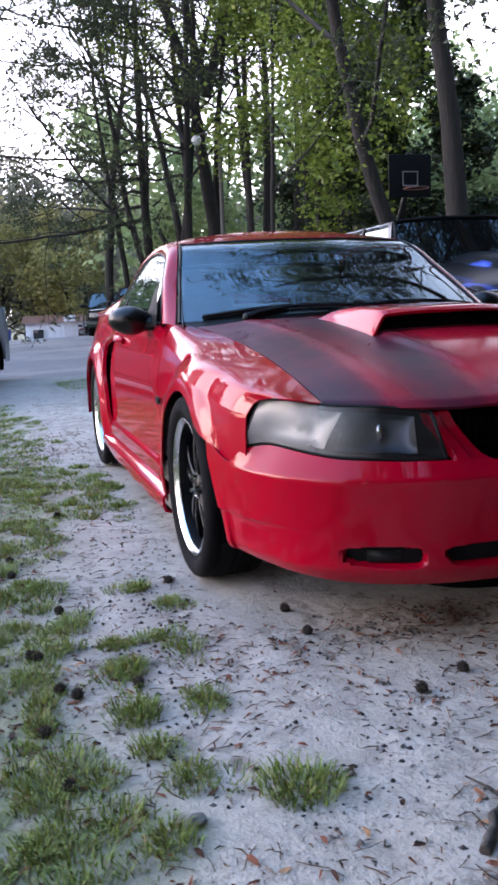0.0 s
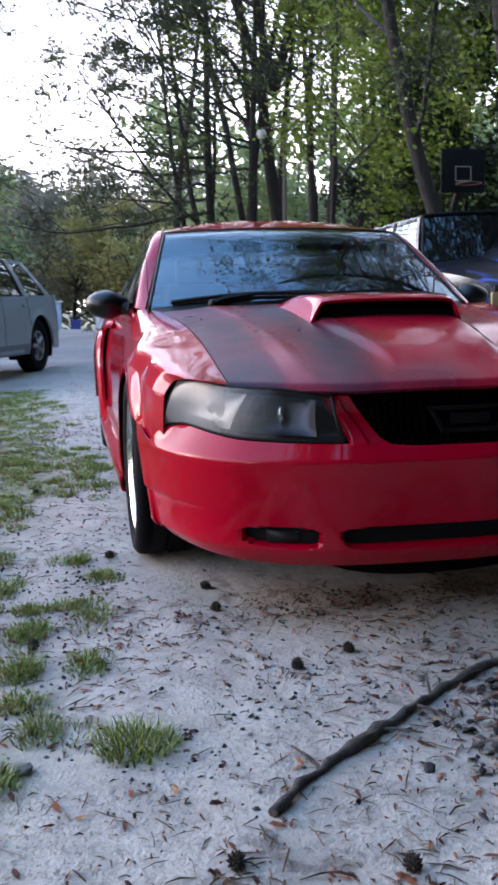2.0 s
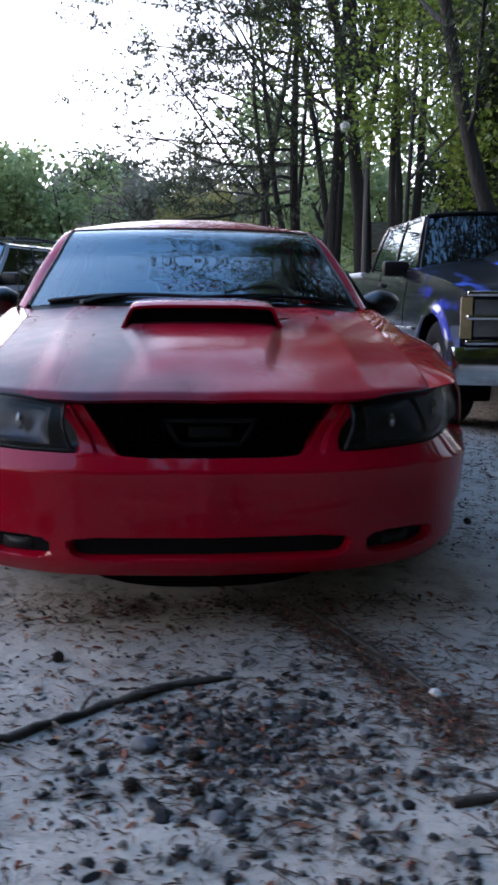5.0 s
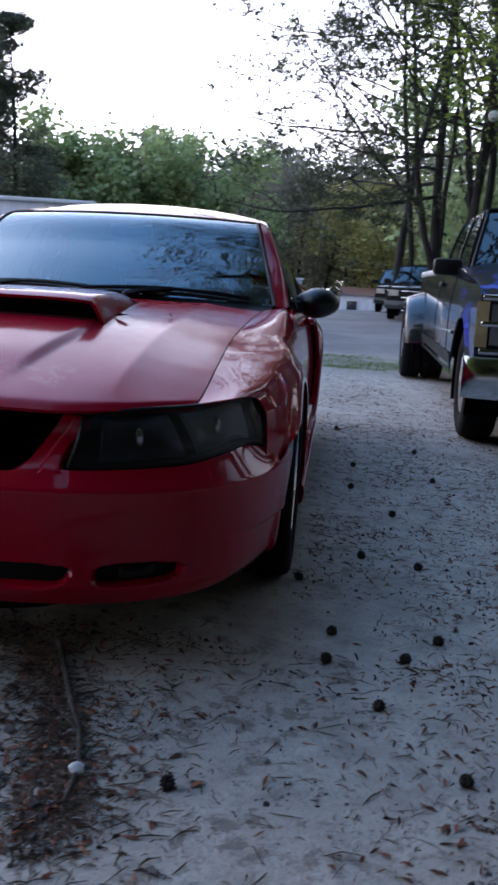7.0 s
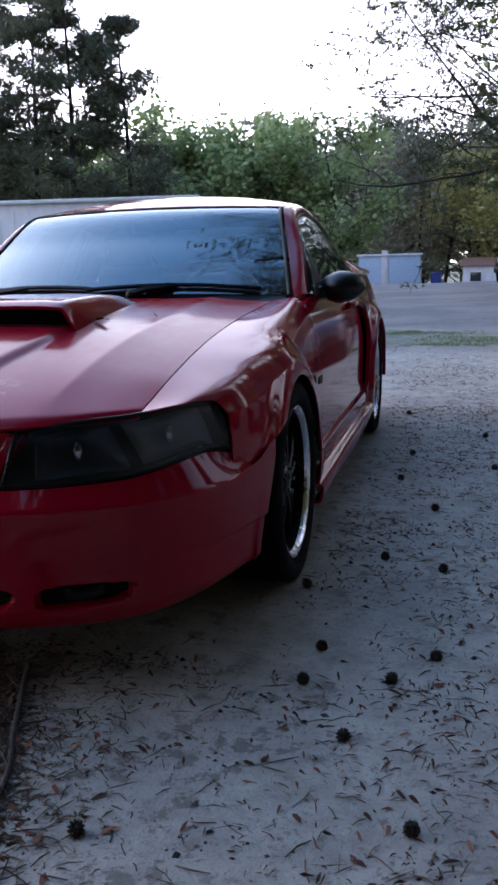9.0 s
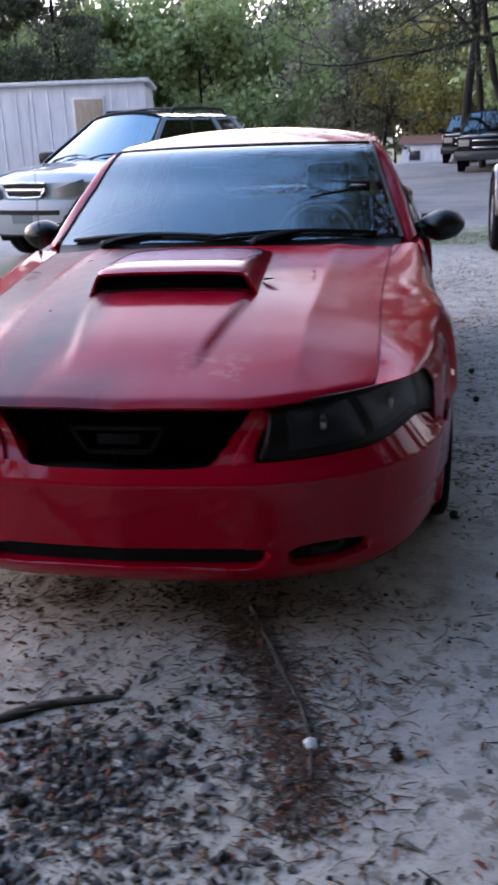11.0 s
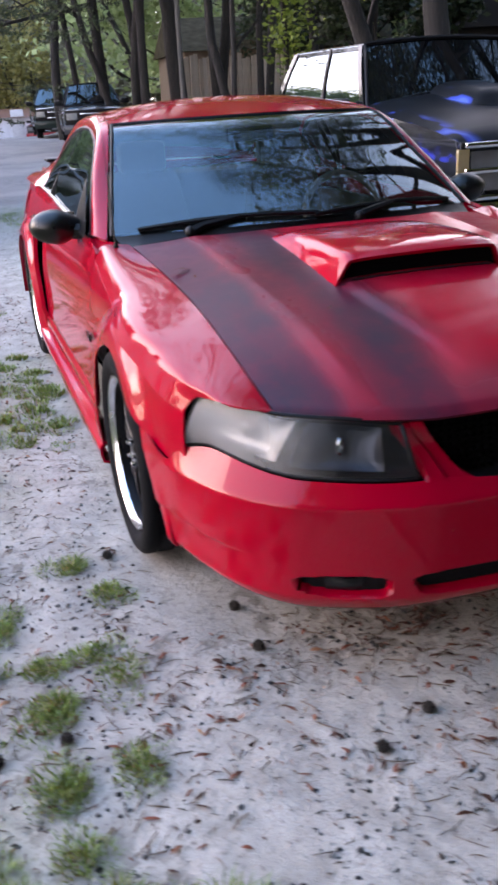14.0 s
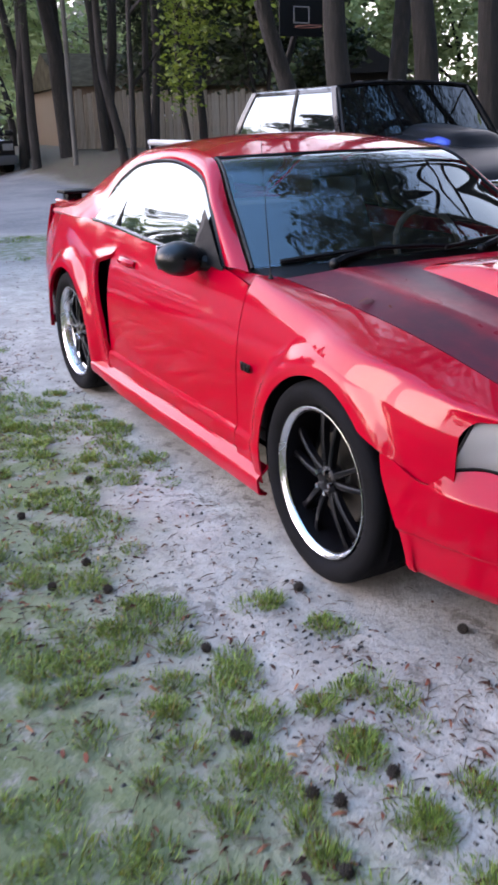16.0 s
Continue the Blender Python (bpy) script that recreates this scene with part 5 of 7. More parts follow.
def truck_side_paint():
    """Dark blue-black sides, bluer round the front fender."""
    n = Nodes("dark_blue_truck_paint", (0.015, 0.018, 0.03), 0.25)
    x, y, z = n.xyz()
    w = n.noise(2.0, 3.0)
    m = n.span(n.math("ADD", y, n.math("MULTIPLY", w, 0.8)), 0.35, 1.1, 1.0, 0.0)
    low = n.span(n.math("ADD", z, n.math("MULTIPLY", w, 0.2)), 0.75, 0.95, 0.35, 0.0)
    lick = n.span(n.noise(4.0, 2.0, 0.5, stretch=(1, 0.5, 1.2)), 0.47, 0.53)
    n.color(n.mix(low, n.mix(n.math("MULTIPLY", m, lick), (0.006, 0.007, 0.011), (0.02, 0.035, 0.30)), (0.02, 0.022, 0.026)))
    n.set(Coat_Weight=1.0, Coat_IOR=1.55, Coat_Roughness=0.05, Specular_IOR_Level=0.1)
    return n.m


BLACK_PAINT = car_paint("black_paint", (0.012, 0.013, 0.015), 0.25)
TRUCK_SIDE = truck_side_paint()
FLAMES = flame_paint()
truck_spec = dict(kind="truck", nose=0.985, bow=0.05, y0=-0.75, y1=5.45, w=0.97, sill=0.42, r=0.39, axle=4.1, tyre=0.24, rim=0.22, rim_mat=ALLOY, spokes=8,
                  belt=[(-0.75, 0.99), (-0.2, 1.08), (0.6, 1.16), (1.0, 1.20), (3.2, 1.21), (3.3, 1.17), (5.45, 1.19)], cowl=1.0, hood_front=0.04, hood_cowl=0.10, clad=TRIM, face_mat=TRIM,
                  bumper=(0.36, 0.62), bumper_mat=CHROME, bumper_label="chrome front bumper", grille=(0.64, 1.0, 0.94), bars=(0.655, 0.825, 0.985), bar_mat=CHROME,
                  lamps=[(0.82, 0.96, 0.89, 0.965, AMBER), (0.68, 0.82, 0.89, 0.965, AMBER), (0.835, 0.945, 0.62, 0.875, LAMP_CLEAR), (0.695, 0.805, 0.62, 0.875, LAMP_CLEAR)], wrap=0.0,
                  bumper_w=1.05, glass_z=1.195, roof_z=1.675, wr=0.71, tuck=0.065, mirror_z=-0.06, glass=(1.00, 1.33, 3.10, 2.84), crown=0.03, pillars=[(0.0, 0.07), (0.42, 0.04), (1.0, 0.10)],
                  mirror=(0.20, 0.14), mirror_mat=TRIM, seams=(1.0, 2.2), handles=(2.02,), roof_label="black cab roof", hood_label="black hood with blue flames")
truck, truck_x, truck_top = vehicle("pickup_truck", "dark blue dually pickup with blue flames and chrome grille", truck_spec, TRUCK_SIDE, (2.845, 4.20, 0.0), -1.5, FLAMES, BLACK_PAINT)
for k in range(5):
    bm = bmesh.new()
    bmesh.ops.create_uvsphere(bm, u_segments=12, v_segments=8, radius=1, matrix=Matrix.Translation((-0.42 + 0.21 * k, 1.39, 1.675 + 0.03 * (1 - abs((-0.42 + 0.21 * k) / 0.71) ** 2.5) + 0.008)) @ Matrix.Diagonal((0.055, 0.05, 0.022, 1)))
    part("cab_light", bm, TRIM, truck, "dark cab marker light")
def hood_bulge(u, k):
    """Raised air duct along the middle of the truck's hood."""
    y = 0.05 + 0.86 * k
    base = truck_top(y) - 0.01 + 0.09 * (1 - abs(u * 0.34 / 0.9) ** 2.5)
    return (u * (0.34 - 0.05 * (1 - k)), y - 0.05 * (1 - u * u) * (1 - k), base - 0.03 + 0.12 * sstep(0, 0.35, k) * (1 - abs(u) ** 4))


patch("hood_bulge", hood_bulge, np.linspace(-1, 1, 17), np.linspace(0, 1, 14), FLAMES, truck, core=(0, 0.5, 0.5), thick=0.01, label="raised black hood duct edged in blue")
bed = patch("bed_floor", lambda u, k: (u * 0.94, 3.22 + 2.2 * k, 0.75), (-1, 1), (0, 1), TRIM, truck, core=(0, 4, -5))
for sx in (-1, 1):
    rail = [(sx * 0.90, y, 1.195) for y in (3.24, 4.3, 5.42)]
    add("bed_rail", mesh_of("bed_rail", *tube(rail, [0.035] * 3, 8), TRUCK_SIDE if sx > 0 else plain("grey_bed_rail", (0.35, 0.36, 0.37), 0.4)), truck, "bed side rail")
    # flared rear fender and the outer twin wheel
    patch("dual_fender", lambda a, k: (sx * (0.97 + 0.20 * math.sin(math.pi / 2 * min(k * 1.4, 1))), 4.1 + (0.47 + 0.08 * (1 - k)) * math.cos(a), 0.42 + (0.44 + 0.12 * (1 - k)) * math.sin(a)), np.linspace(0.0, math.pi, 22), np.linspace(0, 1, 8), TRUCK_SIDE, truck, core=(0, 4.2, 0.3), thick=0.02)
    car_wheel(truck, sx * 1.06, 4.1, 0.39, 0.23, 0.22, ALLOY, 8, sx)
add("side_trim", mesh_of("side_trim", *tube([(-truck_x(y, 0.68) - 0.004, y, 0.70 - 0.02 * (y - 0.6)) for y in np.linspace(0.6, 3.6, 12)], [0.014] * 12, 6), CHROME), truck, "bright body side trim")
box("tow_hook", -0.55, -0.45, -0.88, -0.78, 0.30, 0.37, TRIM, truck)


def far_pickup(name, label, paint, where, turn, lower_mat=None):
    sp = dict(truck_spec, dark_glass=True, wr=0.66, crown=0.05, tuck=0.03, mirror=(0.26, 0.16), mirror_z=0.0, w=0.96, y0=-0.95, cowl=0.7, glass_z=1.15, hood_front=0.07, hood_cowl=0.06, bow=0.1, y1=4.6, axle=3.55, belt=[(-0.95, 1.02), (0.5, 1.10), (2.6, 1.14), (2.7, 1.10), (4.6, 1.12)], glass=(0.6, 1.3, 2.6, 2.5), roof_z=1.72, seams=(0.7, 1.7), handles=(1.5,), bars=(0.72, 0.92),
              lamps=[(0.76, 0.95, 0.58, 0.90, LAMP_CLEAR)], bumper_mat=paint, bumper_label="painted front bumper", grille=(0.68, 0.97, 0.50), bar_mat=CHROME, roof_label="", hood_label="")
    v, _, _ = vehicle(name, label, sp, paint, where, turn)
    return v


far_pickup("pickup_truck", "dark grey pickup truck with bright grille on the road", car_paint("dark_grey_paint", (0.05, 0.055, 0.06), 0.3), (3.55, 27.1, 0.0), -6)
far_pickup("pickup_truck", "dark green pickup truck parked behind the grey pickup", car_paint("dark_green_paint", (0.02, 0.03, 0.025), 0.3), (3.45, 34.5, 0.0), -4)
far_pickup("pickup_truck", "small red pickup truck far down the road", car_paint("far_red_paint", (0.25, 0.02, 0.025), 0.3), (5.3, 56.0, -1.12), -14)

# ---- ground ----
def ground_z(x, y):
    z = 0.65 * sstep(20.5, 27.0, y + 0.15 * x) * sstep(3.2, 7.0, x)
    z -= 0.062 * max(y - 38.0, 0) if y < 130 else 0.062 * 92
    z -= 0.065 * sstep(4.5, 7.5, y) * sstep(-0.6, -2.2, x) * sstep(17.0, 13.0, y)
    d = math.hypot(x, y - 1.5)
    n = 0.012 * noise.noise((x * 1.3, y * 1.3, 0.2)) + 0.008 * noise.noise((x * 4.0, y * 4.0, 3.0)) + 0.004 * noise.noise((x * 9.0, y * 9.0, 5.0))
    far = 0.10 * noise.noise((x * 0.2, y * 0.2, 7.0)) * sstep(12, 30, d)
    return z + n * (1.0 if d < 30 else 0.3) + far - 0.006


def ground_material():
    n = Nodes("pale_sand_with_debris", (0.42, 0.40, 0.38), 0.92)
    x, y, z = n.xyz()
    big = n.noise(0.9, 5.0, 0.6)
    mid = n.noise(7.0, 6.0, 0.65)
    fine = n.noise(130.0, 3.0, 0.7)
    grit = n.noise(46.0, 4.0, 0.7)
    sand = n.ramp(mid, [(0.25, (0.21, 0.19, 0.17)), (0.5, (0.345, 0.32, 0.29)), (0.75, (0.46, 0.425, 0.39))])
    sand = n.mix(n.span(big, 0.45, 0.7, 0.0, 0.6), sand, (0.19, 0.17, 0.155))
    patchy = n.span(n.noise(2.1, 4.0, 0.6), 0.40, 0.60, 0.4, 1.0)
    sand = n.mix(n.math("MULTIPLY", n.span(grit, 0.56, 0.68, 0.0, 0.60), patchy), sand, (0.075, 0.062, 0.052))
    speck = n.noise(85.0, 2.0, 0.6)
    sand = n.mix(n.math("MULTIPLY", n.span(n.math("ADD", speck, n.math("MULTIPLY", n.math("SUBTRACT", mid, 0.5), 0.3)), 0.62, 0.69, 0.0, 0.55), patchy), sand, (0.11, 0.075, 0.055))
    sand = n.mix(n.math("MULTIPLY", n.span(fine, 0.62, 0.7, 0.0, 0.25), patchy), sand, (0.10, 0.09, 0.085))
    blotch = n.math("MULTIPLY", n.span(n.noise(13.0, 7.0, 0.7), 0.53, 0.60), n.span(n.noise(1.6, 3.0, 0.5), 0.44, 0.60, 0.15, 1.0))
    sand = n.mix(n.math("MULTIPLY", blotch, 0.65), sand, (0.10, 0.082, 0.07))
    # trodden lawn on the passenger side
    lawn_x = n.math("ADD", x, n.math("MULTIPLY", n.math("SUBTRACT", big, 0.5), 1.4))
    lawn_x = n.math("SUBTRACT", lawn_x, n.math("MULTIPLY", n.math("MULTIPLY", n.span(y, 1.8, 2.3), n.span(y, 3.8, 3.3)), 0.4))
    lawn = n.math("MULTIPLY", n.span(lawn_x, -1.9, -1.15, 1.0, 0.0), n.span(y, 9.0, 7.6, 0.0, 1.0))
    lawn = n.math("MULTIPLY", lawn, n.span(mid, 0.30, 0.50))
    sand = n.mix(n.math("MULTIPLY", lawn, 0.85), sand, (0.07, 0.105, 0.026))
    # road and gravel apron behind the car
    gravel = n.ramp(n.noise(30.0, 5.0, 0.75), [(0.3, (0.07, 0.068, 0.068)), (0.55, (0.16, 0.155, 0.155)), (0.75, (0.30, 0.295, 0.295))])
    yb = n.math("ADD", y, n.math("MULTIPLY", n.math("SUBTRACT", n.noise(0.5, 4.0), 0.5), 2.5))
    apron = n.span(yb, 7.6, 8.6)
    col = n.mix(apron, sand, n.mix(n.span(mid, 0.4, 0.7, 0.2, 0.8), sand, gravel))
    road = n.mix(n.span(n.noise(0.35, 5.0, 0.65), 0.42, 0.6, 0.0, 0.7), n.ramp(n.noise(12.0, 6.0, 0.6), [(0.3, (0.07, 0.07, 0.076)), (0.7, (0.15, 0.15, 0.158))]), (0.20, 0.19, 0.185))
    rx = n.math("ADD", x, n.math("MULTIPLY", n.math("SUBTRACT", big, 0.5), 1.2))
    on_road = n.math("MULTIPLY", n.span(yb, 11.0, 12.5), n.math("MULTIPLY", n.span(rx, 4.8, 4.0), n.span(rx, -9.0, -8.0)))
    col = n.mix(on_road, col, road)
    verge = n.math("MULTIPLY", n.math("MULTIPLY", n.span(yb, 8.6, 9.3), n.span(yb, 11.6, 10.9)), n.math("MULTIPLY", n.span(x, -1.2, 0.0), n.span(mid, 0.38, 0.55)))
    col = n.mix(n.math("MULTIPLY", verge, 0.7), col, (0.10, 0.115, 0.045))
    # leaf mould on the bank under the trees, rough grass far off
    mould = n.ramp(n.noise(18.0, 6.0, 0.75), [(0.3, (0.03, 0.022, 0.015)), (0.55, (0.08, 0.055, 0.038)), (0.75, (0.15, 0.105, 0.075))])
    mould = n.mix(n.span(mid, 0.45, 0.65, 0.0, 0.6), mould, (0.06, 0.085, 0.03))
    bank = n.math("MULTIPLY", n.span(n.math("ADD", yb, n.math("MULTIPLY", x, 0.5)), 17.5, 20.5), n.span(rx, 4.0, 4.9))
    col = n.mix(bank, col, mould)
    meadow = n.math("MAXIMUM", n.span(rx, -8.5, -10.0), n.span(y, 62.0, 70.0))
    col = n.mix(meadow, col, n.mix(n.span(mid, 0.4, 0.6), (0.08, 0.095, 0.04), (0.17, 0.15, 0.10)))
    n.color(col)
    h = n.math("ADD", n.math("MULTIPLY", mid, 0.6), n.math("ADD", n.math("MULTIPLY", grit, 0.3), n.math("MULTIPLY", fine, 0.12)))
    n.bump(h, 0.8, 0.03)
    return n.m


def ground_mesh():
    def axis(lo, hi, a, b):
        near = np.arange(a, b + 1e-6, 0.05)
        l, out = a, []
        st = 0.07
        while l > lo:
            l -= st
            st *= 1.16
            out.append(l)
        r, out2 = b, []
        st = 0.07
        while r < hi:
            r += st
            st *= 1.16
            out2.append(r)
        return np.concatenate([np.array(out[::-1]), near, np.array(out2)])
    xs, ys = axis(-700, 700, -2.6, 2.4), axis(-700, 900, -1.5, 4.5)
    verts = [(x, y, ground_z(x, y)) for x in xs for y in ys]
    n = len(ys)
    faces = [(i * n + j, (i + 1) * n + j, (i + 1) * n + j + 1, i * n + j + 1) for i in range(len(xs) - 1) for j in range(n - 1)]
    return verts, faces


ground = add("ground", mesh_of("ground", *ground_mesh(), ground_material(), 80))
tagged(ground, "pale sandy yard with scattered leaves and thin grass", "ground", kind="structure")

# ---- litter on the sand ----
rng = np.random.default_rng(5)


def scatter(name, label, count, place, shape, material, category):
    """Many small pieces as one object; place() gives x, y; shape(rng) gives verts and faces round the origin."""
    verts, faces = [], []
    for _ in range(count):
        x, y = place()
        v, f = shape()
        a = rng.uniform(0, 2 * math.pi)
        c, s = math.cos(a), math.sin(a)
        o = len(verts)
        z = ground_z(x, y)
        verts += [(x + px * c - py * s, y + px * s + py * c, z + pz) for px, py, pz in v]
        faces += [tuple(i + o for i in q) for q in f]
    ob = add(name, mesh_of(name, verts, faces, material, smooth=False))
    return tagged(ob, label, category, kind="stuff")


def blade_clump(x0, y0, n, spread, height, verts, faces):
    for _ in range(n):
        r = spread * math.sqrt(rng.random())
        a = rng.uniform(0, 2 * math.pi)
        x, y = x0 + r * math.cos(a), y0 + r * math.sin(a)
        h = height * rng.uniform(0.45, 1.15) * (1 - 0.35 * r / max(spread, 1e-3))
        out = a + rng.normal(0, 0.7)
        lean = h * rng.uniform(0.2, 1.25)
        dx, dy = math.cos(out) * lean, math.sin(out) * lean
        w = rng.uniform(0.0009, 0.0018) if y0 < 1.5 else rng.uniform(0.0014, 0.0028)
        t = rng.uniform(0, math.pi)
        wx, wy = math.cos(t) * w, math.sin(t) * w
        z = ground_z(x, y) - 0.004
        o = len(verts)
        verts += [(x - wx, y - wy, z), (x + wx, y + wy, z), (x + dx * 0.4 + wx * 0.8, y + dy * 0.4 + wy * 0.8, z + h * 0.6), (x + dx * 0.4 - wx * 0.8, y + dy * 0.4 - wy * 0.8, z + h * 0.6), (x + dx, y + dy, z + h * (1 - 0.42 * lean / h))]
        faces += [(o, o + 1, o + 2, o + 3), (o + 3, o + 2, o + 4)]


def grass_material():
    n = Nodes("grass_blades", (0.10, 0.17, 0.03), 0.6)
    n.color(n.ramp(n.island(), [(0.0, (0.04, 0.07, 0.010)), (0.45, (0.095, 0.165, 0.020)), (0.8, (0.17, 0.26, 0.035)), (0.92, (0.21, 0.28, 0.055)), (1.0, (0.27, 0.20, 0.09))]))
    n.set(Subsurface_Weight=0.15)
    return n.m


TUFTS = [(-1.02, -0.57), (-1.27, -0.3), (-1.25, 0.15), (-1.14, 0.35), (-1.08, 0.23), (-1.12, -0.12), (-1.28, -0.11), (-1.36, 0.63), (-1.5, -0.08), (-1.41, -0.39), (-1.54, -0.41), (-1.41, -0.55), (-1.32, -0.67), (-1.57, -0.62),
         (-1.45, 0.36), (-1.51, 0.2), (-1.54, 0.62), (-1.13, 0.87), (-1.22, -0.48), (-1.6, 0.53), (-1.37, 0.6), (-1.26, 0.14), (-1.28, -0.13), (-1.55, 1.24), (-1.57, 0.96), (-1.66, 0.82), (-1.83, 0.85), (-1.05, 0.66), (-1.26, 0.35)]
gv, gf = [], []
for x, y in TUFTS:
    for _ in range(4):
        blade_clump(x + rng.normal(0, 0.028), y + rng.normal(0, 0.028), 110, rng.uniform(0.03, 0.07), rng.uniform(0.03, 0.06), gv, gf)
blade_clump(-1.02, -0.57, 330, 0.085, 0.075, gv, gf)
for _ in range(2100):
    x, y = rng.uniform(-3.4, -0.95), rng.uniform(-0.8, 8.3)
    d = sstep(-1.0, -1.9, x) * 0.9 + 0.5 * noise.noise((x * 1.1, y * 1.1, 4.0)) + 0.25 * noise.noise((x * 3.5, y * 3.5, 9.0))
    if y > 1.6:
        d += 0.25 * sstep(-1.0, -1.25, x) - 0.5 * sstep(5.6, 6.4, y) * sstep(-1.6, -1.2, x)
    if 0.9 < y < 1.9 and x > -1.35:
        d -= 0.5
    if y > 1.5 and noise.noise((x * 1.7, y * 0.9, 1.0)) > -0.1 and x < -0.95:
        d += 0.22
    d += 0.85 * math.exp(-(((x + 1.42) / 0.40) ** 2 + ((y - 2.75) / 0.75) ** 2)) + 0.3 * sstep(-1.4, -1.7, x) * sstep(0.9, 0.5, y)
    if d > 0.36:
        near = y < 3.6
        blade_clump(x, y, (125 if y < 1.4 else 100) if near else 45, rng.uniform(0.035, 0.08), rng.uniform(0.025, 0.06), gv, gf)
for _ in range(260):
    x, y = rng.uniform(-0.6, 2.6), rng.uniform(8.8, 11.0)
    if noise.noise((x * 1.2, y * 0.9, 2.0)) > -0.15:
        blade_clump(x, y, 35, 0.12, 0.05, gv, gf)
grass = add("grass", mesh_of("grass", gv, gf, grass_material(), smooth=False))
tagged(grass, "sparse green grass tufts growing through sand", "grass", kind="stuff")


def leaf_shape():
    l = 0.004 + 0.018 * rng.random() ** 2.4
    w = l * rng.uniform(0.10, 0.34)
    c, t = rng.uniform(0.0, 0.007), rng.uniform(-0.005, 0.006)
    v = [(-l, 0, 0.002), (-l * 0.3, -w, 0.003 + c), (l * 0.5, -w * 0.8, 0.003 + c + t), (l, 0, 0.003 + t), (l * 0.4, w, 0.002 + c), (-l * 0.4, w * 0.9, 0.004)]
    return v, [(0, 1, 5), (1, 2, 4, 5), (2, 3, 4)]


def twig_shape():
    l, w = 0.008 + 0.03 * rng.random() ** 2.5, rng.uniform(0.0006, 0.0016)
    b = rng.uniform(-0.2, 0.2) * l
    h = rng.uniform(0.002, 0.006)
    return [(-l, -w, h * 0.5), (-l, w, h * 0.5), (0, b + w, h), (0, b - w, h), (l, w, h * 0.6), (l, -w, h * 0.6), (0, b, h + 2 * w)], [(0, 3, 6), (0, 6, 1), (1, 6, 2), (3, 5, 6), (6, 5, 4), (6, 4, 2)]


def chip_shape():
    s = 0.002 + 0.022 * rng.random() ** 3.2
    v = [(s * rng.uniform(0.5, 1) * math.cos(a), s * rng.uniform(0.5, 1) * math.sin(a), 0) for a in (0.1, 1.2, 2.4, 3.5, 4.7, 5.6)]
    h = s * rng.uniform(0.08, 0.36)
    tilt = rng.uniform(-0.6, 0.6)
    slim = rng.uniform(0.4, 0.9)
    v = [(px, py * slim * rng.uniform(0.8, 1.1), s * 0.25 + py * tilt) for px, py, _ in v]
    v += [(px * 0.6, py * 0.6, pz * 0.6 + s * 0.12 + h * rng.uniform(0.7, 1.1)) for px, py, pz in v]
    return v, [(i, (i + 1) % 6, 6 + (i + 1) % 6, 6 + i) for i in range(6)] + [(6, 7, 8, 9, 10, 11)]


def crumb_shape():
    s = 0.002 + 0.013 * rng.random() ** 2.4
    v = [(s * rng.uniform(0.5, 1) * math.cos(a), s * rng.uniform(0.35, 0.9) * math.sin(a), 0) for a in (0.2, 1.6, 3.2, 4.8)]
    return v + [(s * rng.uniform(-0.3, 0.3), 0, s * rng.uniform(0.4, 0.8))], [(0, 1, 4), (1, 2, 4), (2, 3, 4), (3, 0, 4)]


def tint(name, stops, rough=0.8):
    n = Nodes(name, (0.2, 0.1, 0.05), rough)
    n.color(n.ramp(n.island(), stops))
    n.set(Specular_IOR_Level=0.15)
    return n.m


def yard():
    while True:
        x, y = rng.uniform(-2.6, 2.4), rng.uniform(-1.4, 4.5)
        if abs(x) > 0.95 or y < 0.35 or rng.random() < 0.1:
            if 2.3 * noise.noise((x * 1.5, y * 1.5, 6.0)) + 1.6 * noise.noise((x * 5.0, y * 5.0, 2.0)) + rng.uniform(-0.55, 0.45) + 0.25 * sstep(0.9, 1.3, x) > 0:
                return x, y


def clumps(x0=-2.4, x1=2.2, y0=-1.4, y1=3.8):
    """Places bunched into a few dark patches of the yard."""
    while True:
        x, y = rng.uniform(x0, x1), rng.uniform(y0, y1)
        if (abs(x) > 0.9 or y < 0.3) and noise.noise((x * 2.3, y * 2.3, 14.0)) + 0.7 * noise.noise((x * 8.0, y * 8.0, 3.0)) + rng.uniform(-0.25, 0.25) > 0.24:
            return x, y


def clumps_near():
    return clumps(-1.4, 1.5, -1.35, 0.25)


def pile():
    while True:
        if rng.random() < 0.62:
            x, y = rng.normal(0.02, 0.15), rng.normal(-0.60, 0.15)
        else:
            x, y = rng.normal(0.18, 0.28), rng.normal(-0.84, 0.2)
        if y > -1.35 and noise.noise((x * 9.0, y * 9.0, 3.0)) + rng.uniform(-0.6, 0.6) > -0.15:
            return x, y


def drift():
    t = rng.random()
    spread = 0.045 if rng.random() < 0.6 else 0.14
    x = 0.25 + 0.52 * t - 0.22 * t * t + rng.normal(0, spread)
    return x, 0.09 - 0.80 * t + rng.normal(0, spread)


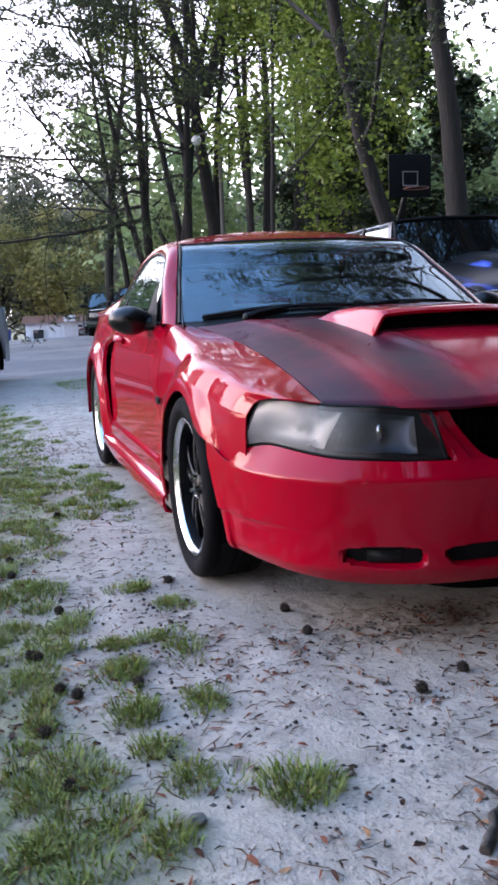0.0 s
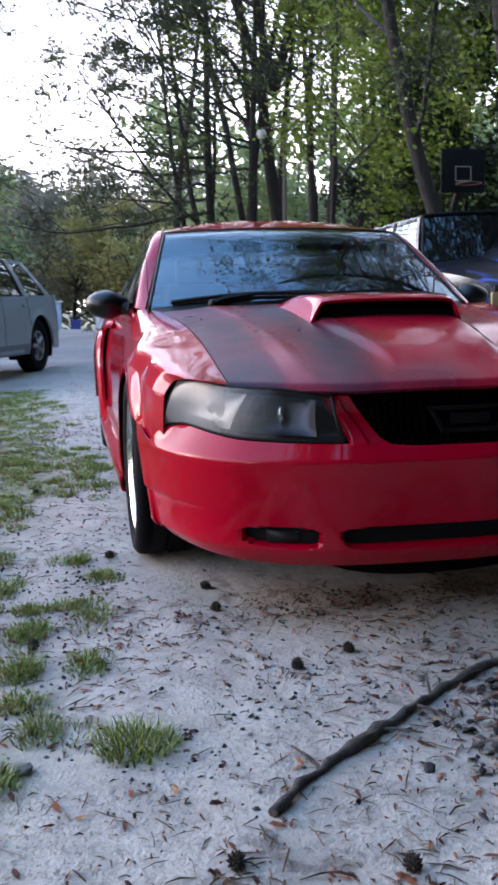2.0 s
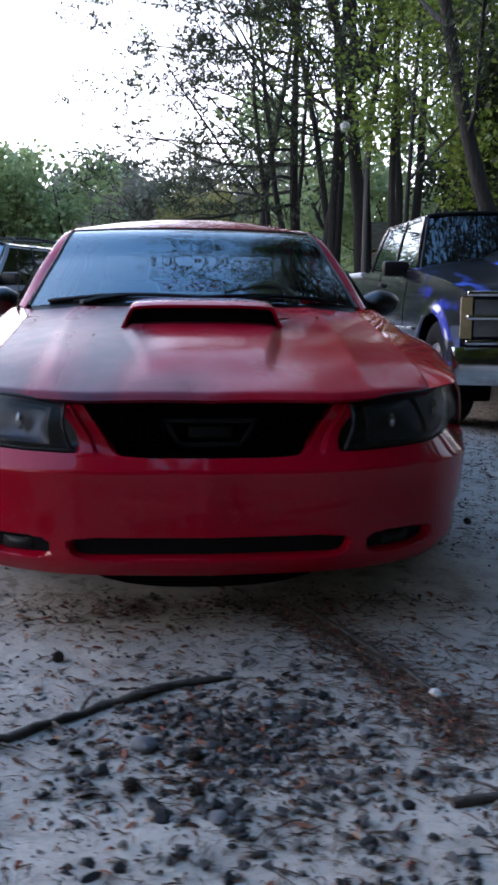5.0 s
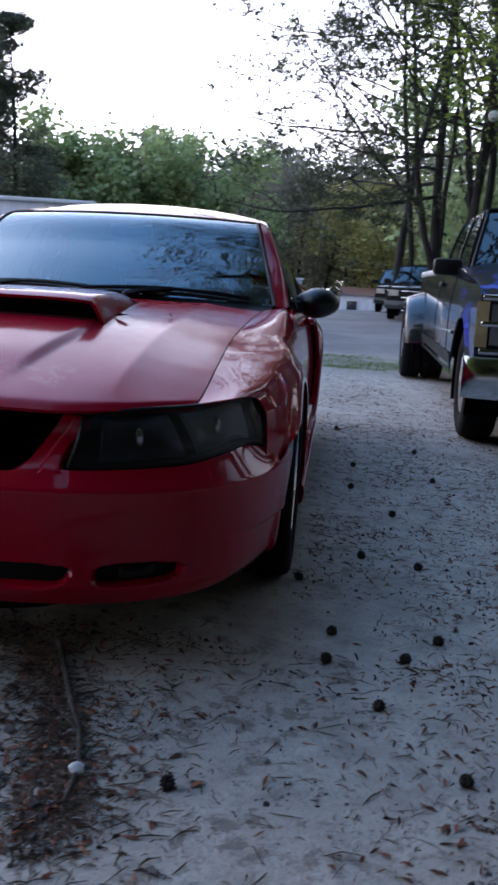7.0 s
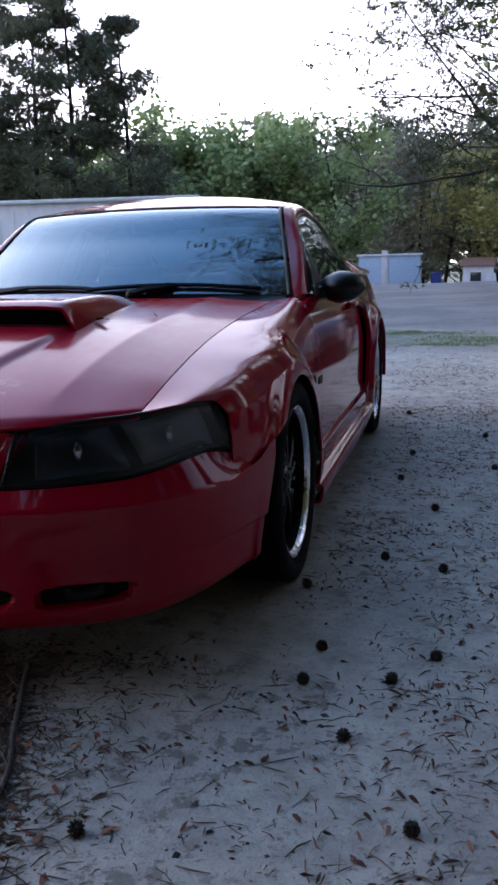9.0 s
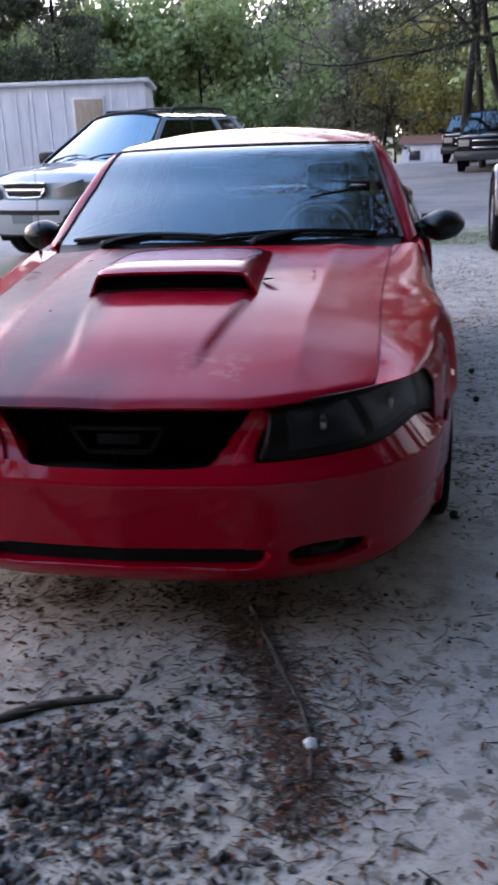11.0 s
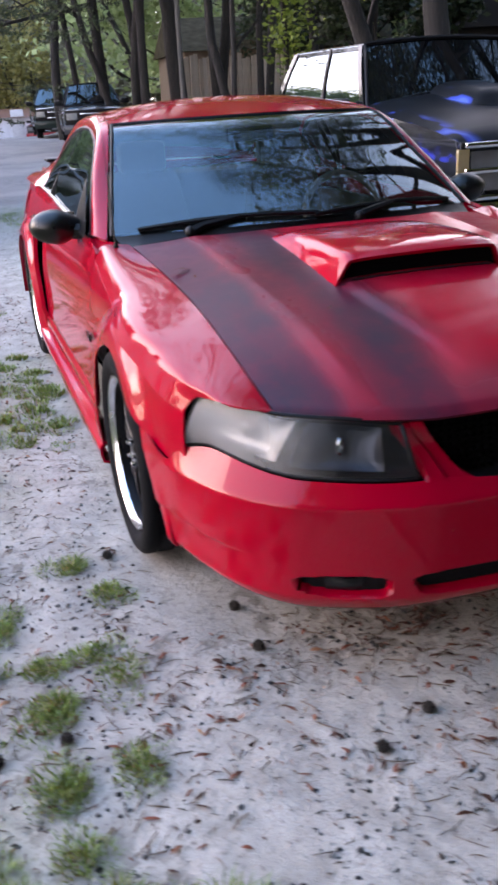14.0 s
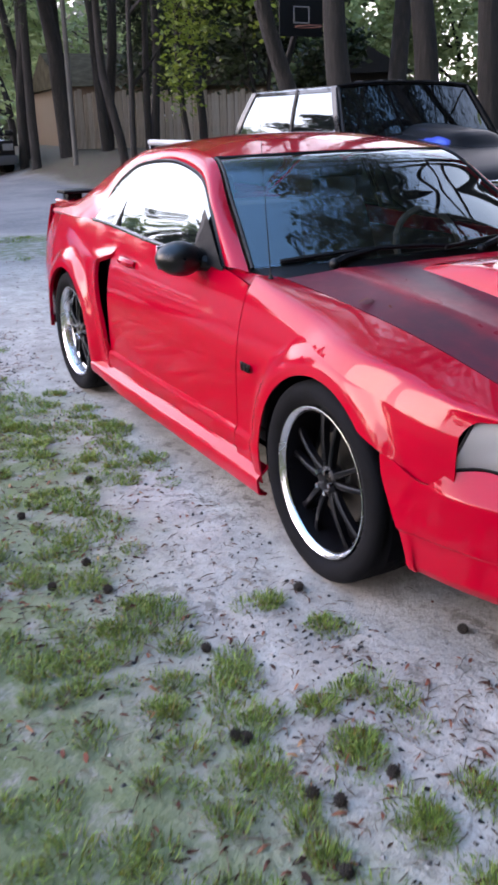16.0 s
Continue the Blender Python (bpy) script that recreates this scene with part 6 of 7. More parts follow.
BROWN = tint("dead_leaves", [(0, (0.03, 0.017, 0.013)), (0.4, (0.075, 0.030, 0.021)), (0.78, (0.17, 0.052, 0.033)), (0.94, (0.23, 0.09, 0.05)), (1, (0.36, 0.19, 0.10))])
TWIG = tint("twigs_and_needles", [(0, (0.035, 0.027, 0.022)), (0.6, (0.09, 0.06, 0.045)), (1, (0.19, 0.13, 0.10))])
CHIP = tint("bark_chips", [(0, (0.014, 0.015, 0.017)), (0.5, (0.04, 0.04, 0.043)), (0.82, (0.085, 0.08, 0.078)), (0.94, (0.14, 0.125, 0.11)), (1, (0.30, 0.29, 0.28))])
scatter("dead_leaves", "curled brown dead leaves lying on sand", 5200, yard, leaf_shape, BROWN, "leaf litter")
scatter("twigs", "thin dark twigs and pine needles on sand", 4200, yard, twig_shape, TWIG, "twigs")
scatter("bark_chips", "dark chips of charcoal and bark heaped on sand", 2700, pile, chip_shape, CHIP, "bark chips")
scatter("soil_crumbs", "dark crumbs of soil and bark across the sand", 3200, clumps, crumb_shape, CHIP, "soil crumbs")
scatter("pile_twigs", "broken twigs mixed with bark chips on sand", 1300, pile, twig_shape, TWIG, "twigs")
scatter("pile_leaves", "reddish brown leaf scraps among bark chips", 520, pile, leaf_shape, BROWN, "leaf litter")
scatter("leaf_drift", "drift of brown leaves and needles along a rut", 650, drift, leaf_shape, BROWN, "leaf litter")
scatter("needle_drift", "drift of pine needles along a rut", 2200, drift, twig_shape, TWIG, "twigs")


def forecourt():
    while True:
        x, y = rng.uniform(-1.5, 1.6), rng.uniform(-1.35, 0.25)
        if 1.5 * noise.noise((x * 2.6, y * 2.6, 12.0)) + 1.2 * noise.noise((x * 7.0, y * 7.0, 5.0)) + rng.uniform(-0.4, 0.5) > 0:
            return x, y


def small_chip():
    v, f = chip_shape()
    return [(a * 0.55, b * 0.42, c * 0.4) for a, b, c in v], f


scatter("soil_crumbs", "dark crumbs of bark strewn before the car", 1500, clumps_near, small_chip, CHIP, "soil crumbs")
scatter("dead_leaves", "reddish brown leaf scraps before the car", 1300, forecourt, leaf_shape, BROWN, "leaf litter")
scatter("twigs", "short broken twigs before the car", 900, forecourt, twig_shape, TWIG, "twigs")


def door_side():
    while True:
        x, y = rng.uniform(-2.2, -0.90), rng.uniform(-0.6, 5.2)
        if 1.2 * noise.noise((x * 2.2, y * 1.4, 8.0)) + rng.uniform(-0.5, 0.5) > -0.1:
            return x, y


scatter("soil_crumbs", "dark crumbs of soil along the passenger side", 2200, door_side, crumb_shape, CHIP, "soil crumbs")
scatter("dead_leaves", "brown leaf scraps between grass tufts", 1500, door_side, leaf_shape, BROWN, "leaf litter")
scatter("twigs", "thin twigs and needles between grass tufts", 1500, door_side, twig_shape, TWIG, "twigs")


def far_yard():
    return rng.uniform(-1.2, 4.5), rng.uniform(4.0, 9.0)


scatter("yard_litter", "brown leaves and twigs over the sandy drive", 4200, far_yard, leaf_shape, BROWN, "leaf litter")



def under_nose():
    """The trampled, dirty strip below the front bumper; dark litter deepens the shade there."""
    while True:
        x, y = rng.normal(-0.1, 0.45), rng.normal(0.20, 0.09)
        if abs(x) < 0.85 and 0.8 * noise.noise((x * 4.0, y * 7.0, 31.0)) + rng.uniform(-0.5, 0.5) > 0.0:
            return x, y


scatter("soil_crumbs", "dark crumbs of soil below the front bumper", 450, under_nose, crumb_shape, CHIP, "soil crumbs")
scatter("dead_leaves", "dark leaf scraps caught below the front bumper", 450, under_nose, leaf_shape, BROWN, "leaf litter")
scatter("twigs", "needles and twigs caught below the front bumper", 450, under_nose, twig_shape, TWIG, "twigs")


def driver_side():
    while True:
        x, y = rng.uniform(0.92, 3.0), rng.uniform(-1.2, 7.0)
        if 1.3 * noise.noise((x * 1.8, y * 1.1, 21.0)) + 0.8 * noise.noise((x * 6.0, y * 4.0, 5.0)) + rng.uniform(-0.45, 0.45) > 0.0:
            return x, y


scatter("dead_leaves", "brown leaves and bark strips along the driver side", 3600, driver_side, leaf_shape, BROWN, "leaf litter")
scatter("twigs", "dark twigs along the driver side", 2200, driver_side, twig_shape, TWIG, "twigs")

# spiky seed balls
BALL = plain("dark_brown_seed_ball", (0.022, 0.016, 0.012), 0.85)


def seed_ball():
    bm = bmesh.new()
    bmesh.ops.create_icosphere(bm, subdivisions=2, radius=0.0125)
    for f in list(bm.faces):
        c = f.calc_center_median()
        r = bmesh.ops.poke(bm, faces=[f], offset=0.0)
        for v in r["verts"]:
            v.co = c.normalized() * rng.uniform(0.016, 0.0205)
    me = bpy.data.meshes.new("seed_ball")
    bm.to_mesh(me)
    bm.free()
    me.materials.append(BALL)
    return me


ball = add("seed_ball", seed_ball())
tagged(ball, "dark spiky sweetgum seed ball on sand", "seed ball", "seed balls on the sand")
BALLS = [(-1.0, 0.88), (-0.58, -0.25), (-0.415, -0.165), (-0.713, 0.217), (-0.713, 0.425), (-0.89, -1.02), (-0.61, -1.09), (0.735, -0.475), (1.35, -0.348), (1.265, 0.242), (1.06, 0.414), (1.046, 0.202), (1.18, -0.037),
         (1.166, 1.172), (1.318, 1.788), (-0.19, -0.815), (-1.51, 0.33), (-1.45, 0.07), (-1.41, 0.02), (-1.5, -0.14), (-1.25, 0.04), (-1.47, -0.4), (-1.54, 1.18), (-1.4, 0.73), (0.94, 0.86), (1.14, 2.31), (1.16, 2.89), (1.37, 1.06),
         (1.37, 0.38), (1.58, 2.59), (1.06, 4.15), (-1.49, 0.31), (-1.69, 1.3), (-1.54, 1.4), (-1.64, 1.9), (-0.06, -0.84), (-0.06, -0.71), (1.7, 0.9), (1.55, 3.4), (-1.3, 2.1)]
for k, (x, y) in enumerate(BALLS):
    m = Matrix.Translation((x, y, ground_z(x, y) + 0.012)) @ Euler((k * 1.3, k * 0.7, k * 2.1)).to_matrix().to_4x4()
    if k == 0:
        ball.matrix_basis = m
    else:
        copy_thing(ball, m)

# fallen branch, pebbles and a scrap of white
BARK = Nodes("grey_brown_bark", (0.09, 0.07, 0.055), 0.9)
bn = BARK.noise(22.0, 6.0, 0.7, stretch=(1, 1, 0.25))
BARK.color(BARK.ramp(bn, [(0.3, (0.02, 0.016, 0.014)), (0.55, (0.05, 0.04, 0.034)), (0.75, (0.11, 0.09, 0.08))]))
BARK.bump(bn, 0.8, 0.02)
BARK = BARK.m
st = knots([(0, (-0.80, -0.90)), (0.2, (-0.67, -0.76)), (0.4, (-0.53, -0.66)), (0.6, (-0.38, -0.545)), (0.8, (-0.24, -0.44)), (0.92, (-0.09, -0.36)), (1.0, (0.04, -0.32))])
sp = []
for k in np.linspace(0, 1, 26):
    p = st(k)
    j = 0.0025 * math.sin(k * 40) + 0.002 * math.sin(k * 97)
    sp.append((p[0] + j, p[1] - j, ground_z(p[0], p[1]) + 0.008 - 0.002 * k + 0.003 * math.sin(k * 23)))
branch = empty("fallen_branch")
tagged(branch, "bare fallen branch with rough grey bark on sand", "branch")
add("stem", mesh_of("stem", *tube(sp, [0.0125 * (0.5 + 0.5 * math.sin(math.pi * (0.12 + 0.78 * k))) * (1 + 0.22 * math.sin(k * 61) + 0.26 * math.sin(k * 143 + 1)) for k in np.linspace(0, 1, 26)], 9), BARK, 60), branch)
for k, d in ((5, (-0.03, 0.06, 0.02)), (8, (0.05, 0.02, 0.02)), (11, (0.06, -0.04, 0.016)), (15, (0.03, -0.05, 0.012)), (17, (0.02, 0.07, 0.016)), (20, (0.07, 0.03, 0.015))):
    a = Vector(sp[k])
    add("twig", mesh_of("twig", *tube([a, a + Vector(d) * 0.6, a + Vector(d) * 1.4 + Vector((0, 0, -0.012))], [0.005, 0.004, 0.002], 6), BARK), branch)
for pts, rad, words in (([(0.31, 0.15), (0.37, 0.0), (0.44, -0.17), (0.50, -0.30), (0.54, -0.44), (0.55, -0.58)], 0.009, "thin dark fallen branch along a drift of needles"),
                        ([(0.43, -0.92), (0.55, -0.90), (0.68, -0.91), (0.84, -0.86), (1.0, -0.84)], 0.012, "short dark fallen branch beside bark chips")):
    other = empty("fallen_branch")
    tagged(other, words, "branch")
    line = [(x, y, ground_z(x, y) + rad * 0.6 + 0.003 * math.sin(9 * x + 7 * y)) for x, y in pts]
    add("stem", mesh_of("stem", *tube(line, [rad * (1 - 0.55 * k / (len(line) - 1)) for k in range(len(line))], 8), BARK, 60), other)
    for k in (1, 2, 3):
        a = Vector(line[k])
        d = Vector((0.05 * (-1) ** k, 0.045, 0.012))
        add("twig", mesh_of("twig", *tube([a, a + d * 0.6, a + d * 1.3 - Vector((0, 0, 0.012))], [rad * 0.4, rad * 0.3, rad * 0.15], 5), BARK), other)
STONE = plain("grey_pebble", (0.09, 0.092, 0.10), 0.8, vary=0.4, scale=30, bump=0.3)


def pebble(x, y, s):
    bm = bmesh.new()
    bmesh.ops.create_icosphere(bm, subdivisions=2, radius=s)
    for v in bm.verts:
        v.co *= 1 + 0.25 * noise.noise(v.co * (1.2 / s) + Vector((x * 7, y * 7, 0)))
        v.co.z *= 0.55
    ob = part("pebble", bm, STONE)
    ob.location = (x, y, ground_z(x, y) + s * 0.3)
    tagged(ob, "grey pebble half buried in sand", "pebble", "pebbles in the sand")


for x, y, s in ((-0.17, -0.66, 0.030), (-0.02, -0.93, 0.020), (-1.25, -0.62, 0.02), (0.33, -0.62, 0.018), (0.12, -0.48, 0.018)):
    pebble(x, y, s)
bm = bmesh.new()
bmesh.ops.create_icosphere(bm, subdivisions=2, radius=0.017)
for v in bm.verts:
    v.co *= 1 + 0.5 * noise.noise(v.co * 60)
    v.co.z *= 0.6
scrap = part("paper_scrap", bm, plain("white_paper", (0.5, 0.49, 0.48), 0.8))
scrap.location = (0.54, -0.458, ground_z(0.54, -0.458) + 0.012)
tagged(scrap, "crumpled scrap of white paper among leaves", "litter")
for k, (x, y, t, c) in enumerate(((-0.365, 0.50, 0.4, 0), (-0.64, 1.05, 0.2, 0), (0.44, 0.9, 1.2, 0), (-0.43, 1.12, 0.5, 0), (0.31, 0.78, -0.5, 0), (-0.62, 0.95, 1.9, 0))):
    bm = bmesh.new()
    v, f = leaf_shape()
    bv = [bm.verts.new((a * 2.0, b * 2.0, c2 * 1.6)) for a, b, c2 in v]
    for q in f:
        bm.faces.new([bv[i] for i in q])
    lf = part("dead_leaf", bm, BROWN)
    lf.matrix_basis = Matrix.Translation((x, y, hood_z(x, y) + 0.004)) @ Matrix.Rotation(t, 4, "Z")
    tagged(lf, "dark dead leaf lying on the red hood", "leaf", "leaves on the hood")

# ---- buildings, fence, pole and hoop ----
WHITE_WALL = Nodes("white_ribbed_siding", (0.62, 0.65, 0.70), 0.5)
wn = WHITE_WALL.noise(4.0, 5.0, 0.6, stretch=(1, 1, 0.3))
WHITE_WALL.color(WHITE_WALL.ramp(wn, [(0.3, (0.50, 0.53, 0.58)), (0.7, (0.66, 0.69, 0.74))]))
WHITE_WALL = WHITE_WALL.m
BLUE_WALL = plain("pale_blue_siding", (0.28, 0.41, 0.56), 0.6)
ROOF_RED = plain("red_brown_roof", (0.20, 0.09, 0.06), 0.8)
ROOF_GREY = plain("pale_metal_roof", (0.55, 0.57, 0.58), 0.5)
PANE = plain("dark_window_pane", (0.03, 0.035, 0.04), 0.1)
WOODEN = Nodes("weathered_wood", (0.28, 0.22, 0.16), 0.85)
wf = WOODEN.noise(10.0, 6.0, 0.6, stretch=(3, 3, 0.25))
WOODEN.color(WOODEN.mix(WOODEN.math("MULTIPLY", WOODEN.random(), 0.6), WOODEN.ramp(wf, [(0.3, (0.20, 0.15, 0.105)), (0.7, (0.42, 0.33, 0.25))]), (0.46, 0.40, 0.33)))
WOODEN.bump(wf, 0.3, 0.01)
WOODEN = WOODEN.m


def low_house(name, label, where, turn, w, d, h, wall, roof, gable=0.0, windows=(), doors=(), ribs=0.0):
    """A box house or mobile home; front wall along local x at y = 0."""
    hs = empty(name, where, turn)
    tagged(hs, label, "house")
    box("wall", 0, w, 0, d, -0.4, h, wall, hs, bev=0.02)
    if ribs:
        for k in range(int(w / ribs)):
            box("rib", k * ribs + 0.02, k * ribs + 0.06, -0.018, -0.004, 0.2, h - 0.1, wall, hs, bev=0.004)
    if gable:
        bm = bmesh.new()
        pr = [(-0.2, -0.25, h - 0.02), (-0.2, d + 0.25, h - 0.02), (-0.2, d / 2, h + gable)]
        a = [bm.verts.new(p) for p in pr]
        b = [bm.verts.new((w + 0.2, p[1], p[2])) for p in pr]
        bm.faces.new(a)
        bm.faces.new(b[::-1])
        for i in range(3):
            bm.faces.new((a[i], b[i], b[(i + 1) % 3], a[(i + 1) % 3]))
        part("roof", bm, roof, hs, sharp=20)
    else:
        box("roof", -0.12, w + 0.12, -0.12, d + 0.12, h, h + 0.10, roof, hs, bev=0.03)
    for x, z, ww, hh in windows:
        win = empty("window")
        win.parent = hs
        box("window_frame", x - 0.06, x + ww + 0.06, -0.05, -0.005, z - 0.06, z + hh + 0.06, plain("white_window_frame", (0.6, 0.6, 0.6), 0.5), win)
        box("pane", x, x + ww, -0.07, -0.03, z, z + hh, PANE if hh < 1 else WOODEN, win, bev=0.004)
    for x, ww in doors:
        dr = box("door", x, x + ww, -0.06, 0.0, 0.25, 2.2, plain("pale_door", (0.5, 0.52, 0.55), 0.5), hs)
        box("door_knob", x + ww - 0.12, x + ww - 0.07, -0.11, -0.06, 1.15, 1.2, CHROME, dr)
    return hs


low_house("mobile_home", "white mobile home with ribbed siding and flat roof", (-18.2, 18.4, 0.0), 12.0, 12.9, 4.0, 2.70, WHITE_WALL, ROOF_GREY, 0, [(2.0, 1.2, 0.9, 0.9), (11.1, 1.30, 0.7, 1.05)], [(6.2, 0.85)], 0.4)
low_house("shed", "pale blue shed across the road", (-4.7, 50.0, ground_z(-4, 50)), 4.0, 3.5, 4.0, 1.9, BLUE_WALL, ROOF_GREY, 0, [], [(1.3, 0.35)])
low_house("house", "small white house with red-brown roof", (1.1, 60.0, ground_z(2, 60)), -4.0, 4.6, 5.0, 1.75, WHITE_WALL, ROOF_RED, 0.5, [(0.5, 0.7, 0.7, 0.6)], [(2.6, 0.8)])
low_house("mobile_home", "white mobile home far beyond the road", (-9.0, 66.0, ground_z(-9, 66)), 2.0, 7.0, 4.0, 2.4, WHITE_WALL, ROOF_GREY, 0, [(1.5, 1.0, 0.9, 0.7)], [])
low_house("house", "brown wooden house behind the fence", (7.6, 31.0, 0.7), -6.0, 14.0, 7.0, 2.0, plain("brown_board_wall", (0.14, 0.095, 0.06), 0.8), plain("mossy_brown_roof", (0.045, 0.038, 0.024), 0.95, vary=0.5, scale=3.0, spec=0.05), 1.3, [(3.0, 1.0, 0.9, 0.9)], [])
low_house("shed", "dark gabled wooden shed behind the evergreen", (14.6, 20.9, ground_z(14, 21)), 59.0, 3.5, 2.4, 2.45, plain("dark_board_wall", (0.02, 0.018, 0.016), 0.85, spec=0.1), plain("dark_shed_roof", (0.02, 0.02, 0.02), 0.9, spec=0.1), 0.75)
bin_ob = empty("wheelie_bin", (-0.7, 52.0, ground_z(-0.7, 52)))
tagged(bin_ob, "dark blue wheeled rubbish bin beside the shed", "bin")
box("bin_body", 0, 0.6, 0, 0.6, 0.04, 0.95, plain("blue_bin_plastic", (0.02, 0.05, 0.25), 0.5), bin_ob)
box("bin_lid", -0.03, 0.63, -0.04, 0.64, 0.95, 1.02, plain("blue_bin_plastic", (0.02, 0.05, 0.25), 0.5), bin_ob)

# board fence
fence = empty("fence")
tagged(fence, "weathered wooden board fence behind the trees", "fence")
board_me = {}
for k in range(118):
    x = 6.6 + 0.152 * k
    y = 28.2 + 0.04 * (x - 6.6)
    key = k % 5
    if key not in board_me:
        bm = bmesh.new()
        h = 1.75 + 0.04 * (key - 2)
        box_bm(bm, -0.069, 0.069, -0.012, 0.012, -0.25, h, 0.004)
        me = bpy.data.meshes.new("board")
        bm.to_mesh(me)
        bm.free()
        me.materials.append(WOODEN)
        board_me[key] = me
    b = add("board", board_me[key], fence)
    b.location = (x, y, ground_z(x, y))
    b.rotation_euler = (0, 0.012 * math.sin(k * 2.7), 0.04)

pole = empty("lamp_post", (5.62, 24.2, ground_z(5.62, 24.2)))
tagged(pole, "thin grey yard pole with a round lamp", "lamp post")
add("post", mesh_of("post", *tube([(0, 0, -0.2), (0, 0, 3.0), (0.02, 0, 6.0)], [0.075, 0.07, 0.06], 10), plain("grey_post", (0.07, 0.066, 0.06), 0.8)), pole)
add("arm", mesh_of("arm", *tube([(0, 0, 5.6), (-0.4, 0.1, 5.75), (-0.62, 0.2, 5.7)], [0.025] * 3, 6), plain("grey_post", (0.07, 0.066, 0.06), 0.8)), pole)
bm = bmesh.new()
bmesh.ops.create_uvsphere(bm, u_segments=16, v_segments=10, radius=0.15, matrix=Matrix.Translation((-0.64, 0.2, 5.55)))
part("lamp_globe", bm, plain("frosted_globe", (0.55, 0.56, 0.56), 0.3), pole, "frosted white globe")

hoop = empty("basketball_hoop", (5.3, 11.3, 0.0))
tagged(hoop, "black basketball hoop with backboard on a post", "basketball hoop")
add("post", mesh_of("post", *tube([(0, 0.5, -0.05), (0, 0.45, 2.2), (0, 0.1, 2.75)], [0.055, 0.055, 0.045], 10), TRIM), hoop)
box("backboard", -0.38, 0.38, -0.03, 0.0, 2.60, 3.28, plain("dark_backboard", (0.008, 0.010, 0.012), 0.6, spec=0.1), hoop)
for x0, x1, z0, z1 in ((-0.14, 0.14, 3.0, 3.018), (-0.14, 0.14, 2.78, 2.798), (-0.14, -0.122, 2.78, 3.018), (0.122, 0.14, 2.78, 3.018)):
    box("target_line", x0, x1, -0.036, -0.031, z0, z1, plain("grey_line", (0.2, 0.2, 0.21), 0.6), hoop, bev=0.001)
rg = [(0.2 * math.cos(a), -0.24 + 0.2 * math.sin(a), 2.72) for a in np.linspace(0, 2 * math.pi, 25)]
add("ring", mesh_of("ring", *tube(rg, [0.009] * 25, 6, False), plain("dull_orange_ring", (0.12, 0.035, 0.02), 0.6)), hoop)

# ---- trees ----
def leaf_material(name, stops):
    n = Nodes(name, (0.08, 0.12, 0.03), 0.55)
    c = n.ramp(n.island(), stops)
    n.color(c)
    tr = n.t.nodes.new("ShaderNodeBsdfTranslucent")
    n.link(c, tr.inputs[0])
    mx = n.t.nodes.new("ShaderNodeMixShader")
    mx.inputs[0].default_value = 0.5
    n.link(n.b.outputs[0], mx.inputs[1])
    n.link(tr.outputs[0], mx.inputs[2])
    n.link(mx.outputs[0], n.t.nodes["Material Output"].inputs["Surface"])
    return n.m


SPRING = leaf_material("spring_leaves", [(0, (0.052, 0.086, 0.013)), (0.5, (0.115, 0.178, 0.025)), (1, (0.205, 0.265, 0.05))])
DEEP = leaf_material("dark_evergreen_leaves", [(0, (0.010, 0.018, 0.008)), (0.6, (0.02, 0.035, 0.014)), (1, (0.04, 0.06, 0.025))])
NEEDLE = leaf_material("pine_needles", [(0, (0.02, 0.032, 0.016)), (0.6, (0.045, 0.065, 0.03)), (1, (0.08, 0.10, 0.05))])
# paler needles for far pines: distance haze painted into the colour
HAZE_NEEDLE = leaf_material("haze_pale_pine_needles", [(0, (0.05, 0.065, 0.045)), (0.6, (0.09, 0.115, 0.075)), (1, (0.13, 0.155, 0.10))])
GOLD = leaf_material("yellow_green_leaves", [(0, (0.18, 0.17, 0.055)), (0.6, (0.29, 0.27, 0.09)), (1, (0.37, 0.33, 0.13))])
# far leaves and twigs lifted pale, with haze painted into their colour
HAZE_GREEN = leaf_material("haze_pale_green_leaves", [(0, (0.14, 0.20, 0.085)), (0.5, (0.24, 0.33, 0.14)), (1, (0.32, 0.40, 0.20))])
GREY_TWIGS = leaf_material("hazed_bare_grey_budding_twigs", [(0, (0.13, 0.13, 0.105)), (0.6, (0.20, 0.205, 0.155)), (1, (0.25, 0.265, 0.19))])
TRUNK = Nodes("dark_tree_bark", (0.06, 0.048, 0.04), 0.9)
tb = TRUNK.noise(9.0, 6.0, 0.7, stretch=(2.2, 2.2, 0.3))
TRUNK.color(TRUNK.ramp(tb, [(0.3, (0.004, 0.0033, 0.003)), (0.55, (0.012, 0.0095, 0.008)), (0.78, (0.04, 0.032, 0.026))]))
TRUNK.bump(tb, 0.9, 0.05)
TRUNK = TRUNK.m


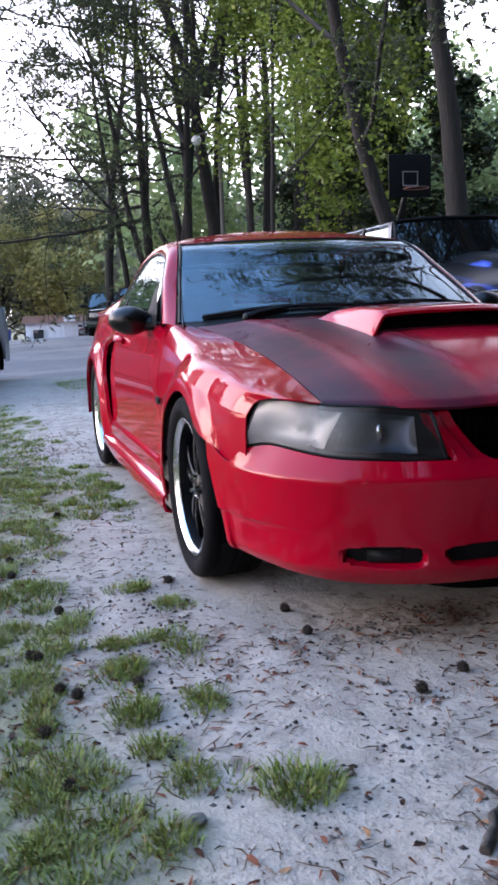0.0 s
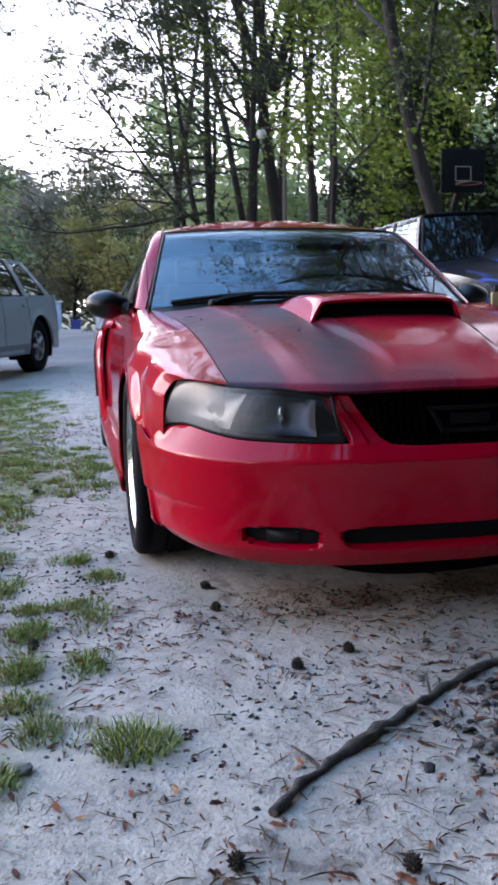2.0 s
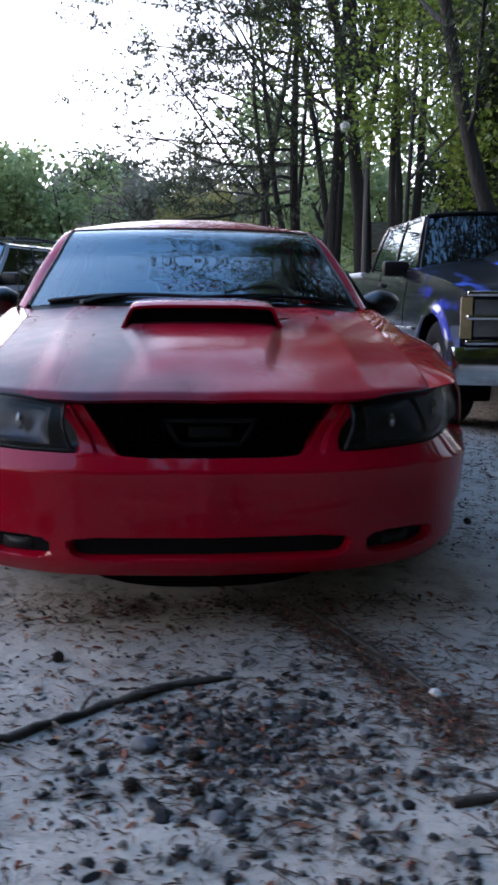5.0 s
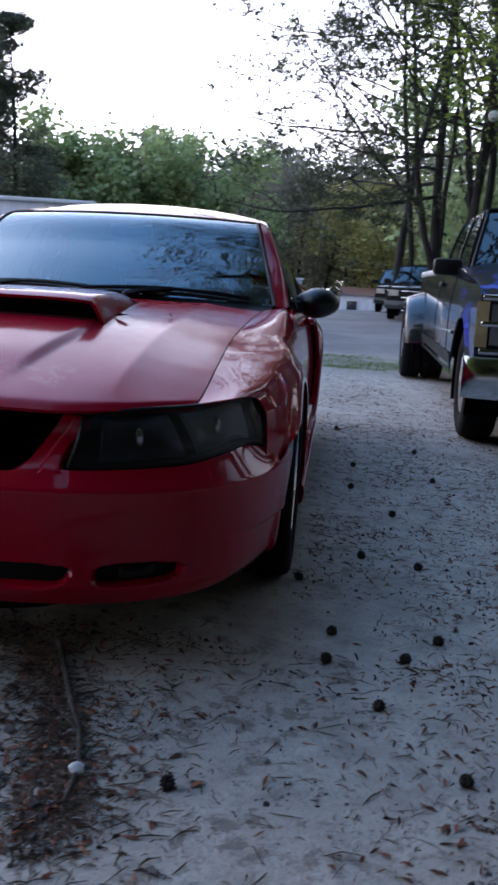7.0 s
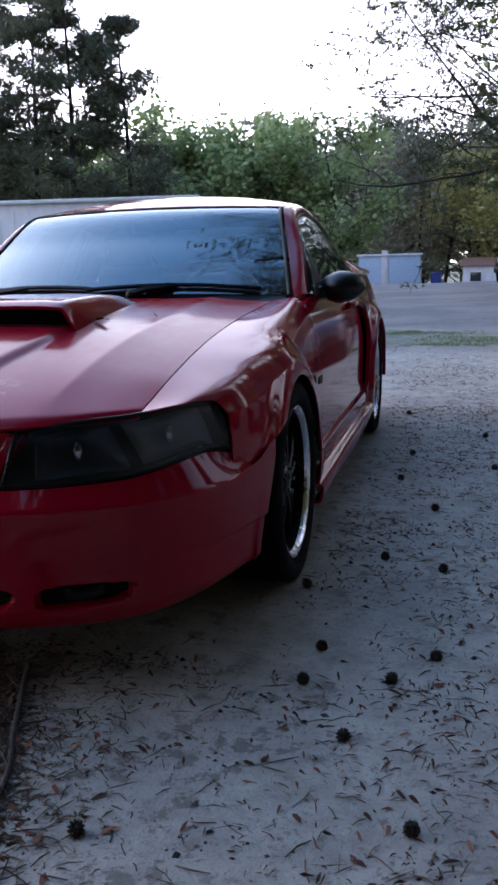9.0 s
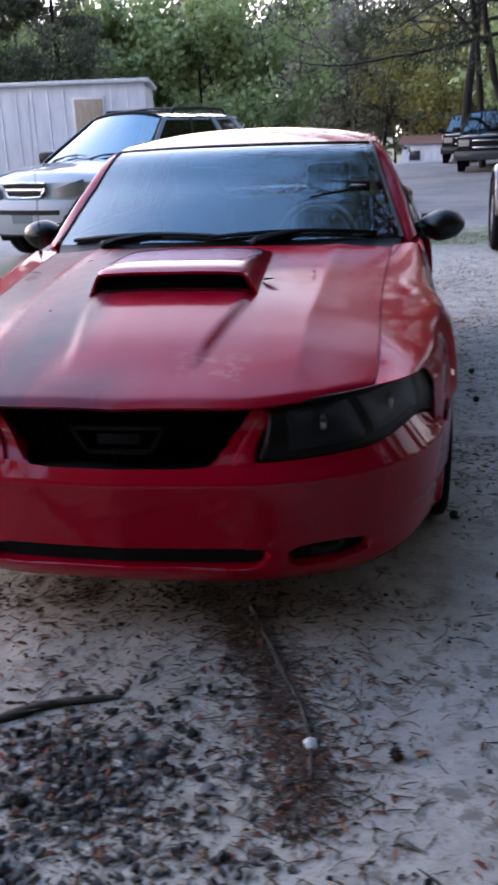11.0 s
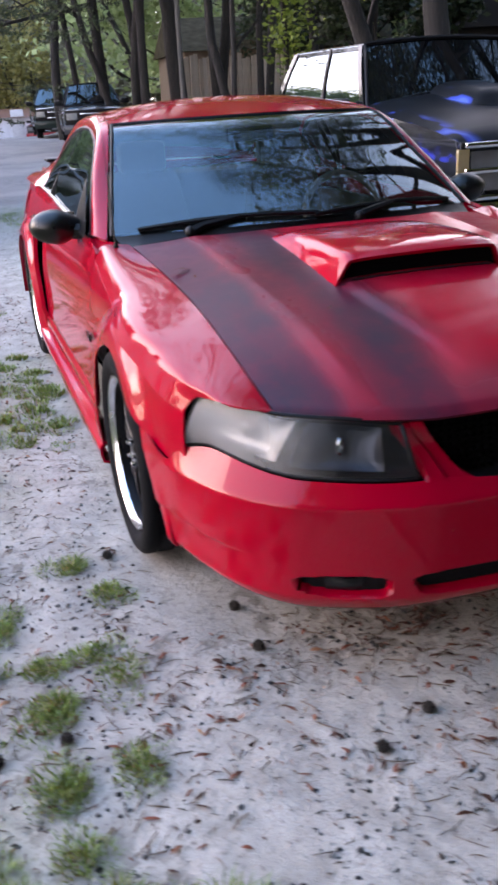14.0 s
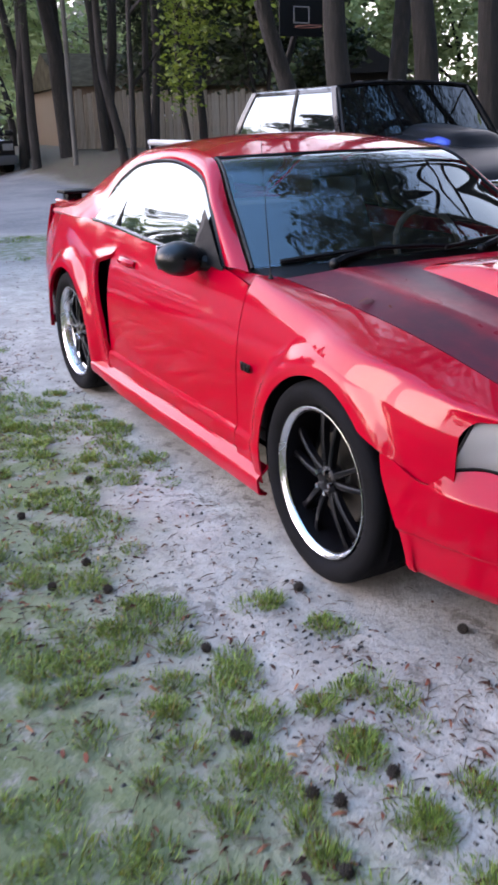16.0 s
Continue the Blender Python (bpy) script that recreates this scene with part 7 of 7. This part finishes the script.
class Tree:
    """Grows limbs as bent tubes and remembers the twig ends for leaves."""

    def __init__(self, seed):
        self.r = np.random.default_rng(seed)
        self.pieces, self.ends = [], []
        self.tips, self.fine, self.thin = False, True, 0.0

    def limb(self, p, d, length, rad, depth, wander=0.22, lift=0.05, kids=4, seg=None, spread=0.9, bare=0.35):
        r = self.r
        n = max(4, int(length / (0.5 if depth > 1 else 0.35)))
        n = min(n, 14)
        pts, rads = [Vector(p)], [rad]
        d = Vector(d).normalized()
        for i in range(n):
            d = (d + Vector(r.normal(0, wander, 3)) * 0.35 + Vector((0, 0, lift))).normalized()
            pts.append(pts[-1] + d * (length / n))
            rads.append(max(rad * (1 - 0.75 * (i + 1) / n), self.thin))
        if self.fine or depth > 0:
            self.pieces.append(tube(pts, rads, seg or (9 if rad > 0.08 else 5 if rad > 0.025 else 3), False))
        if depth <= 0:
            self.ends += pts[-2:] if self.tips else pts[1:]
            return pts
        for k in range(kids):
            t = bare + (1 - bare) * (k + r.uniform(0.2, 0.9)) / kids
            i = min(int(t * n), n - 1)
            a = pts[i]
            dd = (pts[i + 1] - pts[i]).normalized()
            side = Vector(r.normal(0, 1, 3)).cross(dd)
            side.normalize()
            nd = (dd * (1 - spread * 0.5) + side * spread).normalized()
            self.limb(a, nd, length * r.uniform(0.38, 0.62) * (1.15 - 0.5 * t), rads[i] * r.uniform(0.42, 0.62), depth - 1, wander * 1.2, lift * 0.7, kids, None, spread, 0.3)
        self.ends.append(pts[-1])
        return pts

    def leaves(self, per, size, cloud, flat=0.5, drop=0.0, aspect=0.55):
        r = self.r
        verts, faces = [], []
        for e in self.ends:
            for _ in range(per):
                c = e + Vector(r.normal(0, cloud, 3)) * 1.0
                c.z += -drop * r.random()
                s = size * r.uniform(0.6, 1.3)
                a = Vector(r.normal(0, 1, 3))
                a.z *= flat
                a.normalize()
                b = a.cross(Vector(r.normal(0, 1, 3)))
                b.normalize()
                o = len(verts)
                verts += [c - a * s, c - b * s * aspect, c + a * s, c + b * s * aspect]
                faces.append((o, o + 1, o + 2, o + 3))
        return verts, faces

    def needles(self, per, size, cloud, width=0.07):
        """Short fans of thin needles round the twig ends."""
        r = self.r
        verts, faces = [], []
        for e in self.ends:
            for _ in range(per):
                c = e + Vector((r.uniform(-1.5, 1.5) * cloud, r.uniform(-1.5, 1.5) * cloud, r.normal(0, cloud * 0.28)))
                ax = Vector((r.normal(0, 1), r.normal(0, 1), r.normal(0.15, 0.5))).normalized()
                for _k in range(5):
                    d = (ax + Vector(r.normal(0, 0.6, 3))).normalized()
                    w = d.cross(Vector(r.normal(0, 1, 3))).normalized() * size * width
                    o = len(verts)
                    verts += [c - w, c + w, c + d * size]
                    faces.append((o, o + 1, o + 2))
        return verts, faces


def finish(t, name, label, crown_mat, crown, trunk_mat=None, crown_label="", at=None):
    ob = empty(name, at or (0, 0, 0))
    tagged(ob, label, "tree", "trees round the yard")
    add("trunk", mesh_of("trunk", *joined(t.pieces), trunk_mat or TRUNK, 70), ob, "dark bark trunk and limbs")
    if crown:
        add("crown", mesh_of("crown", *crown, crown_mat, smooth=False), ob, crown_label)
    return ob


def hardwood(x, y, h, rad, seed, lean=(0, 0), crown=SPRING, per=7, size=0.06, cloud=0.16, label="hardwood tree with dark trunk and fresh green leaves", kids=5, depth=3, fork=None, bare=0.4, feathery=False, narrow=1.0):
    t = Tree(seed)
    z = ground_z(x, y) - 0.15
    t.limb((x, y, z), (lean[0], lean[1], 1), h, rad, depth, 0.16, 0.02, kids, 11, 0.85, bare)
    if fork:
        a = Vector((x + lean[0] * fork, y + lean[1] * fork, z + fork))
        for s in (-1, 1):
            t.limb(a, (0.35 * s, 0.1 * s, 1), h * 0.6, rad * 0.6, depth - 1, 0.2, 0.03, kids, 9, 0.8, 0.25)
    if narrow != 1.0:
        def slim(p):
            return Vector((x + (p.x - x) * narrow, y + (p.y - y) * narrow, p.z))
        t.pieces = [([slim(Vector(p)) for p in v], f) for v, f in t.pieces]
        t.ends = [slim(e) for e in t.ends]
    return finish(t, "tree", label, crown, t.needles(per, size, cloud, 0.13) if feathery else t.leaves(per, size, cloud) if per else None)


def pine(x, y, h, rad, seed, first=0.3, reach=3.5, side=None, per=4, label="tall pine with dark needles and thin drooping branches", size=0.16, tiers=26, lean=(0, 0), cloud=0.07, taper=0.85, keep=0.74, needle=None):
    t = Tree(seed)
    t.tips, t.fine, t.thin = True, y < 35, 0.010
    r = t.r
    z = ground_z(x, y) - 0.15
    main = []
    for k in range(13):
        f = k / 12
        main.append((x + lean[0] * h * f + 0.15 * math.sin(f * 5 + seed), y + lean[1] * h * f + 0.12 * math.cos(f * 4 + seed), z + h * f))
    t.pieces.append(tube(main, [rad * (1 - 0.85 * k / 12) for k in range(13)], 10))
    for k in range(tiers):
        f = first + (1 - first) * (k + r.random()) / tiers
        p = Vector(main[0]).lerp(Vector(main[-1]), f)
        i = min(int(f * 12), 11)
        p = Vector(main[i]).lerp(Vector(main[i + 1]), f * 12 - i)
        a = r.uniform(0, 2 * math.pi)
        if side is not None and r.random() < 0.65:
            a = side + r.normal(0, 0.5)
        l = reach * (1.15 - f * taper) * r.uniform(0.6, 1.15)
        t.limb(p, (math.cos(a), math.sin(a), r.uniform(-0.1, 0.35)), l, rad * 0.38 * (1.2 - f), 2, 0.25, 0.03, 5, 5, 0.8, 0.25)
    t.ends = [e for e in t.ends if math.hypot(e.x - x, e.y - y) < reach * keep]
    return finish(t, "pine_tree", label, needle or NEEDLE, t.needles(per, size, cloud, 0.12))


# tall trees behind the parked vehicles
hardwood(6.05, 26.2, 15, 0.27, 11, (-0.03, 0), fork=7.2, bare=0.35, per=14, size=0.072, cloud=0.20, label="tall forked hardwood with dark trunk and thin spring leaves")
hardwood(7.35, 26.4, 14, 0.16, 12, (-0.04, 0.02), per=14, size=0.072, cloud=0.20)
hardwood(4.75, 26.6, 14, 0.15, 13, (-0.10, 0), per=0, size=0.06, crown=NEEDLE, label="bare leaning hardwood with many thin limbs", kids=6, bare=0.3)
hardwood(5.3, 28.4, 15, 0.15, 14, (0.02, 0), per=0, size=0.06, crown=NEEDLE, label="bare slender hardwood with dark limbs", kids=5)
hardwood(4.35, 27.4, 13, 0.13, 15, (-0.16, 0), per=0, size=0.06, crown=NEEDLE, label="bare leaning hardwood with many thin limbs", kids=6, bare=0.3)
pine(4.2, 28.0, 17, 0.19, 16, 0.22, 6.9, math.pi, 7, lean=(-0.02, 0), tiers=26, cloud=0.20, size=0.17, taper=0.35, keep=1.15)
pine(5.0, 25.6, 16, 0.15, 17, 0.28, 6.5, math.pi * 0.95, 6, lean=(0.0, 0), tiers=20, cloud=0.17, size=0.15)
hardwood(6.55, 22.6, 12, 0.13, 18, (-0.14, 0.02), per=3, size=0.06, label="leaning slender hardwood before the fence", bare=0.5)
hardwood(5.65, 10.6, 10.5, 0.15, 19, (-0.42, 0.0), per=34, size=0.036, cloud=0.20, label="leaning hardwood with fresh green leaves beside the hoop", bare=0.35)
hardwood(8.05, 14.0, 13, 0.27, 20, (-0.06, 0), per=4, size=0.06, cloud=0.20, label="thick straight hardwood trunk behind the truck", bare=0.5)
hardwood(11.4, 17.0, 14, 0.26, 21, (0.0, 0), per=1, size=0.06, cloud=0.20, label="thick hardwood trunk at the yard's edge", bare=0.45)
hardwood(10.9, 15.0, 14, 0.30, 22, (0.01, 0), per=1, size=0.06, cloud=0.20, label="thick hardwood trunk at the yard's edge", bare=0.5)
hardwood(11.2, 13.4, 13, 0.28, 23, (0.0, 0.0), per=1, size=0.06, cloud=0.20, label="thick hardwood trunk at the yard's edge", bare=0.5)
hardwood(5.6, 19.5, 11, 0.13, 24, (-0.05, 0), per=20, size=0.08, cloud=0.26, label="leafy young hardwood in full spring green", bare=0.2, kids=6, narrow=0.6)
hardwood(7.6, 20.5, 12, 0.14, 25, (-0.16, 0), per=21, size=0.085, cloud=0.26, label="leafy young hardwood in full spring green", bare=0.2, kids=6, narrow=0.62)
hardwood(8.85, 18.7, 8.4, 0.16, 26, (-0.02, 0), DEEP, 14, 0.10, 0.18, "dark broad-leaved evergreen tree behind the hoop", 6, 3, None, 0.12, narrow=0.42)
for k, (x, y) in enumerate(((3.6, 29.5), (6.6, 27.6), (7.7, 27.2), (8.6, 26.0), (9.4, 27.4), (5.9, 30.2), (4.5, 31.0), (11.0, 27.0), (3.2, 32.0))):
    hardwood(x, y, 12 + k % 3, 0.12 + 0.03 * (k % 3), 40 + k, (-0.04 + 0.02 * (k % 4), 0), per=3, size=0.06, cloud=0.20, label="slender hardwood trunk in the wood", bare=0.5, kids=4)

# pines behind the mobile home
for k, (x, y, h) in enumerate(((-22.5, 46, 17), (-19.5, 44, 17.5), (-17.5, 47, 15), (-26, 48, 18), (-24.5, 43, 16))):
    pine(x, y, h, 0.22, 60 + k, 0.25, 4.2, None, 4, size=0.30, tiers=26, label="tall dark pine behind the mobile home", cloud=0.34, needle=HAZE_NEEDLE, keep=0.9)


def far_tree(x, y, h, seed, mat, per=16, size=0.30, cloud=0.8):
    t = Tree(seed)
    t.fine = False
    z = ground_z(x, y) - 0.2
    t.limb((x, y, z), (t.r.normal(0, 0.04), 0, 1), h, 0.16, 2, 0.2, 0.03, 8, 6, 0.95, 0.12)
    return t.leaves(per, size, cloud, aspect=0.6), t.pieces


def wood_belt(name, label, spots, mat, size, per, cloud, seed):
    verts, trunks = [], []
    for k, (x, y, h) in enumerate(spots):
        lv, pc = far_tree(x, y, h, seed + k, mat, per, size, cloud)
        verts.append(lv)
        trunks += pc
    ob = empty(name)
    tagged(ob, label, "trees", kind="stuff")
    add("crowns", mesh_of("crowns", *joined(verts), mat, smooth=False), ob)
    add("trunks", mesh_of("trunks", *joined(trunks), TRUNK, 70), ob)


br = np.random.default_rng(9)
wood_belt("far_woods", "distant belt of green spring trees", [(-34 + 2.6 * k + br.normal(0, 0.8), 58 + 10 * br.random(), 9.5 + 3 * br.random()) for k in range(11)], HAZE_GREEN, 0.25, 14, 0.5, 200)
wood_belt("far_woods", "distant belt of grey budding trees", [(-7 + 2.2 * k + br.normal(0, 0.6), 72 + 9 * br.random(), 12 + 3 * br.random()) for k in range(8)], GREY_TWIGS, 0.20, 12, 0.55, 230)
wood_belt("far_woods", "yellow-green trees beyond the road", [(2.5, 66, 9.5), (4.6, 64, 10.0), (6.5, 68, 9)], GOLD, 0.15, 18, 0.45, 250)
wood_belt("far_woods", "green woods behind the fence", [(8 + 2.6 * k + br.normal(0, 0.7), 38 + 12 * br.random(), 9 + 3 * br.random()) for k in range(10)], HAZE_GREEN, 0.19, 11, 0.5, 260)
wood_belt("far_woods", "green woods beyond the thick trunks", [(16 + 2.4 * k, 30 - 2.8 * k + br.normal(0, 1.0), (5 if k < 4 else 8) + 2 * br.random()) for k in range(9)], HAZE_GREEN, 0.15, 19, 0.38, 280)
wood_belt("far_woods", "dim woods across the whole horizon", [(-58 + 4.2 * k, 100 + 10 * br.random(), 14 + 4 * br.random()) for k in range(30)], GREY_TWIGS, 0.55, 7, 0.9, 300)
# trees behind the camera and over the yard, seen mirrored in glass and paint
for k, (x, y, h, r, lx, ly) in enumerate(((4.5, -5.5, 13, 0.26, -0.22, 0.22), (7.5, -3.5, 14, 0.26, -0.2, 0.12), (3.0, -10.5, 15, 0.26, -0.1, 0.15), (9.5, 1.5, 14, 0.28, -0.25, 0.0), (-1.0, -13.0, 14, 0.24, 0, 0.1),
                                          (-2.5, -6.5, 13, 0.24, 0.12, 0.2))):
    hardwood(x, y, h, r, 400 + k, (lx, ly), per=0, size=0.04, cloud=0.15, label="spreading hardwood with bare crooked limbs over the yard", kids=5, depth=4, bare=0.22)
# unseen belts added round the yard to hold back sky light
wood_belt("far_woods", "unseen belt of woods added behind the yard to dim the light", [(-3.5 + 2.3 * k, -10.5 - 5 * br.random(), 11 + 4 * br.random()) for k in range(13)], SPRING, 0.40, 6, 0.6, 420)
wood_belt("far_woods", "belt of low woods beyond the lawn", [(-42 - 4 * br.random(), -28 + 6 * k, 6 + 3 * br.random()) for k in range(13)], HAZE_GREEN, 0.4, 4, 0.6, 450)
wood_belt("far_woods", "unseen belt of woods added beyond the truck's side of the yard for shade", [(24 + 5 * br.random(), -28 + 4.5 * k, 10 + 4 * br.random()) for k in range(9)], HAZE_GREEN, 0.4, 4, 0.6, 480)
# thicket out of view, added to cut low light under the bumper
wood_belt("low_thicket", "unseen dark thicket of low evergreens added behind the yard to block light", [(-9 + 1.9 * k + br.normal(0, 0.3), -9.6 - 1.2 * br.random(), 3.4 + 1.2 * br.random()) for k in range(13)], DEEP, 0.17, 9, 0.32, 520)
# dense tall crowns on the truck's side of the yard
# out of view: added to shade the yard and darken mirrored sky
for k, (x, y, h, r) in enumerate(((7.6, 6.0, 14, 0.25), (10.8, 7.2, 15, 0.27), (7.0, 1.8, 14, 0.24), (10.5, 4.5, 15, 0.26), (6.6, -1.2, 13, 0.22))):
    hardwood(x, y, h, r, 500 + k, (-0.12, 0), NEEDLE, 10, 0.10, 0.28, "tall dark pine added out of view beside the truck for shade", 6, 3, None, 0.3, True)
# dark evergreens over the fence; beside the thick trunks a stand-in for a dome
for k, (x, y, h) in enumerate(((10.2, 30.0, 5.5), (12.6, 29.9, 6.0), (14.8, 30.3, 5.5), (11.6, 20.5, 3.4))):
    hardwood(x, y, h, 0.10, 540 + k, (0, 0), DEEP, 10, 0.10, 0.2, "dark evergreen tree against the board fence" if k < 3 else "low dark bush standing in for an unidentified dome beside thick trunks", 6, 3, None, 0.1)
# a dense row of trees close behind the yard
# out of view: added to block sky light from behind
for k, (x, y, h) in enumerate(((-6.5, -11.0, 12), (-3.0, -9.5, 13), (0.2, -8.6, 14), (3.2, -8.2, 14), (6.2, -7.8, 14), (9.2, -6.8, 14), (11.5, -2.5, 13))):
    hardwood(x, y, h, 0.2, 560 + k, (0, 0), SPRING, 14, 0.21, 0.40, "dense leafy hardwood added unseen in the row behind the yard for shade", 6, 3, None, 0.08)
# crowns that reach over the drive from its far side
for k, (x, y, h, lx, ly) in enumerate(((5.2, 0.0, 13, -0.10, 0.05), (5.6, 3.2, 14, -0.12, 0.12), (4.8, -3.2, 13, -0.08, 0.1))):
    hardwood(x, y, h, 0.22, 600 + k, (lx, ly), NEEDLE, 9, 0.085, 0.22, "spreading tree with dense dark crown over the drive", 7, 3, None, 0.3)
